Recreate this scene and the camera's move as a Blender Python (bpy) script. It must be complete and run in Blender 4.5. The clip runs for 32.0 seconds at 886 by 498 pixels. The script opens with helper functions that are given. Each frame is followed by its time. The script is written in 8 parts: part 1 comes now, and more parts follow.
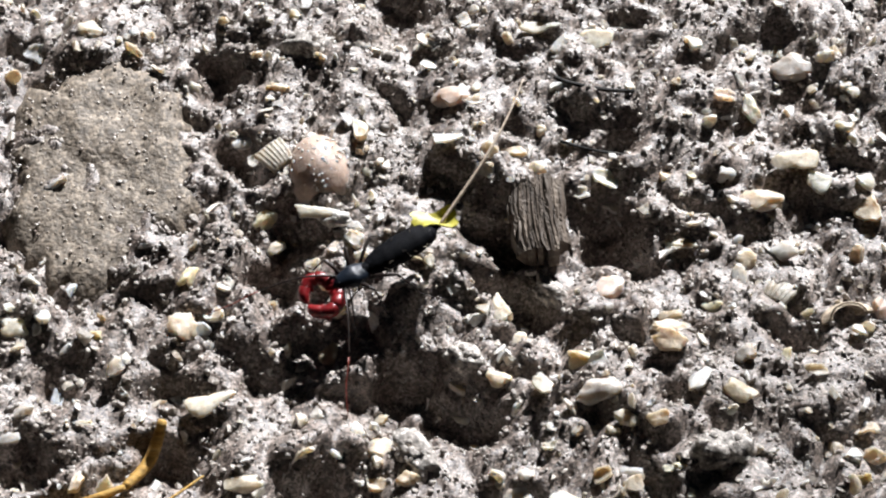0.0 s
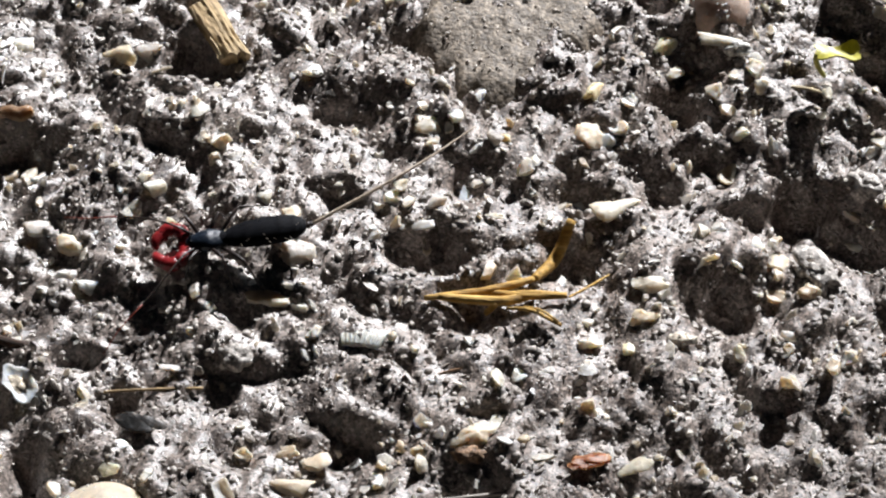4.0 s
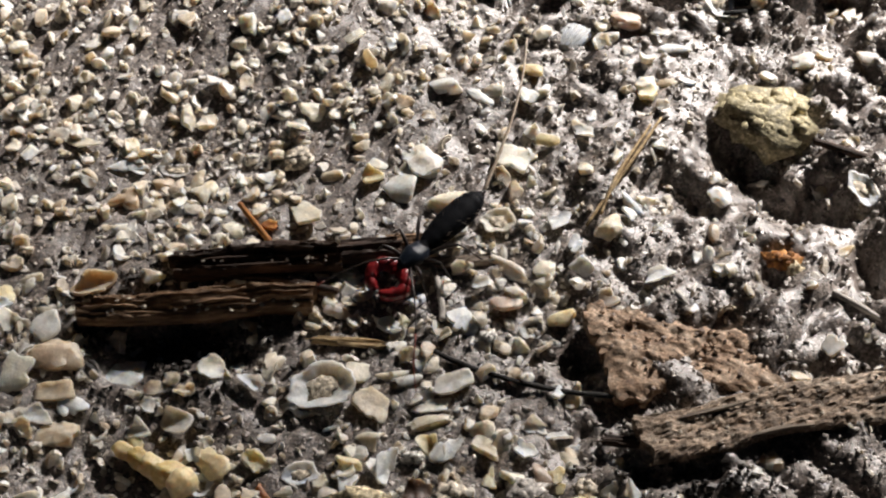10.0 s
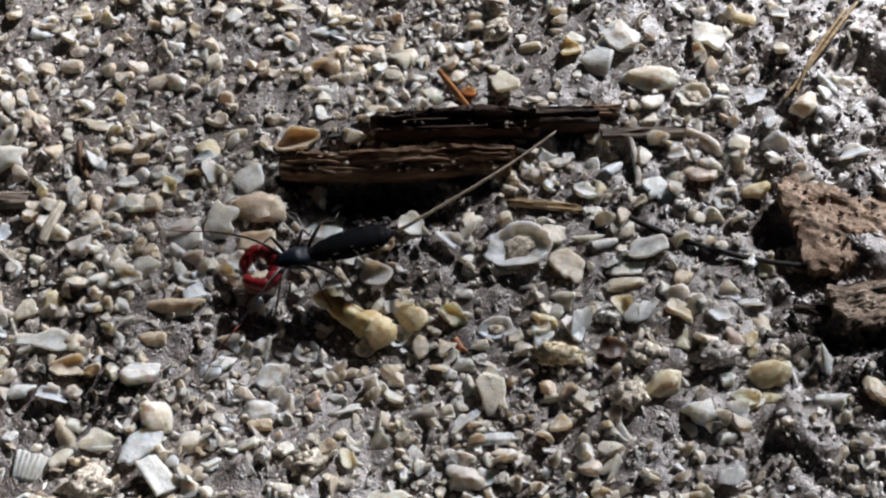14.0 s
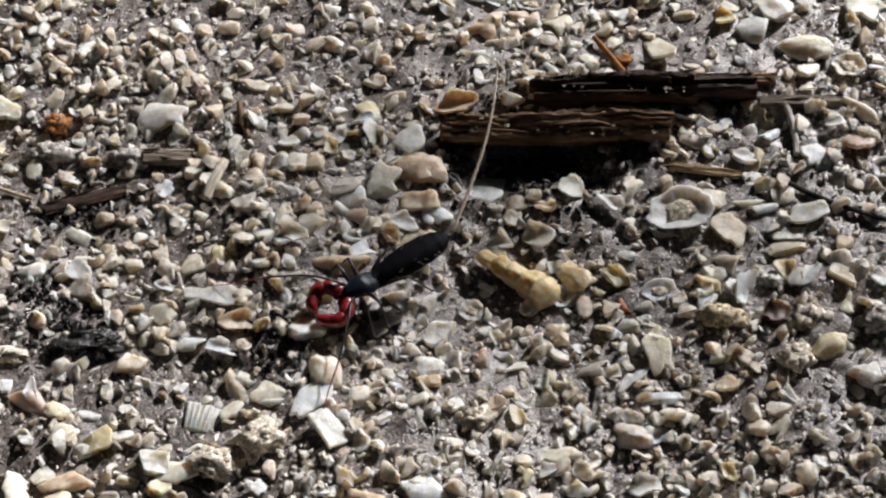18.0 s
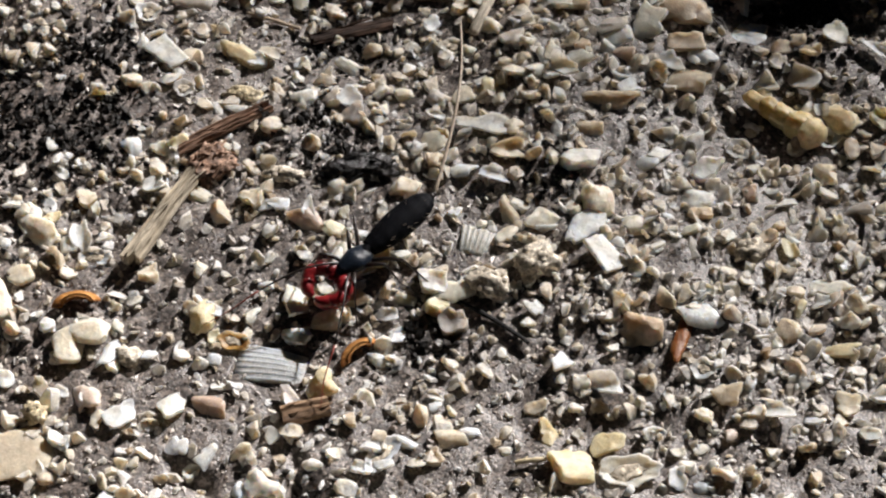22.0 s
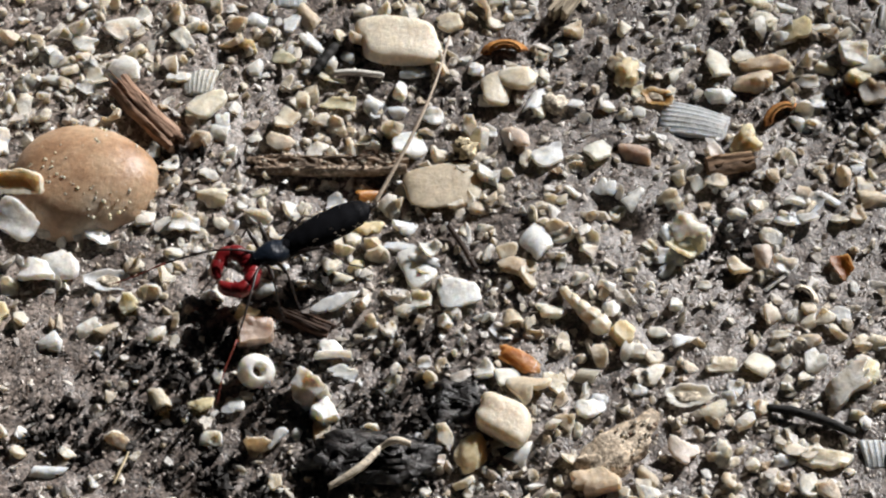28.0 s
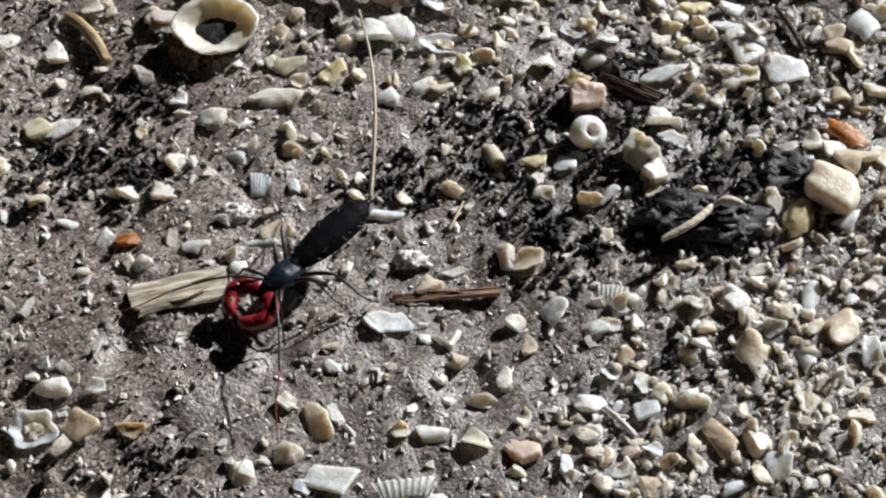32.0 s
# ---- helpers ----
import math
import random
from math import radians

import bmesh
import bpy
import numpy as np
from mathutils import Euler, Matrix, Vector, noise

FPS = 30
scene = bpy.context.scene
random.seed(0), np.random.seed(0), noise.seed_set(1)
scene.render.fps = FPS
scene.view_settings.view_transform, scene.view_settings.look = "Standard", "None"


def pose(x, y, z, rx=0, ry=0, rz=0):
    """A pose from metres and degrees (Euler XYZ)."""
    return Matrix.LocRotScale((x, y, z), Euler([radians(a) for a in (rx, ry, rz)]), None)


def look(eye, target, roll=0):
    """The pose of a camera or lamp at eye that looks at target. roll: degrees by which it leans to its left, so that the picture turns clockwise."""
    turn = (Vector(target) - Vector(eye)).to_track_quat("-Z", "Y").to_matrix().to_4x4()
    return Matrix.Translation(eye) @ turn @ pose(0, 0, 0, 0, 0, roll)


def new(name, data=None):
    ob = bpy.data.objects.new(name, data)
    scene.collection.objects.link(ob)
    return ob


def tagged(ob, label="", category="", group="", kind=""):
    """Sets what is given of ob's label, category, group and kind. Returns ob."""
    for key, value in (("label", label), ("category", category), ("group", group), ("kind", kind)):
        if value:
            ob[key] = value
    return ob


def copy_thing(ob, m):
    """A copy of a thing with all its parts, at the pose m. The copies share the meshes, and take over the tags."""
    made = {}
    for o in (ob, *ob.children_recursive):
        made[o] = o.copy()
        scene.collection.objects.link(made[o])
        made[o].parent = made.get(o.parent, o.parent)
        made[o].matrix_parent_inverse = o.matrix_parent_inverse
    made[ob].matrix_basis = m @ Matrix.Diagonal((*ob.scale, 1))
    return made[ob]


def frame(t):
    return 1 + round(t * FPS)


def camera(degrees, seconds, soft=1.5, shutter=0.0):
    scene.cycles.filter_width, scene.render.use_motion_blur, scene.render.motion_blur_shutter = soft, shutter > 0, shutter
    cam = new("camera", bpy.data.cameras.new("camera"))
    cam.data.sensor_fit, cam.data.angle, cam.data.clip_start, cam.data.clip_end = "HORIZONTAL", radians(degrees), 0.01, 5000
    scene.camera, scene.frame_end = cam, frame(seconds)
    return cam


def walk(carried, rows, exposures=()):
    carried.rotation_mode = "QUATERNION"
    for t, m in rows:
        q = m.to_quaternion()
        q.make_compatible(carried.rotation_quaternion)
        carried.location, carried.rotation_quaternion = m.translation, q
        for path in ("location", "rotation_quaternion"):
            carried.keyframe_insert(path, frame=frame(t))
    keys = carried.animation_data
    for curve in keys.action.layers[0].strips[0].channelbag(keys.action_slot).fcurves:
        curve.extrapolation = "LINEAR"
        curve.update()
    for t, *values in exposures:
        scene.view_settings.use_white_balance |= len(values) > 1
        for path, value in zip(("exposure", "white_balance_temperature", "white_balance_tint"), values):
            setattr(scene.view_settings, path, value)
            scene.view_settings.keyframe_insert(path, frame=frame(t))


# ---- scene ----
# All plans below are in millimetres; the world is in metres.
MM = 0.001


def at(t, x, y, z, pitch, yaw, roll):
    """A row of the camera's way: place in millimetres, degrees below the horizon, heading and lean."""
    return t, pose(x * MM, y * MM, z * MM, 90 - pitch, 0, yaw) @ pose(0, 0, 0, 0, 0, roll)


cam = camera(22.11, 32.0, soft=2.2)
walk(cam, [
    at(0, -0.00, -60.16, 104.21, 56.39, 0.00, 1.07),
    at(0.5, -1.29, -61.63, 103.53, 56.31, 0.97, 0.57),
    at(1, -1.84, -63.29, 102.36, 56.17, 1.97, 0.05),
    at(1.5, -3.48, -65.44, 101.89, 55.81, 2.72, 0.21),
    at(2, -5.28, -65.91, 101.82, 56.21, 3.02, 0.47),
    at(2.5, -9.52, -68.45, 99.88, 56.60, 3.32, 1.38),
    at(4.5, -18.33, -74.35, 100.49, 55.37, 5.03, 1.47),
    at(5, -22.98, -76.19, 102.48, 55.51, 5.73, 1.58),
    at(5.5, -27.87, -78.35, 105.30, 55.16, 6.79, 1.44),
    at(6, -29.88, -81.39, 104.74, 55.15, 7.68, 1.59),
    at(6.5, -32.77, -82.95, 104.97, 55.54, 8.24, 1.75),
    at(7, -33.86, -84.61, 104.28, 55.74, 9.01, 1.44),
    at(7.5, -35.95, -85.75, 104.84, 55.83, 9.20, 1.49),
    at(8, -40.49, -90.39, 102.47, 55.02, 9.18, 2.23),
    at(8.5, -42.97, -92.01, 102.09, 55.33, 10.04, 2.44),
    at(9, -45.57, -94.17, 102.18, 54.95, 11.14, 1.98),
    at(9.5, -46.70, -94.84, 103.10, 54.96, 12.62, 0.88),
    at(10, -46.74, -95.73, 103.00, 54.82, 13.81, 0.17),
    at(10.5, -46.36, -97.67, 102.25, 54.77, 14.16, 0.33),
    at(11, -46.82, -97.42, 102.49, 55.16, 14.51, 0.19),
    at(11.5, -47.20, -98.92, 102.59, 55.03, 15.42, -0.24),
    at(12, -48.61, -101.17, 101.98, 54.93, 16.04, -0.31),
    at(12.5, -48.78, -102.33, 101.95, 54.98, 16.55, -0.42),
    at(13, -48.83, -102.45, 101.52, 55.04, 16.76, -0.38),
    at(13.5, -49.22, -103.13, 101.34, 55.06, 17.51, -0.85),
    at(14, -50.30, -103.57, 101.02, 55.20, 18.05, -1.15),
    at(14.5, -52.04, -104.47, 101.30, 55.18, 19.05, -1.89),
    at(15, -52.61, -105.57, 101.70, 55.16, 20.01, -2.55),
    at(15.5, -52.12, -105.61, 101.79, 55.09, 20.36, -2.68),
    at(17.5, -56.46, -108.26, 100.11, 54.68, 17.97, -0.28),
    at(18, -57.82, -108.82, 100.17, 54.89, 18.08, -0.29),
    at(18.5, -58.52, -110.05, 99.53, 55.02, 18.40, -0.46),
    at(19, -60.11, -112.19, 98.36, 55.13, 18.29, -0.05),
    at(19.5, -60.93, -113.09, 97.93, 55.37, 18.70, -0.12),
    at(20, -61.98, -113.55, 98.14, 55.61, 19.33, -0.45),
    at(20.5, -63.04, -115.20, 96.89, 55.65, 19.48, -0.34),
    at(21, -64.68, -116.71, 97.04, 55.59, 19.57, -0.12),
    at(21.5, -65.97, -117.89, 97.44, 55.82, 20.02, -0.31),
    at(22, -66.56, -119.07, 96.96, 55.58, 20.36, -0.28),
    at(22.5, -67.07, -120.23, 96.21, 55.62, 20.72, -0.20),
    at(23, -67.86, -120.99, 95.94, 55.79, 21.09, -0.16),
    at(23.5, -68.69, -122.65, 95.60, 55.65, 21.71, -0.43),
    at(24, -69.21, -124.71, 95.03, 55.76, 22.85, -1.00),
    at(24.5, -69.52, -126.98, 93.76, 55.59, 23.61, -1.06),
    at(25, -70.22, -128.08, 93.09, 55.70, 24.33, -1.17),
    at(25.5, -72.89, -130.98, 93.00, 56.14, 24.62, -1.02),
    at(27.5, -75.16, -135.25, 92.04, 55.20, 26.00, -1.19),
    at(28, -75.71, -136.08, 91.66, 55.25, 26.03, -1.03),
    at(28.5, -77.04, -138.53, 91.42, 55.24, 26.69, -1.10),
    at(29, -77.93, -140.49, 91.52, 55.02, 27.88, -1.55),
    at(29.5, -78.52, -143.06, 90.41, 54.87, 28.54, -1.49),
    at(30, -79.20, -144.40, 89.88, 55.16, 28.74, -1.30),
    at(30.5, -79.17, -147.02, 88.01, 55.07, 30.09, -2.12),
    at(31, -78.76, -148.05, 87.72, 55.40, 30.47, -2.12),
    at(31.5, -79.13, -148.39, 88.31, 55.43, 31.24, -2.69),
    at(32, -79.58, -149.65, 88.05, 55.54, 31.90, -3.00),
], exposures=[(0, 0.98, 6100, 11), (2, 0.97, 6100, 11), (5, 0.9, 6050, 11), (6, 0.95, 6050, 11), (7, 0.95, 6150, 11), (8, 0.85, 6400, 12), (9, 0.9, 6550, 12), (10, 0.9, 6650, 13), (12, 0.9, 6650, 13), (14, 0.82, 5950, 13), (15, 0.88, 5950, 13), (18, 0.88, 6250, 13), (20, 0.9, 6350, 13), (22, 0.72, 6480, 13), (25, 0.43, 6480, 12), (28, 0.34, 6350, 11), (32, 0.32, 6050, 9)])

# ---- light: a low sun behind the scene, and open sky ----
SUN_ELEVATION, SUN_AZIMUTH = 30.0, 72  # degrees; azimuth counter-clockwise from +x, towards the sun
world = bpy.data.worlds.new("sky")
world.use_nodes = True
scene.world = world
sky = world.node_tree.nodes.new("ShaderNodeTexSky")
sky.sky_type, sky.sun_disc = "NISHITA", False
sky.sun_elevation, sky.sun_rotation = radians(SUN_ELEVATION), radians(90 - SUN_AZIMUTH)
background = world.node_tree.nodes["Background"]
background.inputs["Strength"].default_value = 0.0007
world.node_tree.links.new(sky.outputs["Color"], background.inputs["Color"])
sun_data = bpy.data.lights.new("sun", "SUN")
sun_data.energy, sun_data.angle, sun_data.color = 5.0, radians(1.5), (1.0, 0.965, 0.925)
sun = new("sun", sun_data)
sun.matrix_world = look(
    (math.cos(radians(SUN_AZIMUTH)) * math.cos(radians(SUN_ELEVATION)),
     math.sin(radians(SUN_AZIMUTH)) * math.cos(radians(SUN_ELEVATION)),
     math.sin(radians(SUN_ELEVATION))), (0, 0, 0))

# ---- materials ----
def material(name, stops, rough=0.7, spec=0.5, scale=900.0, detail=6.0, bump=0.4, bump_scale=4000.0, by="noise",
             metallic=0.0, coat=0.0, stretch=(1, 1, 1), grit=0.0, sss=0.0, fine=0.35, granules=0.0, salt=(0.6, 1.55), damp=False, wet=False):
    """A procedural surface. stops: colours of a ramp, driven by noise, or by a random value for each piece plus noise."""
    mat = bpy.data.materials.new(name)
    mat.use_nodes = True
    nodes, links = mat.node_tree.nodes, mat.node_tree.links
    bsdf = nodes["Principled BSDF"]
    coord = nodes.new("ShaderNodeTexCoord")
    mapping = nodes.new("ShaderNodeMapping")
    mapping.inputs["Scale"].default_value = stretch
    links.new(coord.outputs["Object"], mapping.inputs["Vector"])
    large = nodes.new("ShaderNodeTexNoise")
    large.inputs["Scale"].default_value, large.inputs["Detail"].default_value = scale, detail
    large.inputs["Roughness"].default_value = 0.65
    links.new(mapping.outputs["Vector"], large.inputs["Vector"])
    small = nodes.new("ShaderNodeTexNoise")
    small.inputs["Scale"].default_value, small.inputs["Detail"].default_value = bump_scale, 4.0
    small.inputs["Roughness"].default_value = 0.7
    links.new(mapping.outputs["Vector"], small.inputs["Vector"])
    ramp = nodes.new("ShaderNodeValToRGB")
    ramp.color_ramp.elements[0].color = (*stops[0], 1)
    ramp.color_ramp.elements[-1].color = (*stops[-1], 1)
    for i, c in enumerate(stops[1:-1], 1):
        ramp.color_ramp.elements.new(i / (len(stops) - 1)).color = (*c, 1)
    spread = nodes.new("ShaderNodeMapRange")
    spread.inputs["From Min"].default_value, spread.inputs["From Max"].default_value = 0.3, 0.7
    links.new(large.outputs["Fac"], spread.inputs["Value"])
    value = spread.outputs["Result"]
    if by in ("island", "object"):
        if by == "island":
            info = nodes.new("ShaderNodeNewGeometry").outputs["Random Per Island"]
        else:
            info = nodes.new("ShaderNodeObjectInfo").outputs["Random"]
        mix = nodes.new("ShaderNodeMix")
        mix.inputs["Factor"].default_value = 0.22
        links.new(info, mix.inputs[2])
        links.new(value, mix.inputs[3])
        value = mix.outputs[0]
    links.new(value, ramp.inputs["Fac"])
    speckle = nodes.new("ShaderNodeMapRange")
    speckle.inputs["From Min"].default_value, speckle.inputs["From Max"].default_value = 0.3, 0.72
    speckle.inputs["To Min"].default_value, speckle.inputs["To Max"].default_value = 1 - fine, 1 + fine * 0.6
    links.new(small.outputs["Fac"], speckle.inputs["Value"])
    tint = nodes.new("ShaderNodeVectorMath")
    tint.operation = "SCALE"
    links.new(ramp.outputs["Color"], tint.inputs[0])
    links.new(speckle.outputs["Result"], tint.inputs["Scale"])
    colour = tint.outputs["Vector"]
    if damp:
        # how damp the soil is along the way: dark under the loose crumbs and on the shell bed, pale and dry towards the end
        place = nodes.new("ShaderNodeSeparateXYZ")
        links.new(coord.outputs["Object"], place.inputs["Vector"])
        edge = nodes.new("ShaderNodeMath")
        edge.operation = "MULTIPLY_ADD"
        edge.inputs[1].default_value = 0.03
        links.new(large.outputs["Fac"], edge.inputs[0])
        links.new(place.outputs["X"], edge.inputs[2])
        reach = nodes.new("ShaderNodeMapRange")
        reach.inputs["From Min"].default_value, reach.inputs["From Max"].default_value = -0.12, 0.0
        links.new(edge.outputs["Value"], reach.inputs["Value"])
        wet_ramp = nodes.new("ShaderNodeValToRGB")
        for k, (at_place, level) in enumerate(((0.1, 0.75), (0.22, 0.46), (0.58, 0.44), (0.9, 0.66))):
            stop = wet_ramp.color_ramp.elements[k] if k < 2 else wet_ramp.color_ramp.elements.new(at_place)
            stop.position, stop.color = at_place, (level, level, level, 1)
        links.new(reach.outputs["Result"], wet_ramp.inputs["Fac"])
        soak = nodes.new("ShaderNodeVectorMath")
        soak.operation = "SCALE"
        links.new(colour, soak.inputs[0])
        links.new(wet_ramp.outputs["Color"], soak.inputs["Scale"])
        colour = soak.outputs["Vector"]
    cells = None
    if granules:
        # packed sand: every grain has its own shade and a rounded top
        cells = nodes.new("ShaderNodeTexVoronoi")
        cells.inputs["Scale"].default_value, cells.inputs["Randomness"].default_value = granules, 1.0
        stir = nodes.new("ShaderNodeTexNoise")
        stir.inputs["Scale"].default_value, stir.inputs["Detail"].default_value = granules * 0.45, 3.0
        links.new(coord.outputs["Object"], stir.inputs["Vector"])
        push = nodes.new("ShaderNodeVectorMath")
        push.operation = "MULTIPLY_ADD"
        push.inputs[1].default_value = (2.2 / granules,) * 3
        links.new(stir.outputs["Color"], push.inputs[0])
        links.new(coord.outputs["Object"], push.inputs[2])
        links.new(push.outputs["Vector"], cells.inputs["Vector"])
        shade = nodes.new("ShaderNodeSeparateColor")
        links.new(cells.outputs["Color"], shade.inputs["Color"])
        level = nodes.new("ShaderNodeMapRange")
        level.inputs["To Min"].default_value, level.inputs["To Max"].default_value = salt
        lone = nodes.new("ShaderNodeMath")
        lone.operation, lone.inputs[1].default_value = "POWER", 1.5
        links.new(shade.outputs["Red"], lone.inputs[0])
        links.new(lone.outputs["Value"], level.inputs["Value"])
        each = nodes.new("ShaderNodeVectorMath")
        each.operation = "SCALE"
        links.new(colour, each.inputs[0])
        links.new(level.outputs["Result"], each.inputs["Scale"])
        colour = each.outputs["Vector"]
    if grit:
        # fine pale sand stuck to the upper side
        dust = nodes.new("ShaderNodeTexNoise")
        dust.inputs["Scale"].default_value, dust.inputs["Detail"].default_value = 1900.0, 7.0
        dust.inputs["Roughness"].default_value = 0.78
        links.new(coord.outputs["Object"], dust.inputs["Vector"])
        cut = nodes.new("ShaderNodeMapRange")
        cut.inputs["From Min"].default_value, cut.inputs["From Max"].default_value = 0.71 - 0.22 * grit, 0.76 - 0.22 * grit
        links.new(dust.outputs["Fac"], cut.inputs["Value"])
        over = nodes.new("ShaderNodeMix")
        over.data_type = "RGBA"
        over.inputs[7].default_value = (0.5, 0.45, 0.38, 1)
        links.new(cut.outputs["Result"], over.inputs["Factor"])
        links.new(colour, over.inputs[6])
        colour = over.outputs[2]
    links.new(colour, bsdf.inputs["Base Color"])
    vary = nodes.new("ShaderNodeMapRange")
    vary.inputs["To Min"].default_value, vary.inputs["To Max"].default_value = max(rough - 0.18, 0.05), min(rough + 0.18, 1)
    links.new(small.outputs["Fac"], vary.inputs["Value"])
    links.new(vary.outputs["Result"], bsdf.inputs["Roughness"])
    bsdf.inputs["Specular IOR Level"].default_value = spec
    bsdf.inputs["Metallic"].default_value = metallic
    bsdf.inputs["Coat Weight"].default_value, bsdf.inputs["Coat Roughness"].default_value = coat, 0.3
    if wet:
        # a film of water, thickest where the crumbly soil meets the shell bed
        lie = nodes.new("ShaderNodeVectorMath")
        lie.operation = "DOT_PRODUCT"
        lie.inputs[1].default_value = (1.0, 0.35, 0)
        links.new(coord.outputs["Object"], lie.inputs[0])
        film_of_water = nodes.new("ShaderNodeMapRange")
        film_of_water.interpolation_type = "SMOOTHSTEP"
        film_of_water.inputs["From Min"].default_value, film_of_water.inputs["From Max"].default_value = -86 * MM, -44 * MM
        film_of_water.inputs["To Min"].default_value, film_of_water.inputs["To Max"].default_value = coat, 1.0
        links.new(lie.outputs["Value"], film_of_water.inputs["Value"])
        drier = nodes.new("ShaderNodeMapRange")
        drier.interpolation_type = "SMOOTHSTEP"
        drier.inputs["From Min"].default_value, drier.inputs["From Max"].default_value = -40 * MM, -16 * MM
        drier.inputs["To Min"].default_value, drier.inputs["To Max"].default_value = 1.0, 0.18
        links.new(lie.outputs["Value"], drier.inputs["Value"])
        soaked = nodes.new("ShaderNodeMath")
        soaked.operation = "MULTIPLY"
        links.new(film_of_water.outputs["Result"], soaked.inputs[0])
        links.new(drier.outputs["Result"], soaked.inputs[1])
        links.new(soaked.outputs["Value"], bsdf.inputs["Coat Weight"])
    if sss:
        bsdf.inputs["Subsurface Weight"].default_value = sss
        bsdf.inputs["Subsurface Radius"].default_value = (1.0, 0.8, 0.6)
        bsdf.inputs["Subsurface Scale"].default_value = 0.0009
    relief = nodes.new("ShaderNodeBump")
    relief.inputs["Strength"].default_value, relief.inputs["Distance"].default_value = bump, 0.00012
    links.new(small.outputs["Fac"], relief.inputs["Height"])
    if cells is not None:
        pack = nodes.new("ShaderNodeBump")
        pack.invert = True
        pack.inputs["Strength"].default_value, pack.inputs["Distance"].default_value = 0.4, 0.5 / granules
        links.new(cells.outputs["Distance"], pack.inputs["Height"])
        links.new(pack.outputs["Normal"], relief.inputs["Normal"])
        relief.inputs["Strength"].default_value = bump * 0.4
    links.new(relief.outputs["Normal"], bsdf.inputs["Normal"])
    links.new(relief.outputs["Normal"], bsdf.inputs["Coat Normal"])
    return mat


M_GROUND = material("damp_sandy_soil", [(0.12, 0.088, 0.072), (0.25, 0.2, 0.17), (0.36, 0.3, 0.26), (0.48, 0.42, 0.375)],
                    rough=0.46, spec=0.8, scale=420, detail=10, bump=1.0, bump_scale=5200, fine=0.55, coat=0.5, granules=7000, salt=(0.35, 2.3), damp=True, wet=True)
M_FINE = material("fine_sand_grains", [(0.04, 0.032, 0.028), (0.25, 0.21, 0.18), (0.48, 0.425, 0.375), (0.85, 0.81, 0.75)],
                  rough=0.42, spec=0.8, by="island", bump=0.6, coat=0.5, wet=True)
M_MEAL = material("crushed_shell", [(0.2, 0.155, 0.125), (0.42, 0.35, 0.3), (0.62, 0.55, 0.48), (0.84, 0.79, 0.72)],
                  rough=0.38, spec=0.8, by="island", bump=0.4, coat=0.4, wet=True)
M_GREY = material("grey_sand_grains", [(0.15, 0.125, 0.105), (0.34, 0.29, 0.25), (0.5, 0.445, 0.39), (0.68, 0.63, 0.57)],
                  rough=0.42, spec=0.8, by="island", bump=1.0, fine=0.6, coat=0.5, wet=True)
M_CLOD = material("crumbly_soil_lumps", [(0.19, 0.163, 0.14), (0.32, 0.28, 0.25), (0.43, 0.39, 0.35), (0.54, 0.5, 0.46)],
                  rough=0.58, spec=0.6, scale=900, by="noise", bump=1.0, bump_scale=4200, fine=0.5, coat=0.15, granules=7500)
M_CREAM = material("cream_shell_grains", [(0.22, 0.16, 0.115), (0.5, 0.39, 0.265), (0.61, 0.515, 0.395), (0.76, 0.68, 0.555), (0.44, 0.375, 0.315), (0.64, 0.51, 0.34)],
                   rough=0.5, spec=0.5, by="island", bump=0.9, fine=0.4, grit=0.3, sss=0.4, wet=True)
M_CHIP = material("pale_shell_chips", [(0.5, 0.42, 0.33), (0.76, 0.68, 0.575), (0.89, 0.86, 0.8), (0.6, 0.53, 0.46), (0.83, 0.75, 0.62)],
                  rough=0.48, spec=0.5, by="island", bump=0.8, fine=0.35, grit=0.3, sss=0.4, wet=True)
M_BITS = material("broken_shell", [(0.42, 0.335, 0.25), (0.68, 0.575, 0.45), (0.79, 0.7, 0.57), (0.88, 0.83, 0.75), (0.6, 0.51, 0.42), (0.83, 0.73, 0.56)],
                  rough=0.44, spec=0.5, by="island", bump=0.6, fine=0.3, grit=0.25, sss=0.7, wet=True)
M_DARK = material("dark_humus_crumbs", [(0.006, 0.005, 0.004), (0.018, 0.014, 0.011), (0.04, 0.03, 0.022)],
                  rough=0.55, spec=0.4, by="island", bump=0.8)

# ---- relief of the ground ----
LATTICE = np.random.default_rng(7).random((8, 256, 256))


def value_noise(x, y, layer):
    """Smooth lattice noise in 0..1 for arrays of places."""
    table = LATTICE[layer % 8]
    i, j = np.floor(x).astype(int), np.floor(y).astype(int)
    u, v = x - i, y - j
    u, v = u * u * (3 - 2 * u), v * v * (3 - 2 * v)
    a, b = table[i % 256, j % 256], table[(i + 1) % 256, j % 256]
    c, d = table[i % 256, (j + 1) % 256], table[(i + 1) % 256, (j + 1) % 256]
    return a * (1 - u) * (1 - v) + b * u * (1 - v) + c * (1 - u) * v + d * u * v


WAY = [(14, 12), (0, 8), (-20, 0), (-40, -9), (-64, -25), (-80, -42), (-94, -64), (-104, -79), (-112, -98), (-116, -108)]


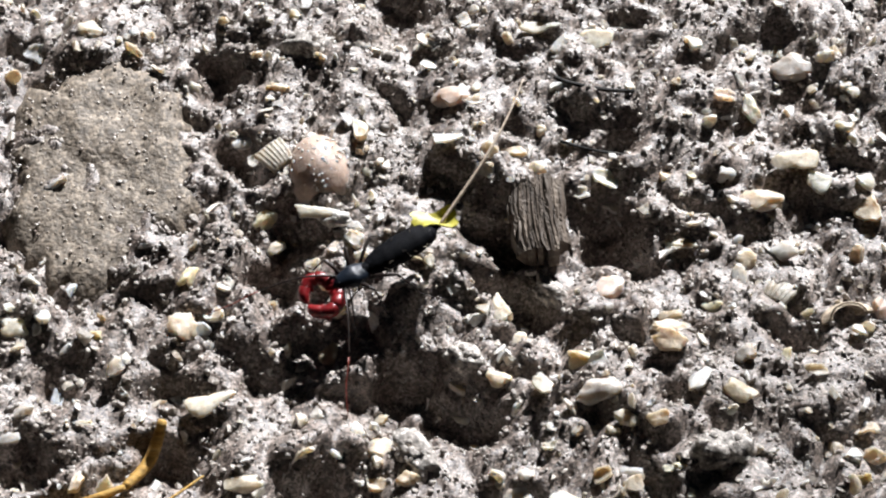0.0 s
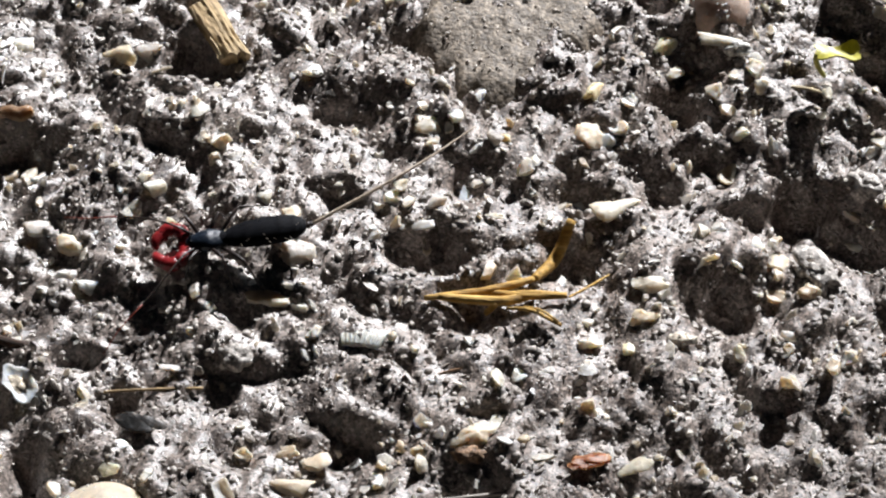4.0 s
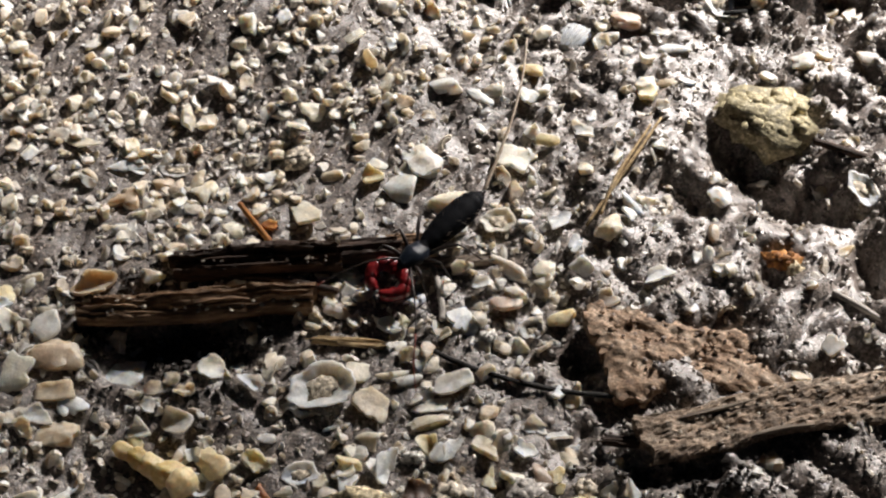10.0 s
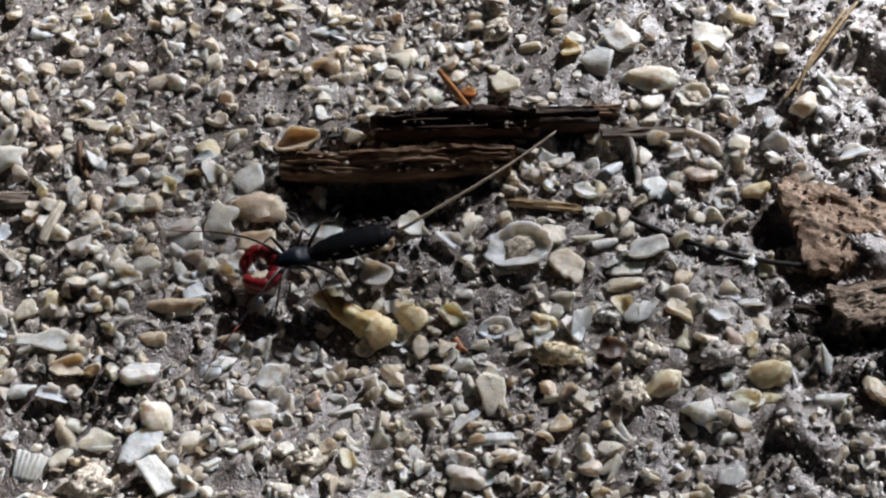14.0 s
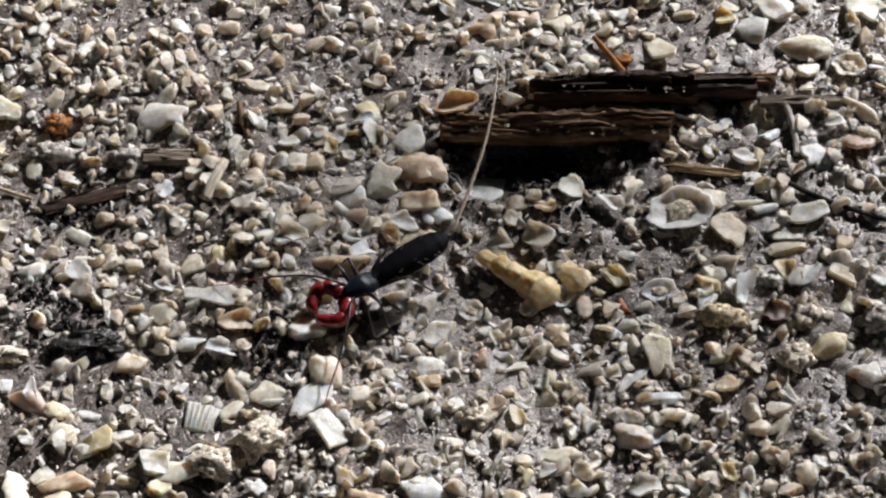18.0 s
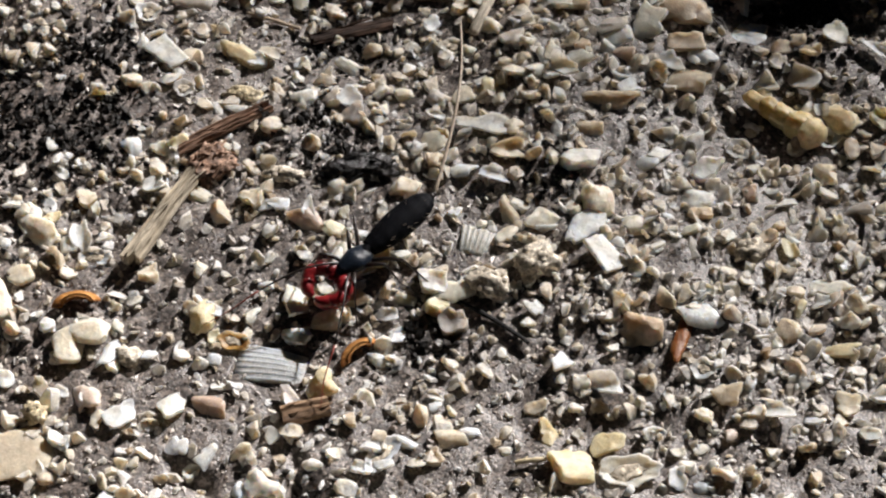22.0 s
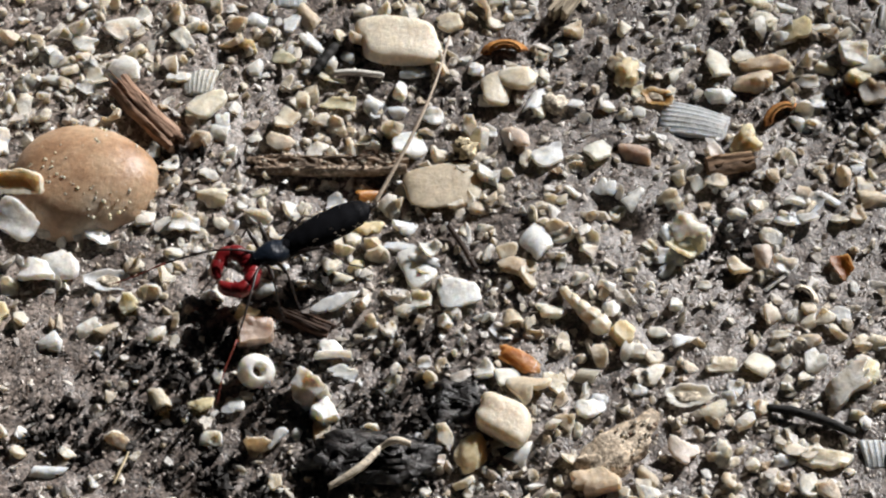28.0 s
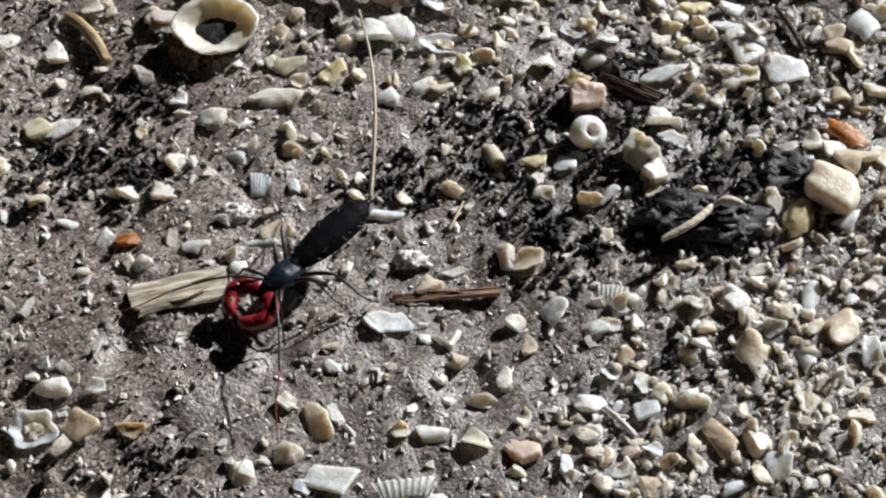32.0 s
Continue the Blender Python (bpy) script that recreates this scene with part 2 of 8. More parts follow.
def off_way(x, y):
    """Distance in the plan from the line along which the scorpion runs."""
    best = np.full(np.shape(x), 1e9)
    for (ax, ay), (bx, by) in zip(WAY, WAY[1:]):
        dx, dy = bx - ax, by - ay
        s = np.clip(((x - ax) * dx + (y - ay) * dy) / (dx * dx + dy * dy), 0, 1)
        best = np.minimum(best, np.hypot(x - ax - s * dx, y - ay - s * dy))
    return best


def rough_zone(x, y):
    """1 where the soil is loose and crumbly (first third of the way), 0 on the packed shell grit."""
    return np.clip((x + 70 + 0.35 * (y + 20)) / 19, 0, 1)


# pits and mounds: x, y, radius, height
BUMPS = []


def dig(*rows):
    BUMPS.extend(rows)


dig((9.2, 10.8, 1.9, -3.0), (3.8, 10.3, 1.2, -2.7), (4.6, 5.4, 1.4, -2.7), (-3.1, 26.4, 2.4, -2.4), (-2.7, 0.3, 2.1, -2.7), (-6.7, 3.0, 1.4, -1.8))
dig((-13.1, 20.2, 1.2, -1.9), (2.5, -1.6, 1.6, -1.9), (-13.8, -4.3, 1.5, -2.2), (-11.1, 14.2, 1.3, -2.0), (-23.1, 9.7, 1.3, -1.9), (12.4, -0.1, 1.2, -1.6))
dig((19.3, 4.7, 1.2, -1.6), (10.4, 25.4, 1.3, -1.4), (-37.0, 6.9, 2.0, -3.0), (-44.0, -0.7, 1.7, -2.4), (-30.7, -9.7, 0.9, -1.4), (-44.6, -15.9, 1.8, -3.0))
dig((-21.5, -4.2, 1.4, -1.9), (-6.1, -6.0, 1.8, -2.4), (-39.5, -13.2, 1.2, -1.6), (-40.2, -21.6, 1.2, -1.8), (-27.8, 3.6, 1.3, -1.6), (-20.5, -0.2, 1.3, -1.6))
dig((-46.2, -22.2, 1.2, -1.8), (-55.1, -29.7, 1.5, -2.0), (-77.0, -33.4, 2.4, -1.3), (-54.1, -36.2, 1.5, -1.1), (-65.4, -27.7, 1.3, -1.3), (-48.3, -36.0, 1.8, -1.3))
dig((-105.3, -61.3, 0.7, -1.1), (-91.3, -72.2, 1.0, -1.3), (-96.3, -73.8, 1.1, -1.1), (-119.4, -79.7, 1.1, -1.3), (-99.7, -85.5, 0.8, -1.3), (-111.0, -85.0, 1.1, -0.9))
dig((-129.1, -91.0, 1.2, -0.9), (-121.5, -110.1, 1.3, -0.7), (-106.9, -104.2, 1.5, -0.7), (-78.3, -35.6, 1.9, -1.4), (-73.8, -34.3, 1.9, -1.4), (-81.1, -35.2, 1.3, -1.1))
dig((-53.9, -32.1, 1.5, -1.3), (-47.2, -17.0, 1.9, -1.3), (-50.7, -36.2, 1.8, -1.3), (-24.9, 22.1, 0.6, -2.4), (-21.0, 7.3, 0.9, -2.0), (-28.1, 15.9, 1.1, -1.6))
dig((-11.8, 15.0, 1.5, -2.4), (-8.9, 10.0, 1.7, -2.4), (-9.1, 6.9, 1.6, -2.2), (-12.9, 21.7, 1.3, -2.0), (2.6, 10.4, 1.6, -2.7), (3.1, 7.4, 1.4, -2.2))
dig((10.9, 9.2, 1.4, -1.8), (8.7, 21.6, 0.8, -1.6), (9.5, 16.6, 0.8, -1.6), (-14.1, -0.2, 1.4, -1.9), (-22.0, -5.2, 1.3, -2.4), (-19.3, -8.1, 1.2, -1.6))
dig((-9.6, 1.0, 1.2, -1.9), (0.1, -0.4, 1.7, -2.4), (-1.2, 1.7, 1.4, -2.0), (4.3, -7.4, 1.5, -1.9), (7.9, -0.8, 0.9, -1.6), (-45.5, -0.7, 1.7, -3.0))
dig((-45.3, -3.2, 1.3, -2.0), (-55.7, -3.7, 1.5, -2.0), (-55.9, 5.0, 1.0, -1.4), (-21.1, 8.7, 1.4, -1.6), (-37.8, 0.2, 1.0, -1.6), (-51.7, -18.4, 1.5, -2.0))
dig((-49.0, -14.6, 1.6, -1.8), (-40.8, -19.9, 1.2, -1.8), (-37.0, -16.3, 1.2, -2.0), (-24.8, -17.2, 1.2, -2.0), (-17.7, -19.0, 1.5, -1.2))


def clods(x, y, size, turn, layer):
    """Rounded lumps parted by sharp crevices, in a lattice turned by an angle."""
    c, s = math.cos(turn), math.sin(turn)
    u, v = (x * c - y * s) / size + 60, (x * s + y * c) / size + 60
    return abs(2 * value_noise(u, v, layer) - 1) - 0.4


def relief(x, y):
    """Height of the ground in millimetres at places of the plan in millimetres."""
    x, y = np.asarray(x, float), np.asarray(y, float)
    z = 1.6 * (value_noise(x / 11 + 40, y / 11 + 40, 0) - 0.5)
    crumb = 0.34 + 0.9 * rough_zone(x, y)
    # bend the lattice so that no straight rows show
    wx = x + 1.1 * (value_noise(x / 1.9 + 15, y / 1.9 + 33, 5) - 0.5)
    wy = y + 1.1 * (value_noise(x / 1.9 + 75, y / 1.9 + 91, 6) - 0.5)
    z = z + (crumb * 0.9 + 0.2 * rough_zone(x, y)) * (value_noise((wx + 0.6 * wy) / 4 + 90, (wy - 0.6 * wx) / 4 + 90, 1) - 0.5)
    z = z + (crumb * 0.55 + 0.35 * rough_zone(x, y)) * clods(wx, wy, 2.3, 0.5, 2)
    z = z + crumb * 0.3 * clods(wx, wy, 1.0, 1.1, 3)
    z = z + (0.14 + 0.06 * rough_zone(x, y)) * clods(wx, wy, 0.55, 0.3, 4)
    px = x + 1.5 * (value_noise(x / 1.2 + 51, y / 1.2 + 17, 7) - 0.5)
    py = y + 1.5 * (value_noise(x / 1.2 + 83, y / 1.2 + 29, 0) - 0.5)
    for bx, by, radius, deep in BUMPS:
        z = z + deep * np.exp(-((px - bx) ** 2 + (py - by) ** 2) / (0.86 * radius) ** 2)
    return z


def height(x, y):
    return float(relief(np.array([x]), np.array([y]))[0])


def mesh_from(name, verts, faces, mat, smooth=False):
    """A mesh from arrays: vertices in millimetres, faces all with the same number of corners."""
    verts, faces = np.asarray(verts, np.float32) * MM, np.asarray(faces, np.int32)
    me = bpy.data.meshes.new(name)
    me.vertices.add(len(verts))
    me.vertices.foreach_set("co", verts.ravel())
    sides = faces.shape[1]
    me.loops.add(faces.size)
    me.loops.foreach_set("vertex_index", faces.ravel())
    me.polygons.add(len(faces))
    me.polygons.foreach_set("loop_start", np.arange(0, faces.size, sides, dtype=np.int32))
    me.polygons.foreach_set("use_smooth", np.full(len(faces), smooth))
    me.materials.append(mat)
    me.update(calc_edges=True)
    return me


def build_ground():
    """One sheet: a fine grid where the scorpion runs, and a plain rim out to the horizon."""
    step = 0.25
    xs, ys = np.arange(-152, 46 + step, step), np.arange(-134, 42 + step, step)
    gx, gy = np.meshgrid(xs, ys, indexing="ij")
    fade = np.clip((np.minimum(np.minimum(gx - xs[0], xs[-1] - gx), np.minimum(gy - ys[0], ys[-1] - gy))) / 8, 0, 1)
    gz = relief(gx, gy) * fade
    near = off_way(gx, gy) < 35
    n, m = gx.shape
    index = np.arange(n * m).reshape(n, m)
    quads = np.stack([index[:-1, :-1], index[1:, :-1], index[1:, 1:], index[:-1, 1:]], -1).reshape(-1, 4)
    verts = np.stack([gx.ravel(), gy.ravel(), gz.ravel()], 1)
    # outside the strip along the way a grid four times as coarse is enough
    cell_near = (near[:-1, :-1] | near[1:, 1:] | near[1:, :-1] | near[:-1, 1:])
    block = 8
    bn, bm = (n - 1) // block, (m - 1) // block
    blocks = cell_near[:bn * block, :bm * block].reshape(bn, block, bm, block).any(axis=(1, 3))
    keep = np.ones((n - 1, m - 1), bool)
    keep[:bn * block, :bm * block] = np.repeat(np.repeat(blocks, block, 0), block, 1)
    fi, fj = np.nonzero(~blocks)
    coarse = np.stack([index[fi * block, fj * block], index[(fi + 1) * block, fj * block],
                       index[(fi + 1) * block, (fj + 1) * block], index[fi * block, (fj + 1) * block]], 1)
    far = 4000.0
    base = len(verts)
    rim = np.array([(-far, -far, 0), (far, -far, 0), (far, far, 0), (-far, far, 0)])
    corner = [index[0, 0], index[-1, 0], index[-1, -1], index[0, -1]]
    skirt = np.array([[base + k, base + (k + 1) % 4, corner[(k + 1) % 4], corner[k]] for k in range(4)])
    faces = np.concatenate([quads[keep.ravel()], coarse, skirt])
    ob = new("ground", mesh_from("ground", np.concatenate([verts, rim]), faces, M_GROUND, True))
    return tagged(ob, "damp grey-brown sandy soil, crumbly, strewn with shell grit", "ground", kind="structure")


ground = build_ground()

# ---- loose grains, too many to count ----
ICO_T = (1 + 5 ** 0.5) / 2
ICO = np.array([(-1, ICO_T, 0), (1, ICO_T, 0), (-1, -ICO_T, 0), (1, -ICO_T, 0), (0, -1, ICO_T), (0, 1, ICO_T),
                (0, -1, -ICO_T), (0, 1, -ICO_T), (ICO_T, 0, -1), (ICO_T, 0, 1), (-ICO_T, 0, -1), (-ICO_T, 0, 1)]) / 1.902
ICO_F = np.array([(0, 11, 5), (0, 5, 1), (0, 1, 7), (0, 7, 10), (0, 10, 11), (1, 5, 9), (5, 11, 4), (11, 10, 2), (10, 7, 6), (7, 1, 8),
                  (3, 9, 4), (3, 4, 2), (3, 2, 6), (3, 6, 8), (3, 8, 9), (4, 9, 5), (2, 4, 11), (6, 2, 10), (8, 6, 7), (9, 8, 1)])
OCT = np.array([(1, 0, 0), (0, 1, 0), (-1, 0, 0), (0, -1, 0), (0, 0, 1), (0, 0, -1)], float)
OCT_F = np.array([(0, 1, 4), (1, 2, 4), (2, 3, 4), (3, 0, 4), (1, 0, 5), (2, 1, 5), (3, 2, 5), (0, 3, 5)])


FLAKE = np.array([(math.cos(k * math.pi / 3) * r, math.sin(k * math.pi / 3) * r, z) for r, z in ((1.0, -1), (0.86, 1)) for k in range(6)] + [(0, 0, 1.1), (0, 0, -1)])
FLAKE_F = np.array([f for k in range(6) for f in ((k, (k + 1) % 6, 6 + (k + 1) % 6), (k, 6 + (k + 1) % 6, 6 + k))]
                   + [(6 + k, 6 + (k + 1) % 6, 12) for k in range(6)] + [((k + 1) % 6, k, 13) for k in range(6)])


def finer(verts, faces):
    """The same ball with every triangle cut in four."""
    verts, out, seen = [tuple(v) for v in verts], [], {}

    def mid(a, b):
        key = (min(a, b), max(a, b))
        if key not in seen:
            p = (np.array(verts[a]) + np.array(verts[b])) / 2
            seen[key] = len(verts)
            verts.append(tuple(p / np.linalg.norm(p)))
        return seen[key]
    for a, b, c in faces:
        ab, bc, ca = mid(a, b), mid(b, c), mid(c, a)
        out += [(a, ab, ca), (b, bc, ab), (c, ca, bc), (ab, bc, ca)]
    return np.array(verts), np.array(out)


BALL, BALL_F = finer(ICO, ICO_F)
BALL2, BALL2_F = finer(BALL, BALL_F)


def turns(rng, count, tilt):
    """Random rotation matrices: any heading, and a lean of about tilt radians."""
    a, b, c = rng.uniform(0, 2 * np.pi, count), rng.normal(0, tilt, count), rng.normal(0, tilt, count)
    ca, sa, cb, sb, cc, sc = np.cos(a), np.sin(a), np.cos(b), np.sin(b), np.cos(c), np.sin(c)
    o, l = np.zeros(count), np.ones(count)
    rz = np.stack([ca, -sa, o, sa, ca, o, o, o, l], 1).reshape(-1, 3, 3)
    ry = np.stack([cb, o, sb, o, l, o, -sb, o, cb], 1).reshape(-1, 3, 3)
    rx = np.stack([l, o, o, o, cc, -sc, o, sc, cc], 1).reshape(-1, 3, 3)
    return rz @ ry @ rx


def scatter(name, label, category, seed, count, ball, ball_faces, size, shape, jitter, tilt, mat, weight, sink=0.25, smooth=False):
    """Strew grains along the way. size: least and largest radius; shape: half axes; weight: how likely a place keeps a grain."""
    rng = np.random.default_rng(seed)
    x, y = rng.uniform(-150, 44, count * 6), rng.uniform(-132, 40, count * 6)
    keep = (off_way(x, y) < 33) & (rng.random(count * 6) < weight(x, y) * (free(x, y) if size[1] > 0.3 else 1))
    x, y = x[keep][:count], y[keep][:count]
    n = len(x)
    radius = size[0] * (size[1] / size[0]) ** (rng.random(n) ** 1.7)
    solid = np.repeat(ball[None], n, 0)
    for k in range(4):
        # broken faces: shave the grain along random planes
        lean = rng.normal(0, 0.35, n)
        a = rng.uniform(0, 2 * np.pi, n)
        way = np.stack([np.cos(a) * np.cos(lean), np.sin(a) * np.cos(lean), np.sin(lean)], 1)
        over = np.maximum(0, np.einsum("nvi,ni->nv", solid, way) - rng.uniform(0.35, 0.95, n)[:, None])
        solid = solid - over[..., None] * way[:, None]
    if len(ball) == len(FLAKE):
        # a broken outline: every corner at its own distance, one of them bitten off
        corner = rng.uniform(0.62, 1.25, (n, 6))
        corner[np.arange(n), rng.integers(0, 6, n)] *= 0.55
        solid[:, :12, :2] *= np.tile(corner, (1, 2))[..., None]
        solid[..., 2] += rng.uniform(-0.9, 0.9, n)[:, None] * solid[..., 0] + rng.uniform(-0.9, 1.2, n)[:, None] * solid[..., 1] ** 2
    axes = np.array(shape) * rng.uniform(0.72, 1.3, (n, 3))
    verts = solid * (1 + rng.uniform(-jitter, jitter, (n, len(ball), 1))) * (axes * radius[:, None])[:, None]
    verts = np.einsum("nij,nvj->nvi", turns(rng, n, tilt), verts)
    z = relief(x, y) + radius * shape[2] * (1 - 2 * sink)
    verts = verts + np.stack([x, y, z], 1)[:, None]
    faces = ball_faces[None] + (np.arange(n) * len(ball))[:, None, None]
    ob = new(name, mesh_from(name, verts.reshape(-1, 3), faces.reshape(-1, 3), mat, smooth))
    return tagged(ob, label, category, kind="stuff")


def clumps(x, y, scale, layer):
    return np.clip((value_noise(x / scale + 130, y / scale + 70, layer) - 0.3) * 2.6, 0.1, 1)


def grit(x, y):
    """Share of coarse grit: little on the crumbly soil, much on the shell bed."""
    return (1 - 0.9 * rough_zone(x, y)) * (0.4 + 0.6 * clumps(x, y, 7, 5)) * (0.45 + 0.55 * clumps(x, y, 3.2, 1))


# ---- shared builders ----
def mesh_object(name, bm, mat, parent=None, label="", smooth=True, crisp=0):
    """Link a bmesh, drawn in millimetres, as one mesh object."""
    bmesh.ops.scale(bm, vec=(MM, MM, MM), verts=bm.verts)
    me = bpy.data.meshes.new(name)
    bm.to_mesh(me)
    bm.free()
    me.materials.append(mat)
    for p in me.polygons:
        p.use_smooth = smooth
    if crisp:
        me.set_sharp_from_angle(angle=radians(crisp))
    ob = new(name, me)
    if parent is not None:
        ob.parent = parent
    if label:
        ob["label"] = label
    return ob


def part(name, bm, mat, parent, label="", smooth=True):
    return mesh_object(name, bm, mat, parent, label, smooth)


def tube(bm, points, radii, sides=8):
    """A round limb along points, with a radius at each."""
    points = [Vector(p) for p in points]
    rings = []
    side = None
    for i, p in enumerate(points):
        ahead = (points[min(i + 1, len(points) - 1)] - points[max(i - 1, 0)]).normalized()
        if side is None:
            side = ahead.orthogonal().normalized()
        side = (side - ahead * side.dot(ahead)).normalized()
        other = ahead.cross(side)
        rings.append([bm.verts.new(p + (side * math.cos(a) + other * math.sin(a)) * radii[i])
                      for a in (2 * math.pi * k / sides for k in range(sides))])
    for r, s in zip(rings, rings[1:]):
        for k in range(sides):
            bm.faces.new((r[k], r[(k + 1) % sides], s[(k + 1) % sides], s[k]))
    bm.faces.new(rings[0][::-1])
    bm.faces.new(rings[-1])
    return bm


def bend(points, steps=6):
    """A smooth line through a few points."""
    pts = [Vector(p) for p in points]
    out = []
    for i in range(len(pts) - 1):
        p0, p1, p2, p3 = pts[max(i - 1, 0)], pts[i], pts[i + 1], pts[min(i + 2, len(pts) - 1)]
        for k in range(steps):
            t = k / steps
            out.append(0.5 * (2 * p1 + (p2 - p0) * t + (2 * p0 - 5 * p1 + 4 * p2 - p3) * t * t + (3 * p1 - p0 - 3 * p2 + p3) * t ** 3))
    return out + [pts[-1]]


def egg(bm, centre, axes, segments=20, rings=14):
    made = bmesh.ops.create_uvsphere(bm, u_segments=segments, v_segments=rings, radius=1)["verts"]
    for v in made:
        v.co = Vector((v.co.x * axes[0], v.co.y * axes[1], v.co.z * axes[2])) + Vector(centre)
    return made


# ---- the whip scorpion ----
M_BLACK = material("black_chitin", [(0.004, 0.004, 0.005), (0.008, 0.009, 0.012)], rough=0.55, spec=0.06, scale=2500, bump=0.35, bump_scale=9000)
M_BLUEBLACK = material("blue_black_chitin", [(0.004, 0.007, 0.013), (0.011, 0.019, 0.034)], rough=0.36, spec=0.4, scale=2500, bump=0.3, bump_scale=7000)
M_RED = material("red_chitin", [(0.12, 0.004, 0.006), (0.22, 0.009, 0.012), (0.32, 0.025, 0.025)], rough=0.33, spec=0.55, scale=1500, bump=0.3, coat=0.25, fine=0.3)
M_LEG = material("dark_brown_chitin", [(0.012, 0.009, 0.008), (0.035, 0.022, 0.018)], rough=0.4, spec=0.5, scale=2500, bump=0.2)
M_HORN = material("pale_horn", [(0.5, 0.39, 0.29), (0.7, 0.6, 0.48)], rough=0.4, spec=0.5, scale=2500, bump=0.2)
M_FEELER = material("reddish_brown_chitin", [(0.16, 0.03, 0.02), (0.3, 0.06, 0.04)], rough=0.45, spec=0.5, scale=900, bump=0.2)


def girth(x):
    """Half width of the abdomen along its length."""
    stations = ((-4.85, 0.3), (-4.65, 0.53), (-4.2, 0.72), (-3.5, 0.83), (-2.6, 0.85), (-1.8, 0.78), (-1.2, 0.65), (-0.7, 0.5))
    for (a, wa), (b, wb) in zip(stations, stations[1:]):
        if x <= b:
            k = (x - a) / (b - a)
            k = k * k * (3 - 2 * k)
            return wa + (wb - wa) * max(0, k)
    return stations[-1][1]


def spine_height(x):
    return 1.62 - 0.11 * (x + 0.7)


def build_scorpion():
    """A young whip scorpion, nose along +x, its feet at z = 0."""
    scorpion = new("whip_scorpion")
    bm = bmesh.new()
    xs = [-4.85 + 4.15 * k / 30 for k in range(31)]
    rings = [[bm.verts.new((x, math.cos(a) * girth(x) * 0.97, spine_height(x) + math.sin(a) * girth(x) * 0.66))
              for a in (2 * math.pi * k / 24 for k in range(24))] for x in xs]
    for r, q in zip(rings, rings[1:]):
        for k in range(24):
            bm.faces.new((r[k], q[k], q[(k + 1) % 24], r[(k + 1) % 24]))
    bm.faces.new(rings[0])
    bm.faces.new(rings[-1][::-1])
    part("abdomen", bm, M_BLACK, scorpion, "dull black segmented abdomen")
    joints = (-0.72, -1.1, -1.55, -2.05, -2.6, -3.15, -3.65, -4.1, -4.5, -4.82)
    for front, back in zip(joints, joints[1:]):
        bm = bmesh.new()
        rows = []
        for s in range(5):
            x = front + (back - 0.06 - front) * s / 4
            proud = 1.004 + 0.008 * math.sin(math.pi * s / 4)
            rows.append([bm.verts.new((x, math.cos(a) * max(girth(x), 0.3) * proud, spine_height(x) + math.sin(a) * max(girth(x), 0.3) * 0.68 * proud))
                         for a in (math.pi * (-0.04 + 1.08 * k / 18) for k in range(19))])
        for p, q in zip(rows, rows[1:]):
            for k in range(18):
                bm.faces.new((p[k], p[k + 1], q[k + 1], q[k]))
        part("back_plate", bm, M_BLACK, scorpion)
    bm = bmesh.new()
    for v in egg(bm, (0, 0, 0), (1.25, 0.68, 0.44), 26, 18):
        u = v.co.x / 1.25
        v.co.y *= 1.0 - 0.26 * max(0, u) - 0.22 * max(0, -u) ** 2
        v.co.z *= 1 + 0.1 * math.cos(v.co.x * 3.2)
        if v.co.z > 0:
            v.co.z -= 0.07 * math.exp(-((v.co.x + 0.25) / 0.16) ** 2) * math.exp(-(v.co.y / 0.4) ** 2)
        v.co += Vector((0.25, 0, 1.52))
    carapace = part("carapace", bm, M_BLUEBLACK, scorpion, "blue-black pitted carapace")
    for side in (1, -1):
        bm = bmesh.new()
        egg(bm, (1.22, side * 0.16, 1.82), (0.09, 0.07, 0.07), 10, 8)
        part("eye", bm, M_BLACK, carapace, "small black eye")
    bm = bmesh.new()
    tube(bm, bend([(-0.4, 0, 1.5), (-0.75, 0, 1.55), (-1.0, 0, 1.6)]), [0.44 - 0.004 * i for i in range(13)])
    part("waist", bm, M_BLACK, scorpion)
    for side in (1, -1):
        bm = bmesh.new()
        egg(bm, (1.5, side * 0.2, 1.28), (0.42, 0.2, 0.24), 14, 10)
        part("chelicera", bm, M_RED, scorpion, "dark red jaw under the carapace")
    for side in (1, -1):
        bm = bmesh.new()
        for v in egg(bm, (1.42, side * 0.5, 1.26), (0.48, 0.42, 0.4), 18, 12):
            v.co.x += 0.12 * abs(v.co.y)
        pincer = part("pincer_arm", bm, M_RED, scorpion, "thick glossy red pincer arm, bent into a ring")
        bm = bmesh.new()
        tube(bm, bend([(1.5, side * 0.62, 1.28), (1.78, side * 0.92, 1.32), (2.02, side * 1.06, 1.3)], 5),
             [0.34, 0.37, 0.4, 0.41, 0.42, 0.42, 0.41, 0.4, 0.38, 0.35, 0.32], 12)
        part("upper_segment", bm, M_RED, pincer)
        bm = bmesh.new()
        tube(bm, bend([(1.96, side * 1.05, 1.3), (2.35, side * 1.1, 1.24), (2.72, side * 0.88, 1.16)], 5),
             [0.34, 0.37, 0.39, 0.4, 0.4, 0.4, 0.39, 0.38, 0.37, 0.36, 0.35], 12)
        tube(bm, [(2.5, side * 0.92, 1.2), (2.46, side * 0.62, 1.18), (2.5, side * 0.44, 1.16)], [0.17, 0.11, 0.03], 8)
        part("lower_segment", bm, M_RED, pincer)
        bm = bmesh.new()
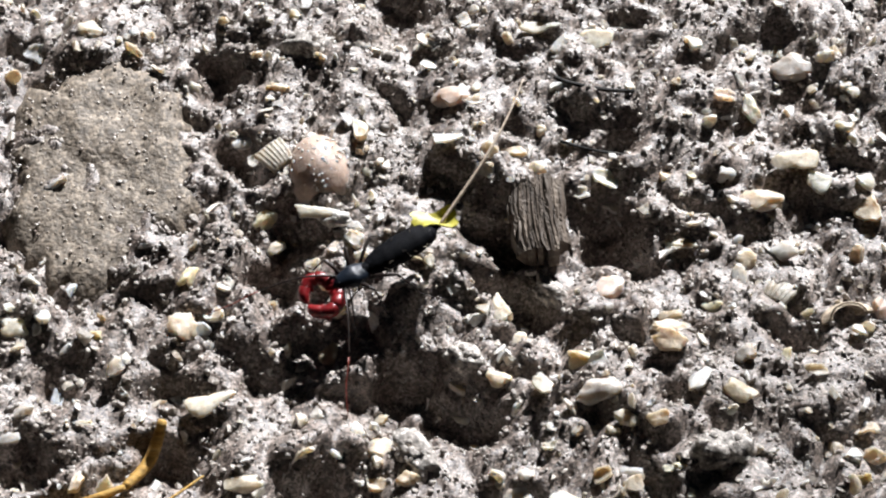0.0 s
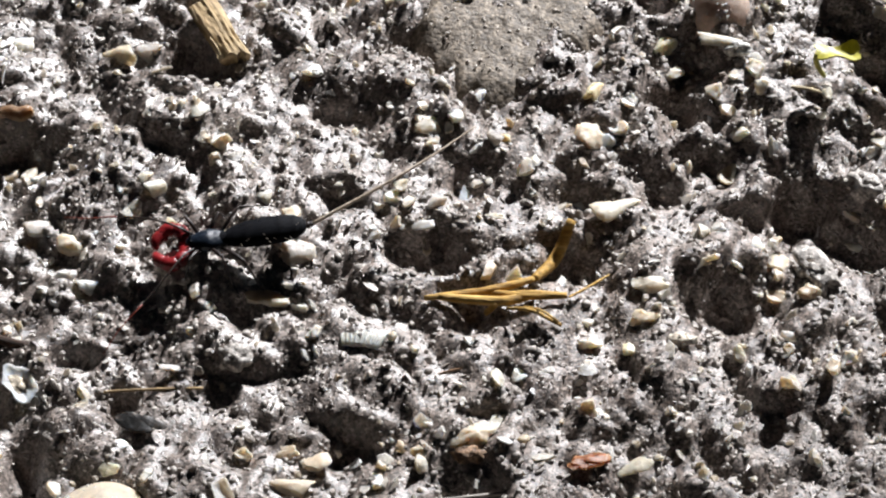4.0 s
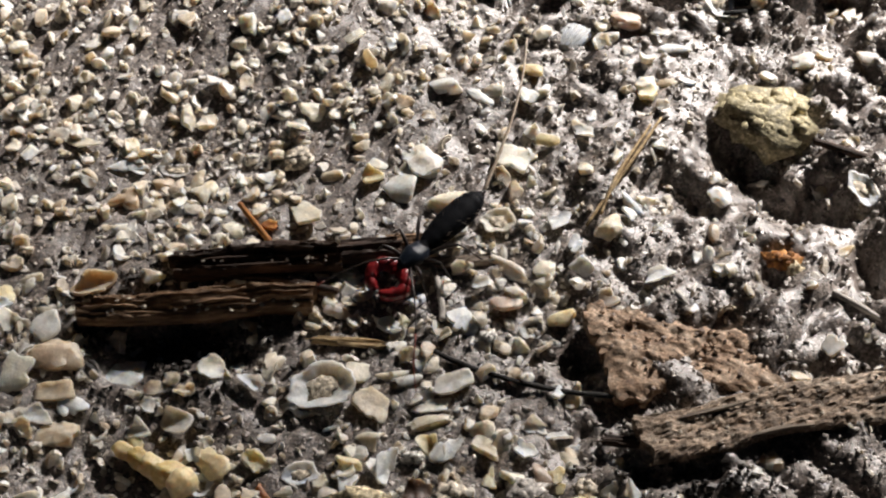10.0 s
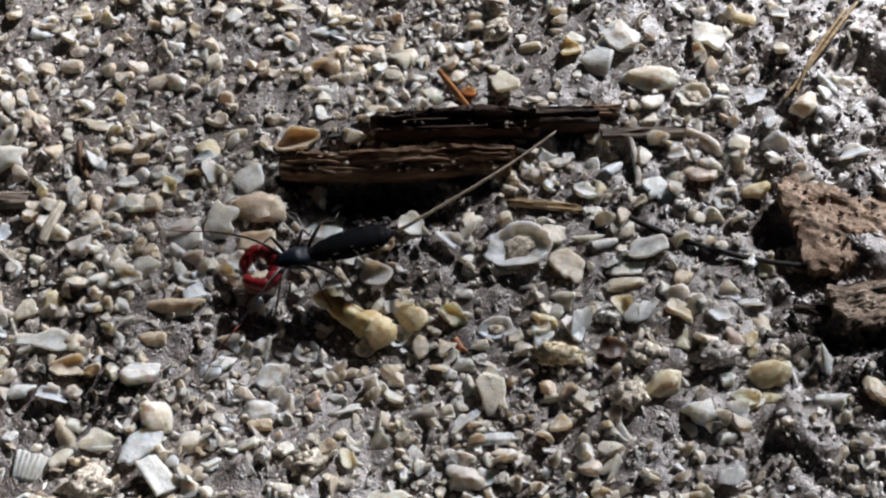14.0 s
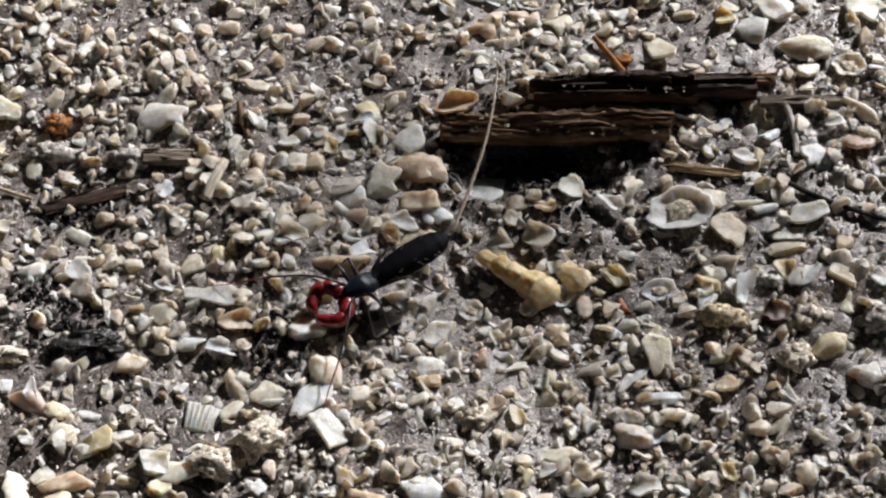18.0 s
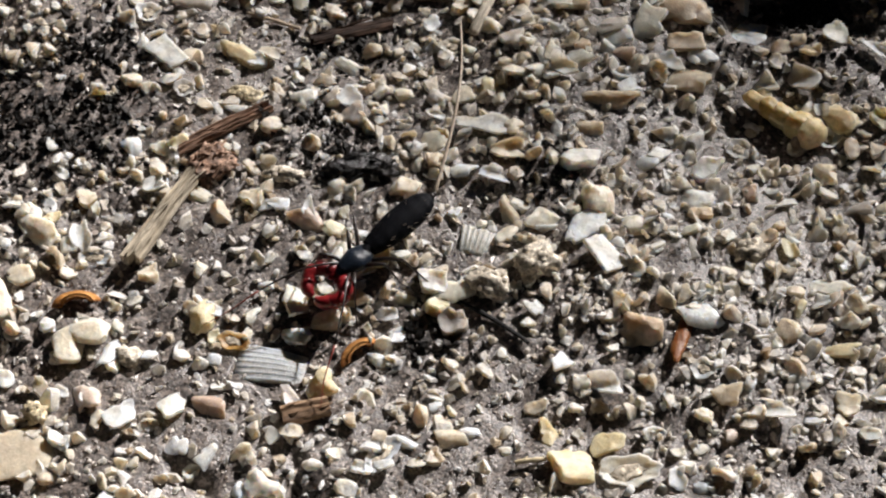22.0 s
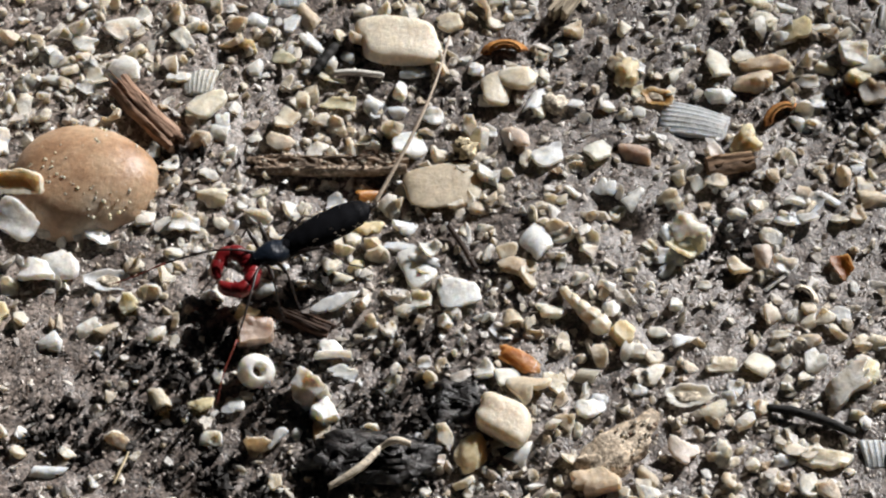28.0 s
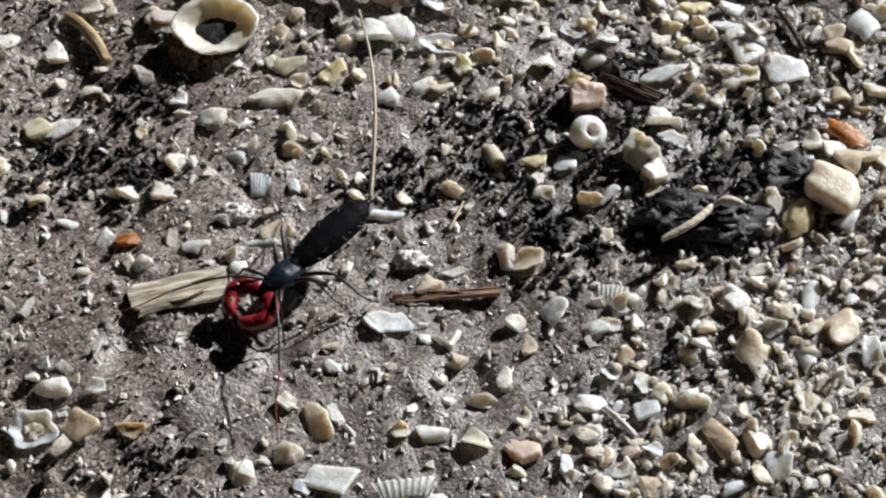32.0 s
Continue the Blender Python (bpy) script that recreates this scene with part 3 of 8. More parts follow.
        tube(bm, bend([(2.68, side * 0.9, 1.16), (2.98, side * 0.62, 1.1), (3.06, side * 0.3, 1.06), (2.98, side * 0.06, 1.04)], 4),
             [0.35, 0.36, 0.36, 0.36, 0.35, 0.34, 0.32, 0.29, 0.25, 0.21, 0.16, 0.11, 0.04], 10)
        part("claw", bm, M_RED, pincer)
    feelers = []
    for side in (1, -1):
        line = bend([(0, 0, 0), (0.8, 0, 0.42), (2.2, side * 0.1, 0.5), (4.3, side * 0.05, 0.1), (5.9, side * -0.15, -0.35), (7.4, side * -0.1, -0.85)], 5)
        bm = bmesh.new()
        tube(bm, line[:16], [0.072 - 0.0018 * i for i in range(16)], 7)
        feeler = part("feeler_leg", bm, M_LEG, scorpion, "long thread-like front leg, held out as a feeler")
        bm = bmesh.new()
        tube(bm, line[15:], [0.046 - 0.003 * i for i in range(len(line) - 15)], 7)
        part("feeler_tip", bm, M_FEELER, feeler, "reddish jointed tip")
        feelers.append((feeler, (1.0, side * 0.42, 1.52)))
    legs = []
    for hip_x, reach_x, reach_y in ((0.7, 0.8, 1.75), (0.25, -0.7, 1.9), (-0.3, -2.3, 1.8)):
        for side in (1, -1):
            knee = Vector((reach_x * 0.6, side * reach_y * 0.62, 0.6))
            ankle = Vector((reach_x, side * reach_y, -0.95))
            toe = Vector((reach_x * 1.25, side * (reach_y + 0.55), -1.22))
            bm = bmesh.new()
            tube(bm, bend([(0, 0, 0), knee * 0.5 + Vector((0, 0, 0.14)), knee]), [0.06 + 0.05 * math.sin((0.15 + 0.8 * k / 12) * math.pi) for k in range(13)], 9)
            leg = part("leg", bm, M_LEG, scorpion)
            bm = bmesh.new()
            tube(bm, bend([knee, knee.lerp(ankle, 0.5) + Vector((0, 0, 0.05)), ankle]), [0.062 - 0.0016 * k for k in range(13)], 8)
            part("shin", bm, M_LEG, leg)
            bm = bmesh.new()
            tube(bm, bend([ankle, toe], 4), [0.042, 0.038, 0.034, 0.028, 0.016], 7)
            part("foot", bm, M_LEG, leg)
            legs.append((leg, (hip_x, side * 0.4, 1.3)))
    bm = bmesh.new()
    for k, r in enumerate((0.24, 0.2, 0.16)):
        egg(bm, (-4.82 - 0.17 * k, 0, 2.08 + 0.02 * k), (0.16, r, r * 0.9), 12, 8)
    part("tail_base", bm, M_LEG, scorpion, "three dark ring segments of the tail")
    bm = bmesh.new()
    pts = bend([(0, 0, 0), (-2.4, 0.05, 0.4), (-5.0, -0.05, 0.65), (-7.6, -0.45, 0.6), (-10.2, -1.15, 0.3)], 6)
    tube(bm, pts, [0.115 - 0.0028 * i for i in range(len(pts))], 7)
    tail = part("whip_tail", bm, M_HORN, scorpion, "long pale thread-like whip tail")
    rng = random.Random(4)
    bm = bmesh.new()
    for k in range(18):
        x, a = rng.uniform(-4.6, -0.9), math.pi * rng.uniform(0.05, 0.95)
        y, z, w = math.cos(a), math.sin(a), girth(x)
        foot = Vector((x, y * w, spine_height(x) + z * w * 0.66))
        tip = foot + Vector((-0.14, y * 0.24, z * 0.24))
        tube(bm, [foot, foot.lerp(tip, 0.5), tip], [0.014, 0.011, 0.004], 4)
    part("bristles", bm, M_HORN, scorpion, "short pale bristles")
    tagged(scorpion, "small black whip scorpion with red pincers, running over shell sand", "whip scorpion")
    return scorpion, feelers, legs, tail


scorpion, feelers, legs, tail = build_scorpion()

# ---- pieces lying on the ground ----
TONES = {
    "am": ("amber-brown", [(0.36, 0.23, 0.14), (0.54, 0.38, 0.26), (0.7, 0.57, 0.44)]),
    "wh": ("off-white", [(0.66, 0.62, 0.55), (0.82, 0.79, 0.73), (0.9, 0.885, 0.845)]),
    "cr": ("cream", [(0.58, 0.485, 0.37), (0.77, 0.685, 0.55), (0.87, 0.8, 0.68)]),
    "ta": ("tan", [(0.46, 0.355, 0.25), (0.64, 0.52, 0.385), (0.75, 0.64, 0.5)]),
    "ye": ("pale yellow", [(0.58, 0.46, 0.27), (0.74, 0.62, 0.4), (0.83, 0.75, 0.56)]),
    "gy": ("pale grey", [(0.4, 0.36, 0.32), (0.57, 0.525, 0.475), (0.7, 0.66, 0.61)]),
    "pk": ("pinkish", [(0.46, 0.34, 0.27), (0.62, 0.49, 0.41), (0.72, 0.61, 0.54)]),
    "or": ("rusty orange", [(0.22, 0.07, 0.02), (0.45, 0.18, 0.04), (0.58, 0.3, 0.09)]),
    "br": ("brown", [(0.09, 0.05, 0.028), (0.24, 0.145, 0.08), (0.38, 0.26, 0.165)]),
    "bb": ("reddish brown", [(0.12, 0.06, 0.04), (0.31, 0.185, 0.12), (0.46, 0.31, 0.225)]),
    "dk": ("dark brown", [(0.018, 0.01, 0.007), (0.06, 0.034, 0.022), (0.15, 0.085, 0.055)]),
    "bk": ("black", [(0.004, 0.004, 0.004), (0.014, 0.013, 0.012), (0.035, 0.032, 0.03)]),
    "st": ("straw-coloured", [(0.26, 0.17, 0.08), (0.46, 0.33, 0.17), (0.6, 0.47, 0.28)]),
    "gw": ("grey-brown", [(0.1, 0.075, 0.055), (0.24, 0.19, 0.145), (0.4, 0.34, 0.27)]),
    "go": ("golden yellow", [(0.3, 0.16, 0.03), (0.5, 0.3, 0.07), (0.62, 0.43, 0.15)]),
    "yg": ("olive-yellow", [(0.29, 0.24, 0.13), (0.48, 0.415, 0.25), (0.62, 0.56, 0.39)]),
    "sn": ("yellow", [(0.5, 0.36, 0.13), (0.68, 0.52, 0.24), (0.78, 0.66, 0.42)]),
    "pw": ("pale buff", [(0.42, 0.35, 0.25), (0.58, 0.5, 0.38), (0.7, 0.63, 0.51)]),
    "dg": ("dark grey-brown", [(0.05, 0.038, 0.028), (0.14, 0.11, 0.085), (0.27, 0.225, 0.18)]),
    "gs": ("grey-brown", [(0.15, 0.12, 0.09), (0.26, 0.215, 0.165), (0.37, 0.32, 0.26)]),
}
SHELL = {k: material(f"{w}_shell".replace(" ", "_").replace("-", "_"), c, rough=0.42, spec=0.5, scale=1100, bump=0.55, bump_scale=3200, fine=0.25, grit=0.4, sss=0.8, by="object")
         for k, (w, c) in TONES.items()}
WOOD = {k: material(f"{w}_plant_fibre".replace(" ", "_").replace("-", "_"), c, rough=0.7, spec=0.35, scale=1600, bump=1.0, bump_scale=3500,
                    stretch=(0.14, 1, 1), fine=0.6, grit=0.2)
        for k, (w, c) in TONES.items()}
LUMP = {k: material(f"{w}_crumb".replace(" ", "_").replace("-", "_"), c, rough=0.65, spec=0.45, scale=1800, bump=1.0, bump_scale=3400, fine=0.6, grit=0.3, granules=4600)
        for k, (w, c) in TONES.items()}
M_CHAR = material("wet_black_bark", [(0.004, 0.004, 0.005), (0.02, 0.018, 0.018), (0.09, 0.08, 0.075)], rough=0.34, spec=0.6, scale=1800, bump=1.0, bump_scale=3800, fine=0.6, grit=0.1)
M_BARK = material("crumbling_bark", [(0.16, 0.09, 0.055), (0.36, 0.235, 0.15), (0.5, 0.36, 0.25), (0.6, 0.48, 0.36)], rough=0.7, spec=0.4, scale=1300, bump=1.0, bump_scale=3200,
                  stretch=(0.5, 1, 1), fine=0.5, grit=0.3, granules=8500)
M_DOME = material("amber_shell", [(0.3, 0.16, 0.085), (0.5, 0.315, 0.19), (0.62, 0.45, 0.3), (0.78, 0.68, 0.55)], rough=0.42, spec=0.5, scale=150, detail=5, bump=0.5,
                  bump_scale=2600, fine=0.3, grit=0.35, sss=0.5)
M_CRUST = material("sand_crusted_wood", [(0.17, 0.12, 0.085), (0.34, 0.255, 0.185), (0.5, 0.41, 0.32)], rough=0.75, spec=0.35, scale=900, bump=1.0, bump_scale=3000,
                   stretch=(0.3, 1, 1), fine=0.6, grit=0.5, granules=5000)
FOOTPRINTS = []
serial = [0]


def rest(ob, x, y, turn, length, width, lift=0.0, tilt=(0, 0)):
    """Lay a thing on the soil at a place of the plan and keep loose grains off it."""
    level = height(x, y)
    if length > 4 and length > 2.5 * width:
        # a long piece lies on the highest spots under it
        c, s = math.cos(radians(turn)) * length, math.sin(radians(turn)) * length
        spots = sorted(height(x + c * k, y + s * k) for k in (-0.4, -0.2, 0, 0.2, 0.4))
        level = 0.5 * spots[3] + 0.5 * spots[2]
    ob.matrix_world = pose(x * MM, y * MM, (level + lift) * MM, tilt[0], tilt[1], turn)
    FOOTPRINTS.append((x, y, turn, length / 2, width / 2))
    return ob


def fresh():
    """A generator of its own for every piece, so that no two are alike."""
    serial[0] += 1
    return random.Random(serial[0] * 37 + 5)


def word(tone):
    return TONES[tone][0]


def lump_mesh(rng, axes, rough=0.12, square=1.0, freq=1.3, ball=None, faces=None, fine=0.0, cuts=0, depth=(0.55, 0.95)):
    """A closed rounded body with half axes, worn unevenly. square < 1 makes it blocky."""
    ball, faces = (BALL2, BALL2_F) if ball is None else (ball, faces)
    shift = Vector((rng.uniform(0, 90), rng.uniform(0, 90), rng.uniform(0, 90)))
    taper, skew = rng.uniform(-0.22, 0.22), rng.uniform(-0.18, 0.18)
    bm = bmesh.new()
    made = []
    if cuts:
        axes = tuple(c * 1.13 for c in axes)
    planes = []
    for _ in range(cuts):
        a, lean = rng.uniform(0, 6.283), rng.gauss(0, 0.4)
        planes.append((Vector((math.cos(a) * math.cos(lean), math.sin(a) * math.cos(lean), math.sin(lean))), rng.uniform(*depth)))
    if cuts > 2:
        planes.append((Vector((rng.gauss(0, 0.25), rng.gauss(0, 0.25), 1)).normalized(), rng.uniform(0.45, 0.85)))
    for v in ball:
        v = Vector(v)
        for n, d in planes:
            over = v.dot(n) - d
            if over > 0:
                v = v - n * over * 0.92
        p = Vector([math.copysign(abs(c) ** square, c) for c in v])
        k = 1 + rough * 2 * noise.noise(p * freq + shift) + fine * noise.noise(p * 6 + shift)
        q = Vector((p.x * axes[0], p.y * axes[1] * (1 + taper * p.x), p.z * axes[2])) * k
        q.y += skew * q.x
        made.append(bm.verts.new(q))
    for f in faces:
        bm.faces.new([made[i] for i in f])
    return bm


WORN_EDGE = ((0.5, -0.5), (0.9, -0.5), (0.98, -0.38), (1.0, 0.0), (0.99, 0.3), (0.965, 0.43), (0.92, 0.49), (0.7, 0.5), (0.48, 0.5), (0.24, 0.5))
ROUGH_EDGE = ((0.9, -0.5), (1.0, 0.0), (0.97, 0.4), (0.88, 0.5))


def fragment_mesh(rng, length, width, tall, curl=0.0, pitted=1.0, sides=36, profile=WORN_EDGE):
    """A broken, sea-worn bit of shell: an angular outline with a notch, rubbed round edges and a slanting broken top."""
    corners = rng.choice((3, 4, 4, 4, 5, 5, 6))
    edges = [(2 * math.pi * (k + rng.uniform(-0.36, 0.36)) / corners, rng.uniform(0.5, 1.0)) for k in range(corners)]
    bites = [(rng.uniform(0, 6.283), rng.uniform(0.14, 0.46), rng.uniform(0.16, 0.5)) for _ in range(rng.choice((0, 1, 1, 2, 3)))]
    shift = Vector((rng.uniform(0, 80), rng.uniform(0, 80), rng.uniform(0, 80)))
    reach = []
    for k in range(sides):
        a = 2 * math.pi * k / sides
        r = 1.2
        for way, d in edges:
            c = math.cos(a - way)
            if c > 0.15:
                r = min(r, d / c)
        for way, deep, span in bites:
            gap = math.atan2(math.sin(a - way), math.cos(a - way))
            r *= 1 - deep * math.exp(-(gap / span) ** 2)
        reach.append(r * (1 + 0.1 * noise.noise((math.cos(a) * 3.2, math.sin(a) * 3.2, shift.x))))
    for _ in range(rng.choice((0, 0, 0, 1, 1))):
        reach = [(reach[k - 1] + 2 * reach[k] + reach[(k + 1) % sides]) / 4 for k in range(sides)]
    wide = max(abs(reach[k] * math.cos(2 * math.pi * k / sides)) for k in range(sides))
    deep = max(abs(reach[k] * math.sin(2 * math.pi * k / sides)) for k in range(sides))
    sx, sy, roof = rng.uniform(-0.3, 0.3), rng.uniform(-0.3, 0.3), rng.uniform(-0.3, 0.25)
    cut_way, cut_from, cut_slope = rng.uniform(0, 6.283), rng.uniform(0.0, 0.6), rng.uniform(0.3, 1.1)
    small = min(length, width)
    lump = min(0.075 * small, 0.3 * tall) * pitted
    bm = bmesh.new()

    def spot(r, k, z):
        a = 2 * math.pi * k / sides
        u, v = math.cos(a) * reach[k] * r / wide, math.sin(a) * reach[k] * r / deep
        p = Vector((u * length / 2, v * width / 2, 0))
        rough = lump * noise.noise(p * (2.2 / small) + shift) + 0.4 * lump * noise.noise(p * (6 / small) + shift)
        z = z + (0.5 * sx * u + 0.5 * sy * v + roof * (r * r - 0.5) * (z > 0)) * (1 if z > 0 else 0.2)
        fall = u * math.cos(cut_way) + v * math.sin(cut_way) - cut_from
        if fall > 0 and z > -0.3:
            z = max(-0.3, z - cut_slope * fall)
        p.z = tall * z + curl * small * v * v + rough
        p.x += lump * 0.7 * noise.noise((u * 3, v * 3, z * 2 + shift.y))
        p.y += lump * 0.7 * noise.noise((u * 3, v * 3, z * 2 + shift.z))
        return bm.verts.new(p)
    rings = [[spot(r, k, z) for k in range(sides)] for r, z in profile]
    for p, q in zip(rings, rings[1:]):
        for k in range(sides):
            n = (k + 1) % sides
            bm.faces.new((p[k], p[n], q[n], q[k]))
    bm.faces.new(rings[0][::-1])
    bm.faces.new(rings[-1])
    return bm


def worn_grain(tone, x, y, turn, length, width, tall):
    """A worn fragment of shell: a broken plate, a narrow shard or a rounded bit."""
    rng = fresh()
    if rng.random() < 0.8:
        bm = fragment_mesh(rng, length, width, tall * rng.uniform(0.42, 0.85), rng.uniform(-0.5, 0.45), 0.9)
        name, kind = ("shell_shard", "narrow broken shard of shell") if length > 1.65 * width else ("shell_fragment", "worn broken shell fragment")
    else:
        bm = lump_mesh(rng, (length / 2, width / 2, tall / 2), 0.2, rng.uniform(0.8, 0.98), 1.7, cuts=2, depth=(0.6, 0.95), fine=0.12)
        name, kind = "shell_pebble", "rounded pebble of worn shell"
    ob = mesh_object(name, bm, SHELL[tone], crisp=40)
    tagged(ob, f"{word(tone)} {kind} lying on damp sand", "shell fragment", group=name.replace("_", " ") + "s on the sand")
    lean = 20 if length < 2.4 else 9
    return rest(ob, x, y, turn, length, width, tall * 0.3, (rng.uniform(-lean, lean), rng.uniform(-lean, lean)))


def chunk(tone, x, y, turn, length, width, tall):
    """A blocky, faceted piece of thick shell."""
    rng = fresh()
    bm = fragment_mesh(rng, length, width, tall, rng.uniform(-0.1, 0.1), 1.2)
    ob = mesh_object("shell_chunk", bm, SHELL[tone], crisp=40)
    tagged(ob, f"{word(tone)} blocky chunk of thick shell half sunk in sand", "shell fragment", group="shell chunks on the sand")
    return rest(ob, x, y, turn, length, width, tall * 0.28, (rng.uniform(-15, 15), rng.uniform(-15, 15)))


def chip(tone, x, y, turn, length, width, tall):
    """A thin broken flake of shell."""
    rng = fresh()
    large = length > 2.3
    thick = max(0.15, 0.15 * min(length, width))
    bm = fragment_mesh(rng, length, width, thick, rng.uniform(-0.2, 0.2) if large else rng.uniform(-0.5, 0.5), 0.8)
    ob = mesh_object("shell_plate" if large else "shell_chip", bm, SHELL[tone], crisp=40)
    tagged(ob, f"thin {word(tone)} {'plate' if large else 'chip'} of broken shell lying flat on sand", "shell fragment", group=f"shell {'plates' if large else 'chips'} on the sand")
    lean = 7 if large else 22
    return rest(ob, x, y, turn, length, width, thick * 0.8 + 0.12, (rng.uniform(-lean, lean), rng.uniform(-lean, lean)))


def worn_plate(tone, x, y, turn, length, width, tall):
    """A thick, smooth, sea-polished plate of shell with rounded corners."""
    rng = fresh()
    ball, faces = finer(BALL2, BALL2_F)
    bm = lump_mesh(rng, (length / 2, width / 2, tall / 2), 0.1, 0.6, 1.1, ball, faces, cuts=2, depth=(0.8, 1.0))
    ob = mesh_object("polished_shell_plate", bm, SHELL[tone])
    tagged(ob, f"smooth thick {word(tone)} plate of polished shell", "shell fragment")
    return rest(ob, x, y, turn, length, width, tall * 0.35, (rng.uniform(-4, 4), 4))


def leaning_plate(tone, x, y, z, turn, length, width, lean):
    """A plate of shell that leans on a larger thing, its middle at a known height."""
    rng = fresh()
    bm = fragment_mesh(rng, length, width, 0.5, 0.12, 0.8)
    ob = mesh_object("shell_plate", bm, SHELL[tone], crisp=45)
    tagged(ob, f"{word(tone)} plate of shell leaning on a domed shell", "shell fragment", group="shell plates on the sand")
    ob.matrix_world = pose(x * MM, y * MM, z * MM, lean, 0, turn - 60)
    FOOTPRINTS.append((x, y, turn, length / 2, width / 2))
    return ob


def pebble(tone, x, y, turn, length, width, tall):
    """A smooth rounded stone with sand stuck to it."""
    rng = fresh()
    ball, faces = finer(BALL2, BALL2_F)
    bm = lump_mesh(rng, (length / 2, width / 2, tall / 2), 0.06, 0.9, 1.1, ball, faces, fine=0.02)
    ob = mesh_object("pebble", bm, LUMP[tone])
    tagged(ob, f"smooth {word(tone)} pebble dusted with sand", "pebble")
    return rest(ob, x, y, turn, length, width, tall * 0.25)


def spire_shell(tone, x, y, turn, length, width, tall):
    """A broken spire of a sea snail: knobbly whorls that widen towards its mouth."""
    rng = fresh()
    shell = new("spire_shell")
    count = 5
    for k in range(count):
        u = (k + 0.5) / count
        r = width * (0.22 + 0.3 * u)
        bm = lump_mesh(rng, (length / count * 0.95, r, r * 0.9), 0.1, 0.86, 1.5, fine=0.08)
        for v in bm.verts:
            a = math.atan2(v.co.z, v.co.y)
            swell = 1 + 0.09 * math.cos(a * 6 + k)
            v.co.y, v.co.z = v.co.y * swell, v.co.z * swell
            v.co.x += 0.12 * v.co.y
        whorl = part("whorl", bm, SHELL[tone], shell)
        whorl.location = ((u - 0.5) * length * MM, 0, (r * 0.3 - width * 0.1) * MM)
    tagged(shell, f"{word(tone)} broken spire of a snail shell, knobbly whorls", "snail shell")
    return rest(shell, x, y, turn, length, width, width * 0.28, (0, 6))


def bark_plate(tone, corners, thick):
    """A flat flake of bark between four places of the plan, its top crusted with sand, its edges broken off."""
    mid_x, mid_y = sum(c[0] for c in corners) / 4, sum(c[1] for c in corners) / 4
    a, b, c, d = [Vector((px - mid_x, py - mid_y, 0)) for px, py in corners]
    n, m = 60, 36
    bm = bmesh.new()
    top, low = [], []
    for i in range(n + 1):
        u = i / n
        rt, rl = [], []
        for j in range(m + 1):
            v = j / m
            p = a.lerp(d, u).lerp(b.lerp(c, u), v)
            rim = min(u, 1 - u, v, 1 - v)
            edge = math.exp(-rim * 14)
            p.x += edge * 0.7 * noise.noise((p.x * 0.9, p.y * 0.9, 3)) + edge * 0.25 * noise.noise((p.x * 3, p.y * 3, 4))
            p.y += edge * 0.7 * noise.noise((p.x * 0.9, p.y * 0.9, 8)) + edge * 0.25 * noise.noise((p.x * 3, p.y * 3, 9))
            z = thick * (0.75 + 0.25 * min(1, rim * 9)) + 0.35 * noise.noise((p.x * 0.35, p.y * 0.7, 1)) + 0.16 * noise.noise((p.x * 1.6, p.y * 2.4, 2)) \
                + 0.09 * noise.noise((p.x * 4.5, p.y * 4.5, 6)) - 0.35 * thick * u
            rt.append(bm.verts.new((p.x, p.y, z)))
            rl.append(bm.verts.new((p.x * 0.97, p.y * 0.97, -0.4)))
        top.append(rt)
        low.append(rl)
    for i in range(n):
        for j in range(m):
            bm.faces.new((top[i][j], top[i][j + 1], top[i + 1][j + 1], top[i + 1][j]))
            bm.faces.new((low[i][j], low[i + 1][j], low[i + 1][j + 1], low[i][j + 1]))
        bm.faces.new((top[i][0], top[i + 1][0], low[i + 1][0], low[i][0]))
        bm.faces.new((top[i + 1][m], top[i][m], low[i][m], low[i + 1][m]))
    for j in range(m):
        bm.faces.new((top[0][j + 1], top[0][j], low[0][j], low[0][j + 1]))
        bm.faces.new((top[n][j], top[n][j + 1], low[n][j + 1], low[n][j]))
    bmesh.ops.recalc_face_normals(bm, faces=bm.faces)
    ob = mesh_object("bark_flake", bm, M_BARK, smooth=True, crisp=50)
    rng = fresh()
    for k in range(70):
        u, v, size = rng.uniform(0.06, 0.94), rng.uniform(0.06, 0.94), rng.uniform(0.08, 0.22)
        p = a.lerp(d, u).lerp(b.lerp(c, u), v)
        bm = lump_mesh(rng, (size, size * 0.8, size * 0.6), 0.25, 0.85, 1.5, ICO, ICO_F)
        crumb = part("bark_crumb", bm, M_BARK if k % 3 else LUMP["pk"], ob, smooth=False)
        crumb.location = (p.x * MM, p.y * MM, (thick * (1 - 0.35 * u) + 0.05) * MM)
    tagged(ob, f"{word(tone)} crumbling flake of bark crusted with sand", "bark")
    level = max(height(mid_x + p.x * 0.6, mid_y + p.y * 0.6) for p in (a, b, c, d))
    ob.matrix_world = pose(mid_x * MM, mid_y * MM, (level - 0.1) * MM, 2, 2, 0)
    FOOTPRINTS.append((mid_x, mid_y, 0, 5, 2.6))
    return ob


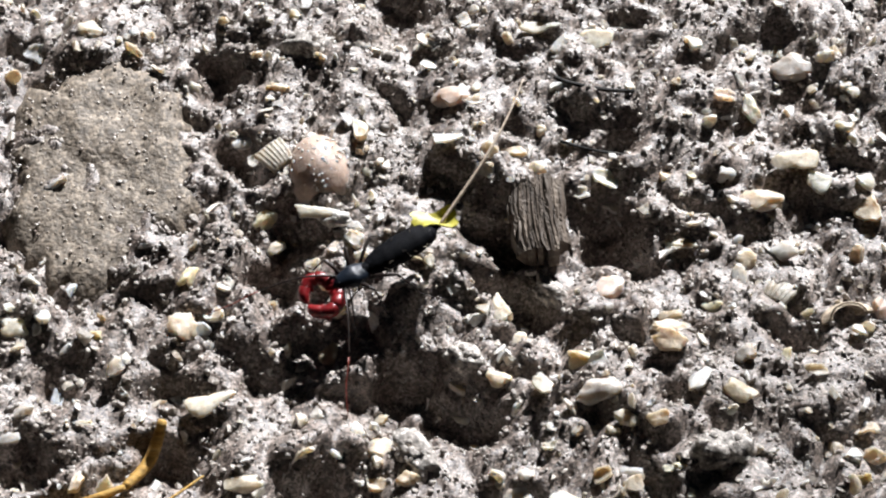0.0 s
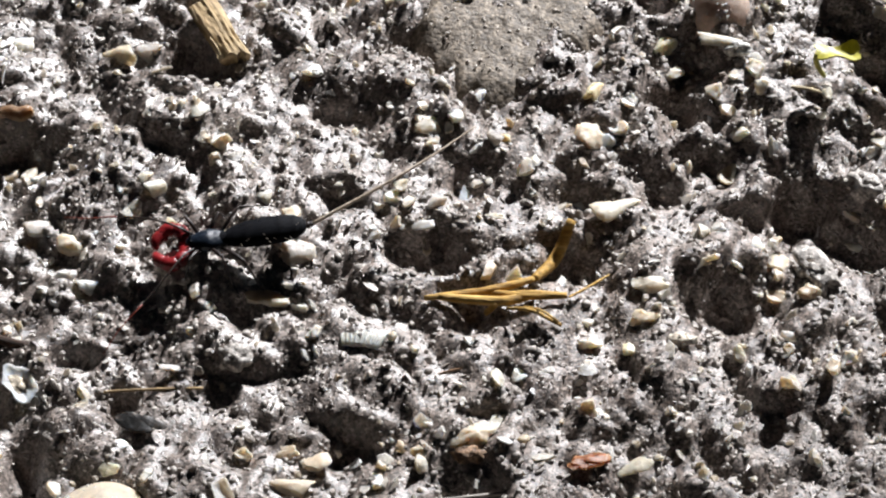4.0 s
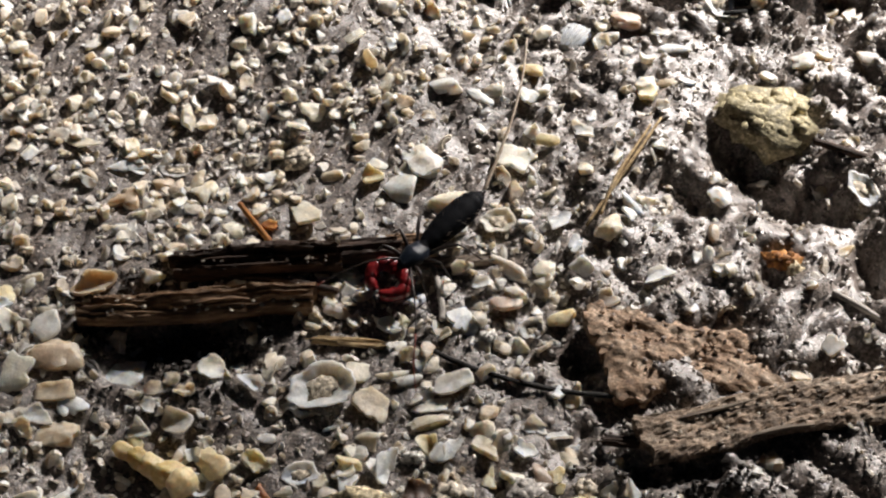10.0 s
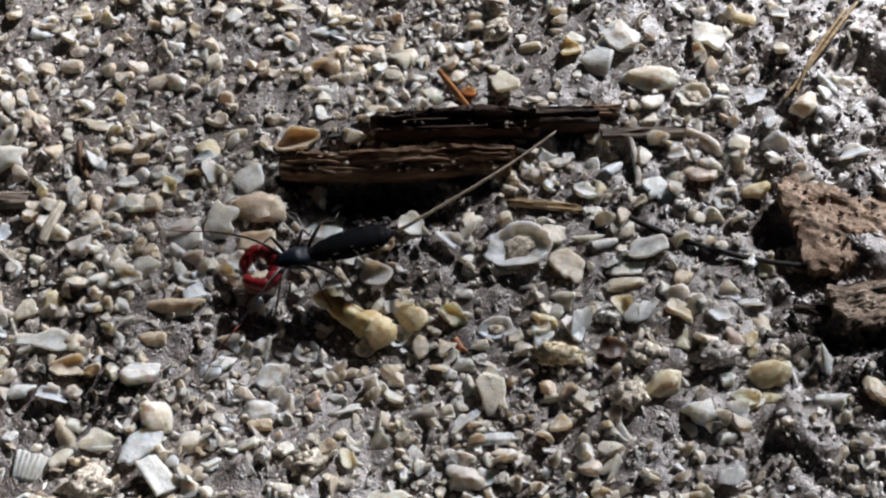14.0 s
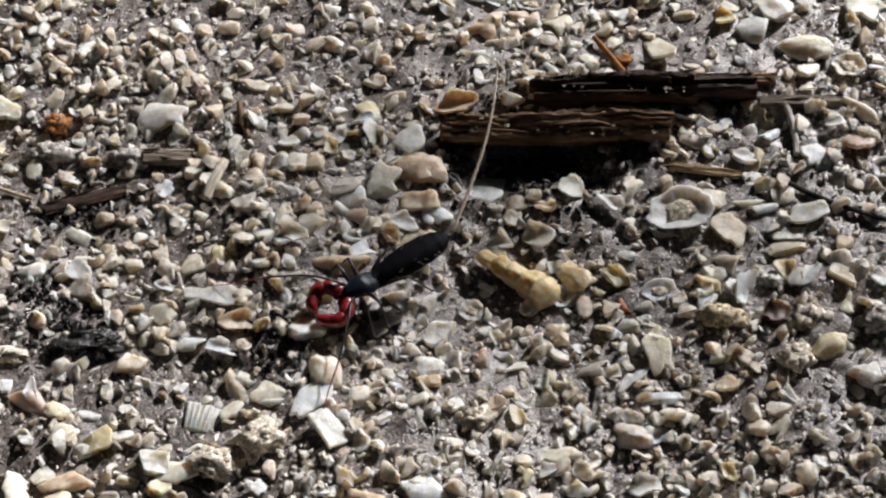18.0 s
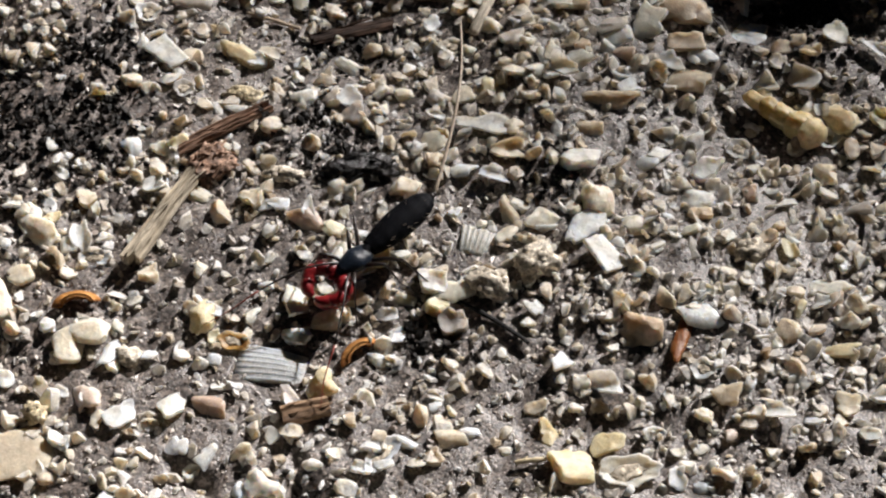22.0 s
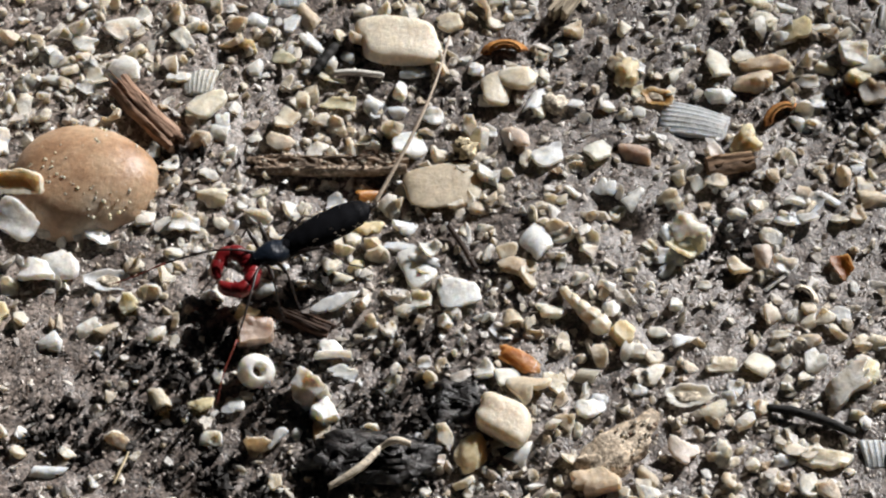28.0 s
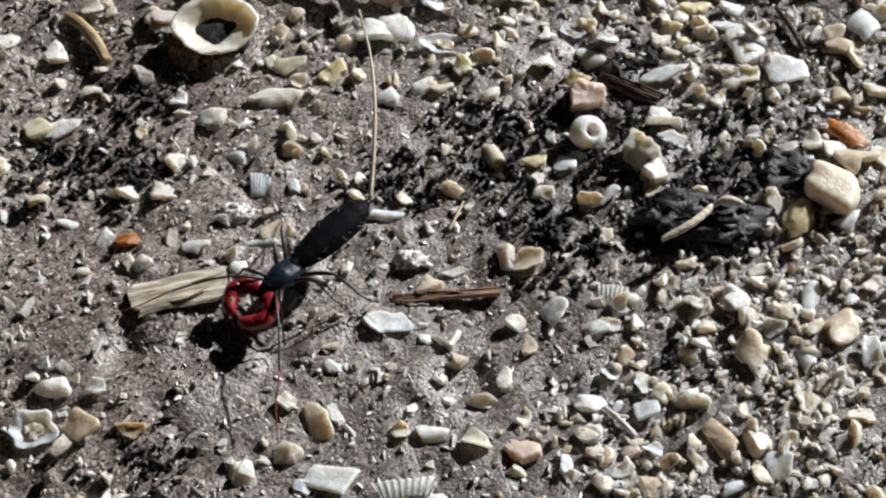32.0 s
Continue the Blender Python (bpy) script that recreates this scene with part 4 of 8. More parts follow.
def slab(tone, x, y, turn, length, width, tall):
    """A flat, smooth crust of stone level with the soil."""
    rng = fresh()
    bm = bmesh.new()
    rings, sides = 26, 90
    grid = []
    for i in range(1, rings + 1):
        row = []
        for k in range(sides):
            a = 2 * math.pi * k / sides
            reach = 1 + 0.3 * noise.noise((math.cos(a) * 1.6, math.sin(a) * 1.6, 4)) + 0.14 * noise.noise((math.cos(a) * 7, math.sin(a) * 7, 9))
            r = i / rings * reach
            px, py = math.cos(a) * r * length / 2, math.sin(a) * r * width / 2
            z = 0.5 * noise.noise((px * 0.28, py * 0.28, 1)) + 0.16 * noise.noise((px * 1.1, py * 1.1, 2)) + 0.07 * noise.noise((px * 3, py * 3, 3))
            row.append(bm.verts.new((px, py, z - 1.6 * (i / rings) ** 10)))
        grid.append(row)
    middle = bm.verts.new((0, 0, 0.5 * noise.noise((0, 0, 1))))
    for k in range(sides):
        n = (k + 1) % sides
        bm.faces.new((middle, grid[0][k], grid[0][n]))
        for p, q in zip(grid, grid[1:]):
            bm.faces.new((p[k], q[k], q[n], p[n]))
    bottom = bmesh.ops.extrude_edge_only(bm, edges=[e for e in bm.edges if e.is_boundary])
    for v in bottom["geom"]:
        if isinstance(v, bmesh.types.BMVert):
            v.co.z -= 0.8
    bmesh.ops.contextual_create(bm, geom=[e for e in bm.edges if e.is_boundary])
    ob = mesh_object("flat_stone", bm, LUMP[tone])
    bm = bmesh.new()
    for k in range(420):
        a, r, s = rng.uniform(0, 6.283), math.sqrt(rng.random()) * 0.86, rng.uniform(0.05, 0.11) if k % 12 else rng.uniform(0.1, 0.17)
        px, py = math.cos(a) * r * length / 2, math.sin(a) * r * width / 2
        if noise.noise((px * 0.35, py * 0.35, 7)) < rng.uniform(-0.5, 0.35):
            continue
        pz = 0.5 * noise.noise((px * 0.28, py * 0.28, 1)) + 0.16 * noise.noise((px * 1.1, py * 1.1, 2))
        made = bmesh.ops.create_icosphere(bm, subdivisions=1, radius=s)["verts"]
        for v in made:
            v.co = Vector((v.co.x * rng.uniform(0.7, 1.3), v.co.y * rng.uniform(0.7, 1.3), v.co.z * 0.8)) + Vector((px, py, pz + s * 0.1))
    part("sand_dusting", bm, M_MEAL, ob, "loose pale sand grains", smooth=False)
    tagged(ob, "flat grey-brown smooth stone crust dusted with sand", "stone")
    return rest(ob, x, y, turn, length * 0.85, width * 0.85, 0.9 - height(x, y))


def fan_shell(tone, x, y, turn, length, width, tall):
    """A domed piece of ribbed shell: a plate and its raised ribs."""
    rng = fresh()
    rows, cols = 8, 14
    rise = max(0.16, 0.11 * min(length, width))

    def place(u, v, lift=0.0):
        # u along the ribs, v across them
        spread = 0.72 + 0.28 * u
        return Vector(((u - 0.5) * width, (v - 0.5) * length * spread,
                       rise * (1 - (2 * u - 1) ** 2 * 0.7 - (2 * v - 1) ** 2 * 0.6) + lift))
    bm = bmesh.new()
    top = [[bm.verts.new(place(i / rows, j / cols)) for j in range(cols + 1)] for i in range(rows + 1)]
    low = [[bm.verts.new(place(i / rows, j / cols, -0.22)) for j in range(cols + 1)] for i in range(rows + 1)]
    for i in range(rows):
        for j in range(cols):
            bm.faces.new((top[i][j], top[i + 1][j], top[i + 1][j + 1], top[i][j + 1]))
            bm.faces.new((low[i][j + 1], low[i + 1][j + 1], low[i + 1][j], low[i][j]))
    for i in range(rows):
        for j in (0, cols):
            bm.faces.new((top[i][j], top[i + 1][j], low[i + 1][j], low[i][j]) if j else (top[i + 1][j], top[i][j], low[i][j], low[i + 1][j]))
    for j in range(cols):
        for i in (0, rows):
            bm.faces.new((top[i][j + 1], top[i][j], low[i][j], low[i][j + 1]) if i else (top[i][j], top[i][j + 1], low[i][j + 1], low[i][j]))
    ob = mesh_object("ribbed_shell", bm, SHELL[tone])
    count = 7 if length < 2.6 else 9
    for k in range(count):
        v = (k + 0.5) / count
        bm = bmesh.new()
        wear = [1 + 0.12 * noise.noise((k * 3.1, s * 0.9, serial[0])) for s in range(9)]
        tube(bm, [place(0.02 + 0.96 * s / 8, v, -0.32 * length / count) for s in range(9)], [length / count * (0.37 + 0.08 * s / 8) * wear[s] for s in range(9)], 9)
        part("rib", bm, SHELL[tone], ob)
    tagged(ob, f"{word(tone)} piece of ribbed cockle shell, ridges upward", "shell", group="ribbed shells on the sand")
    return rest(ob, x, y, turn + 90, width, length, 0.05, (rng.uniform(-10, 10), rng.uniform(-8, 8)))


def cup_shell(tone, x, y, turn, length, width, tall):
    """A shallow hollow shell, open upward, with a chipped wavy rim and sand lying in it."""
    rng = fresh()
    sides, depth = 36, 0.3 * min(length, width)
    shift = rng.uniform(0, 90)
    scallop, lobes = rng.uniform(0.03, 0.07), rng.choice((5, 6, 7, 9))
    calm = 1.0
    if length > 4:
        # the large ones are smooth, upright rims
        scallop, depth, calm = 0.012, 0.42 * min(length, width), 0.35
    wave, lip = [], []
    for k in range(sides):
        a = 2 * math.pi * k / sides
        c, s = math.cos(a), math.sin(a)
        wave.append(1 + 0.3 * calm * noise.noise((c * 1.1, s * 1.1, shift)) + scallop * math.sin(lobes * a + shift) + 0.12 * calm * noise.noise((c * 4, s * 4, shift)))
        lip.append(0.85 + 0.7 * calm * noise.noise((c * 1.3 + 7, s * 1.3, shift)) + 0.25 * noise.noise((c * 4 + 7, s * 4, shift)))
    profile = [(0.0, -0.5), (0.45, -0.46), (0.8, -0.15), (0.99, 0.36), (1.03, 0.5), (0.97, 0.52), (0.86, 0.36), (0.64, 0.08), (0.36, -0.1), (0.0, -0.16)]
    bm = bmesh.new()
    rings = []
    for r, z in profile:
        if r == 0:
            rings.append([bm.verts.new((0, 0, z * depth))])
        else:
            ring = []
            for k in range(sides):
                a = 2 * math.pi * k / sides
                px, py = math.cos(a) * r * wave[k] * length / 2, math.sin(a) * r * wave[k] * width / 2
                grain = 0.12 * depth * noise.noise((px * 1.8 + shift, py * 1.8, z))
                ring.append(bm.verts.new((px, py, depth * (z if z < 0 else z * lip[k]) + grain)))
            rings.append(ring)
    for a, b in zip(rings, rings[1:]):
        for k in range(sides):
            n = (k + 1) % sides
            if len(a) == 1:
                bm.faces.new((a[0], b[n], b[k]))
            elif len(b) == 1:
                bm.faces.new((a[k], a[n], b[0]))
            else:
                bm.faces.new((a[k], a[n], b[n], b[k]))
    ob = mesh_object("cup_shell", bm, SHELL[tone])
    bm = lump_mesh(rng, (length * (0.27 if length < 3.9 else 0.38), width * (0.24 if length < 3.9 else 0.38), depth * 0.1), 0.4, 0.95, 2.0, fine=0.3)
    fill = part("soil_filling" if length > 3.9 else "sand_filling", bm, M_DARK if length > 3.9 else LUMP["pw"], ob, "dark filling lying in the hollow" if length > 3.9 else "pale sand lying in the hollow")
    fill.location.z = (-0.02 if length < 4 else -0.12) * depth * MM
    tagged(ob, f"shallow {word(tone)} cup-shaped shell, open upward, sand inside", "shell", group="cup shells on the sand")
    return rest(ob, x, y, turn, length, width, depth * 0.42, (rng.uniform(0, 12), rng.uniform(-9, 9)))


def ring_shell(tone, x, y, turn, length, width, tall):
    """The worn rim of a large shell: an open ring, one side raised, the other buried."""
    rng = fresh()
    steps, bm, loops = 64, bmesh.new(), []
    for k in range(steps + 1):
        a = radians(-24 + 236 * k / steps)
        taper = min(1, 0.45 + 5 * k / steps, 0.45 + 5 * (1 - k / steps))
        thick = 0.42 * taper * (1 + 0.25 * noise.noise((math.cos(a) * 2, math.sin(a) * 2, 3)))
        ridges = 0.05 * math.sin(k * 1.9)
        cx, cy = math.cos(a) * length / 2, math.sin(a) * width / 2
        loop = []
        for u, v in ((-1, -0.5), (-0.9, 0.2), (-0.4, 0.52 + ridges), (0.3, 0.5 + ridges), (0.9, 0.15), (1, -0.5)):
            grow = 1 + (u * thick + 0.1 * noise.noise((a * 3, v, 8))) / (length / 2)
            loop.append(bm.verts.new((cx * grow, cy * grow, v * tall * taper)))
        loops.append(loop)
    for p, q in zip(loops, loops[1:]):
        for k in range(6):
            bm.faces.new((p[k], p[(k + 1) % 6], q[(k + 1) % 6], q[k]))
    bm.faces.new(loops[0])
    bm.faces.new(loops[-1][::-1])
    ob = mesh_object("shell_ring", bm, SHELL[tone])
    tagged(ob, f"broken {word(tone)} ring of a shell rim sticking out of dark sand", "shell")
    return rest(ob, x, y, turn, length * 0.3, width * 0.3, 0.55, (17, 5))


def sand_crust(tone, x, y, turn, length, width, tall):
    """A flat piece of sand grains cemented together."""
    rng = fresh()
    bm = fragment_mesh(rng, length, width, tall, 0.02, 1.4, sides=60)
    ob = mesh_object("sand_crust", bm, LUMP[tone])
    tagged(ob, f"flat {word(tone)} crust of cemented sand grains", "sand crust")
    for k in range(60):
        a, r = rng.uniform(0, 6.28), math.sqrt(rng.random()) * 0.72
        size = rng.uniform(0.05, 0.13)
        grain = part("grain", lump_mesh(rng, (size, size * 0.9, size * 0.8), 0.2, 0.8, 1.5, ICO, ICO_F), LUMP["cr" if k % 3 else "bb"], ob, smooth=False)
        grain.location = (math.cos(a) * r * length / 2 * MM, math.sin(a) * r * width / 2 * MM, tall * 0.46 * MM)
    return rest(ob, x, y, turn, length, width, tall * 0.45, (4, -3))


def sand_clump(tone, x, y, turn, length, width, tall):
    """Sand grains stuck together in a crumbly lump."""
    rng = fresh()
    bm = lump_mesh(rng, (length / 2, width / 2, tall / 2), 0.3, 0.95, 2.2, fine=0.35)
    ob = mesh_object("sand_clump", bm, LUMP[tone])
    tagged(ob, f"crumbly {word(tone)} clump of sand grains stuck together", "sand clump", group="crumbly clumps on the sand")
    for k in range(34 if length > 4 else 9 if length > 2.5 else 5):
        a, r = rng.uniform(0, 6.28), rng.uniform(0.2, 0.8)
        size = min(rng.uniform(0.1, 0.2) * min(length, width), 0.45)
        bm = lump_mesh(rng, (size, size * 0.85, size * 0.7), 0.2, 0.8, 1.5, BALL, BALL_F)
        crumb = part("crumb", bm, LUMP[tone], ob)
        crumb.location = (math.cos(a) * r * length / 2 * MM, math.sin(a) * r * width / 2 * MM, tall * 0.42 * math.sqrt(max(0.05, 1 - r * r)) * MM)
    return rest(ob, x, y, turn, length, width, tall * 0.25)


def bark_lump(tone, x, y, turn, length, width, tall):
    """A rough, fibrous piece of rotten bark."""
    rng = fresh()
    ball, faces = finer(BALL2, BALL2_F)
    bm = lump_mesh(rng, (length / 2, width / 2, tall / 2), 0.2, 0.7, 1.7, ball, faces, fine=0.3)
    for v in bm.verts:
        v.co.z += 0.22 * noise.noise(v.co * 2.6) + 0.12 * noise.noise(v.co * 6)
    ob = mesh_object("bark_piece", bm, M_CHAR if tone == "bk" else LUMP[tone])
    tagged(ob, f"rough crumbling {word(tone)} piece of rotten bark", "bark")
    for k in range(46 if length > 5 else 14):
        a, r = rng.uniform(0, 6.28), math.sqrt(rng.uniform(0.01, 0.8))
        size = rng.uniform(0.05, 0.13)
        reach = rng.uniform(0.25, 0.9)
        px, py = math.cos(a) * r * length / 2, math.sin(a) * r * width / 2
        pz = tall * 0.46 * math.sqrt(max(0.05, 1 - r * r))
        turn_a = rng.uniform(-0.7, 0.7)
        bm = bmesh.new()
        tube(bm, [(px - reach * math.cos(turn_a), py - reach * math.sin(turn_a), pz - 0.12), (px, py, pz + rng.uniform(0.0, 0.2)),
                  (px + reach * math.cos(turn_a), py + reach * math.sin(turn_a), pz - 0.08)], [size * 0.5, size, size * 0.4], 5)
        part("fibre", bm, WOOD[tone], ob, smooth=False)
    return rest(ob, x, y, turn, length, width, tall * 0.25)


def splinter(tone, x, y, turn, length, width, tall):
    """A flat splinter of wood: a ridged body with torn ends, and loose fibres."""
    rng = fresh()
    crusted = tone == "gw" and length > 8
    cols, rows = (90, 24) if length > 6 else (50, 44) if width > 2.5 else (34, 11)
    thick_log = tall > 1.35 and length > 3 * width
    shift = rng.uniform(0, 50)
    torn = 0.16 if thick_log else 0.04 if length > 12 else 0.1
    ragged, step_a, step_b = [], rng.uniform(0, torn), rng.uniform(0, torn)
    for j in range(rows + 1):
        # the ends break off in steps, a few fibres at a time
        if rng.random() < 0.3:
            step_a, step_b = rng.uniform(0, torn), rng.uniform(0, 1.6 * torn) * rng.random()
        ragged.append((step_a + rng.uniform(0, 0.01), step_b + rng.uniform(0, 0.01)))
    ledge = [rng.uniform(-0.5, 0.5) for _ in range(5)]
    bm = bmesh.new()
    top, low = [], []
    for i in range(cols + 1):
        a, b = [], []
        for j in range(rows + 1):
            u = ragged[j][0] + (1 - ragged[j][0] - ragged[j][1]) * i / cols
            v = j / rows - 0.5
            px = (u - 0.5) * length
            py = v * width * (1 + 0.2 * noise.noise((px * 0.5, shift, 0))) + 0.06 * width * math.sin(px * 0.6 + shift)
            ridge = 0.24 * noise.noise((px * 0.12, j * 0.6 + shift, 3)) + 0.1 * noise.noise((px * 0.5, j * 1.6 + shift, 9)) + 0.06 * noise.noise((px * 2.2, j * 1.3 + shift, 5))
            if width > 2.5 and not crusted:
                ridge = 0.08 * noise.noise((px * 0.5, j * 0.3 + shift, 3)) + 0.09 * noise.noise((px * 0.5, j * 0.8 + shift, 9)) + 0.05 * noise.noise((px * 5, j * 1.3, shift))
            edge = 1 - (2 * abs(v)) ** 4
            if crusted:
                # two long ledges under a granular crust
                ridge = 0.05 * math.tanh((v - 0.1 - 0.1 * noise.noise((px * 0.3, shift, 2))) * 22) - 0.06 * math.tanh((v + 0.24 + 0.08 * noise.noise((px * 0.4, shift, 7))) * 22)
                ridge += 0.16 * noise.noise((px * 1.3, py * 2.6, shift)) + 0.16 * noise.noise((px * 3.5, py * 4.5, shift))
                edge = 1 - (2 * abs(v)) ** 10
            elif thick_log:
                # a blocky broken log: flat top, steep sides, splits along the grain
                ridge = 0.5 * ridge + 0.1 * math.tanh((v - 0.3 * ledge[0] + 0.04 * math.sin(px * 0.5)) * 40) - 0.09 * math.exp(-((v - 0.6 * ledge[1] - 0.03 * math.sin(px * 0.4)) / 0.03) ** 2)
                ridge += 0.12 * math.tanh((u - 0.5 - 0.5 * ledge[2] + 0.1 * v) * 60) * (1 if v > ledge[3] * 0.5 else 0) + 0.07 * noise.noise((px * 3.5, py * 3.5, shift)) + 0.2 * noise.noise((px * 0.9, py * 1.6, shift))
                edge = 1 - (2 * abs(v)) ** 8
            a.append(bm.verts.new((px, py, tall * (0.12 + 0.38 * edge) + tall * ridge)))
            b.append(bm.verts.new((px, py * 0.9, -tall * 0.4 * edge - 0.05)))
        top.append(a)
        low.append(b)
    for i in range(cols):
        for j in range(rows):
            bm.faces.new((top[i][j], top[i + 1][j], top[i + 1][j + 1], top[i][j + 1]))
            bm.faces.new((low[i][j + 1], low[i + 1][j + 1], low[i + 1][j], low[i][j]))
        bm.faces.new((top[i + 1][0], top[i][0], low[i][0], low[i + 1][0]))
        bm.faces.new((top[i][rows], top[i + 1][rows], low[i + 1][rows], low[i][rows]))
    for j in range(rows):
        bm.faces.new((top[0][j], top[0][j + 1], low[0][j + 1], low[0][j]))
        bm.faces.new((top[cols][j + 1], top[cols][j], low[cols][j], low[cols][j + 1]))
    ob = mesh_object("wood_splinter", bm, M_CRUST if crusted else WOOD[tone], smooth=False)
    for k in range(6 if length > 6 else 3):
        u, v = rng.uniform(-0.38, 0.38), rng.uniform(-0.42, 0.42)
        reach = length * rng.uniform(0.1, 0.24) * (0.4 if crusted else 1)
        thick = max(0.05, width * rng.uniform(0.025, 0.06))
        z = tall * 0.52
        bm = bmesh.new()
        tube(bm, bend([(u * length - reach, v * width, z - 0.05), (u * length, v * width + rng.uniform(-0.1, 0.1), z + 0.05),
                       (u * length + reach, v * width + rng.uniform(-0.2, 0.2), z + rng.uniform(-0.1, 0.2))], 4),
             [thick * f for f in (0.4, 0.7, 0.9, 1, 1, 0.9, 0.7, 0.5, 0.3)], 5)
        part("fibre", bm, WOOD[tone], ob, smooth=False)
    if crusted or thick_log:
        for k in range(70 if length > 12 else 26):
            size = rng.uniform(0.06, 0.17)
            bm = lump_mesh(rng, (size, size * 0.8, size * 0.6), 0.25, 0.85, 1.5, ICO, ICO_F)
            speck = part("sand_speck", bm, LUMP["cr" if k % 2 else "gw"], ob, smooth=False)
            speck.location = (rng.uniform(-0.42, 0.42) * length * MM, rng.uniform(-0.4, 0.4) * width * MM, tall * rng.uniform(0.42, 0.56) * MM)
    tagged(ob, f"{word(tone)} splinter of weathered wood with torn fibrous ends", "wood splinter", group="wood splinters on the sand")
    return rest(ob, x, y, turn, length, width, tall * 0.42, (rng.uniform(-5, 5), rng.uniform(-2, 2)))


def twig(tone, x, y, turn, length, width, tall):
    """A thin round stem, bent a little, with a broken stub."""
    rng = fresh()
    r = width / 2
    bow = rng.uniform(-0.06, 0.06) * length
    pts = bend([(-length / 2, 0, 0), (-length / 5, bow, r * 0.4), (length / 5, bow * 0.8, r * 0.2), (length / 2, -bow * 0.4, 0)], 6)
    bm = bmesh.new()
    tube(bm, pts, [r * (0.85 + 0.25 * noise.noise((k * 0.7, length, r)) + 0.15 * math.sin(k / len(pts) * 3.1)) for k in range(len(pts))], 9)
    ob = mesh_object("twig", bm, WOOD[tone])
    u = rng.uniform(-0.3, 0.3) * length
    bm = bmesh.new()
    tube(bm, [(u, bow * 0.5, 0), (u + r * 0.8, bow * 0.5 + r * 1.1, r * 0.4), (u + r * 1.3, bow * 0.5 + r * 1.7, r * 0.5)], [r * 0.5, r * 0.35, r * 0.2], 6)
    part("stub", bm, WOOD[tone], ob)
    tagged(ob, f"thin {word(tone)} broken stem lying on the sand", "twig", group="twigs on the sand")
    return rest(ob, x, y, turn, length, width, r * 0.9 + 0.1)


def dry_leaf(tone, x, y, turn, length, width, tall):
    """A small curved flake of leaf standing off the ground."""
    rng = fresh()
    bm = bmesh.new()
    n, m = 10, 5
    for side in (0, 1):
        grid = []
        for i in range(n + 1):
            u = i / n
            half = 0.5 * width * (0.9 + 0.12 * math.sin(u * 9)) * (0.8 if i in (0, n) else 1)
            grid.append([bm.verts.new(((u - 0.5) * length + 0.1 * math.sin(j * 2.3), (2 * j / m - 1) * half,
                                       0.16 * width * math.sin(u * 5 + j * 0.5) + 0.12 * width * abs(2 * j / m - 1) - side * 0.12)) for j in range(m + 1)])
        for i in range(n):
            for j in range(m):
                q = (grid[i][j], grid[i + 1][j], grid[i + 1][j + 1], grid[i][j + 1])
                bm.faces.new(q if side == 0 else q[::-1])
    ob = mesh_object("leaf_scrap", bm, M_LEAF)
    bm = bmesh.new()
    tube(bm, bend([(-length * 0.42, 0, 0.1), (-length * 0.5, -0.1, -0.3), (-length * 0.42, -0.3, -0.9), (-length * 0.3, -0.4, -1.4)], 5), [0.2 - 0.006 * k for k in range(16)], 7)
    part("stalk", bm, M_LEAF, ob)
    tagged(ob, "bright yellow folded scrap of fallen leaf on grey soil", "leaf")
    return rest(ob, x, y, turn, length, width, 2.0, (-6, -6))


M_LEAF = material("yellow_leaf", [(0.3, 0.27, 0.02), (0.5, 0.46, 0.06), (0.6, 0.57, 0.16)], rough=0.45, spec=0.5, scale=900, bump=0.2, fine=0.3)


def husk(tone, x, y, turn, length, width, tall):
    """A curled, half-rolled strip of seed husk."""
    rng = fresh()
    bm = bmesh.new()
    n, m = 16, 6
    radius = length / 2
    wide = max(0.5, width * 0.62)
    outer, inner = [], []
    for i in range(n + 1):
        a = math.pi * (0.05 + 0.95 * i / n)
        rowo, rowi = [], []
        for j in range(m + 1):
            v = j / m - 0.5
            k = 1 - 0.3 * (2 * v) ** 2
            slim = math.sin(math.pi * (0.12 + 0.78 * i / n))
            rowo.append(bm.verts.new((math.cos(a) * radius * k, math.sin(a) * radius * 0.62 * k, v * wide * slim)))
            rowi.append(bm.verts.new((math.cos(a) * (radius * k - 0.16), math.sin(a) * (radius * 0.62 * k - 0.16), v * wide * slim * 0.9)))
        outer.append(rowo)
        inner.append(rowi)
    for i in range(n):
        for j in range(m):
            bm.faces.new((outer[i][j], outer[i + 1][j], outer[i + 1][j + 1], outer[i][j + 1]))
            bm.faces.new((inner[i][j + 1], inner[i + 1][j + 1], inner[i + 1][j], inner[i][j]))
        for j in (0, m):
            bm.faces.new((outer[i][j], inner[i][j], inner[i + 1][j], outer[i + 1][j]))
    ob = mesh_object("curled_husk", bm, WOOD[tone])
    tagged(ob, f"curled {word(tone)} dry husk lying on the sand", "husk", group="dry husks on the sand")
    return rest(ob, x, y, turn, length, width, wide * 0.42, (rng.uniform(-12, 25), rng.uniform(-8, 8)))


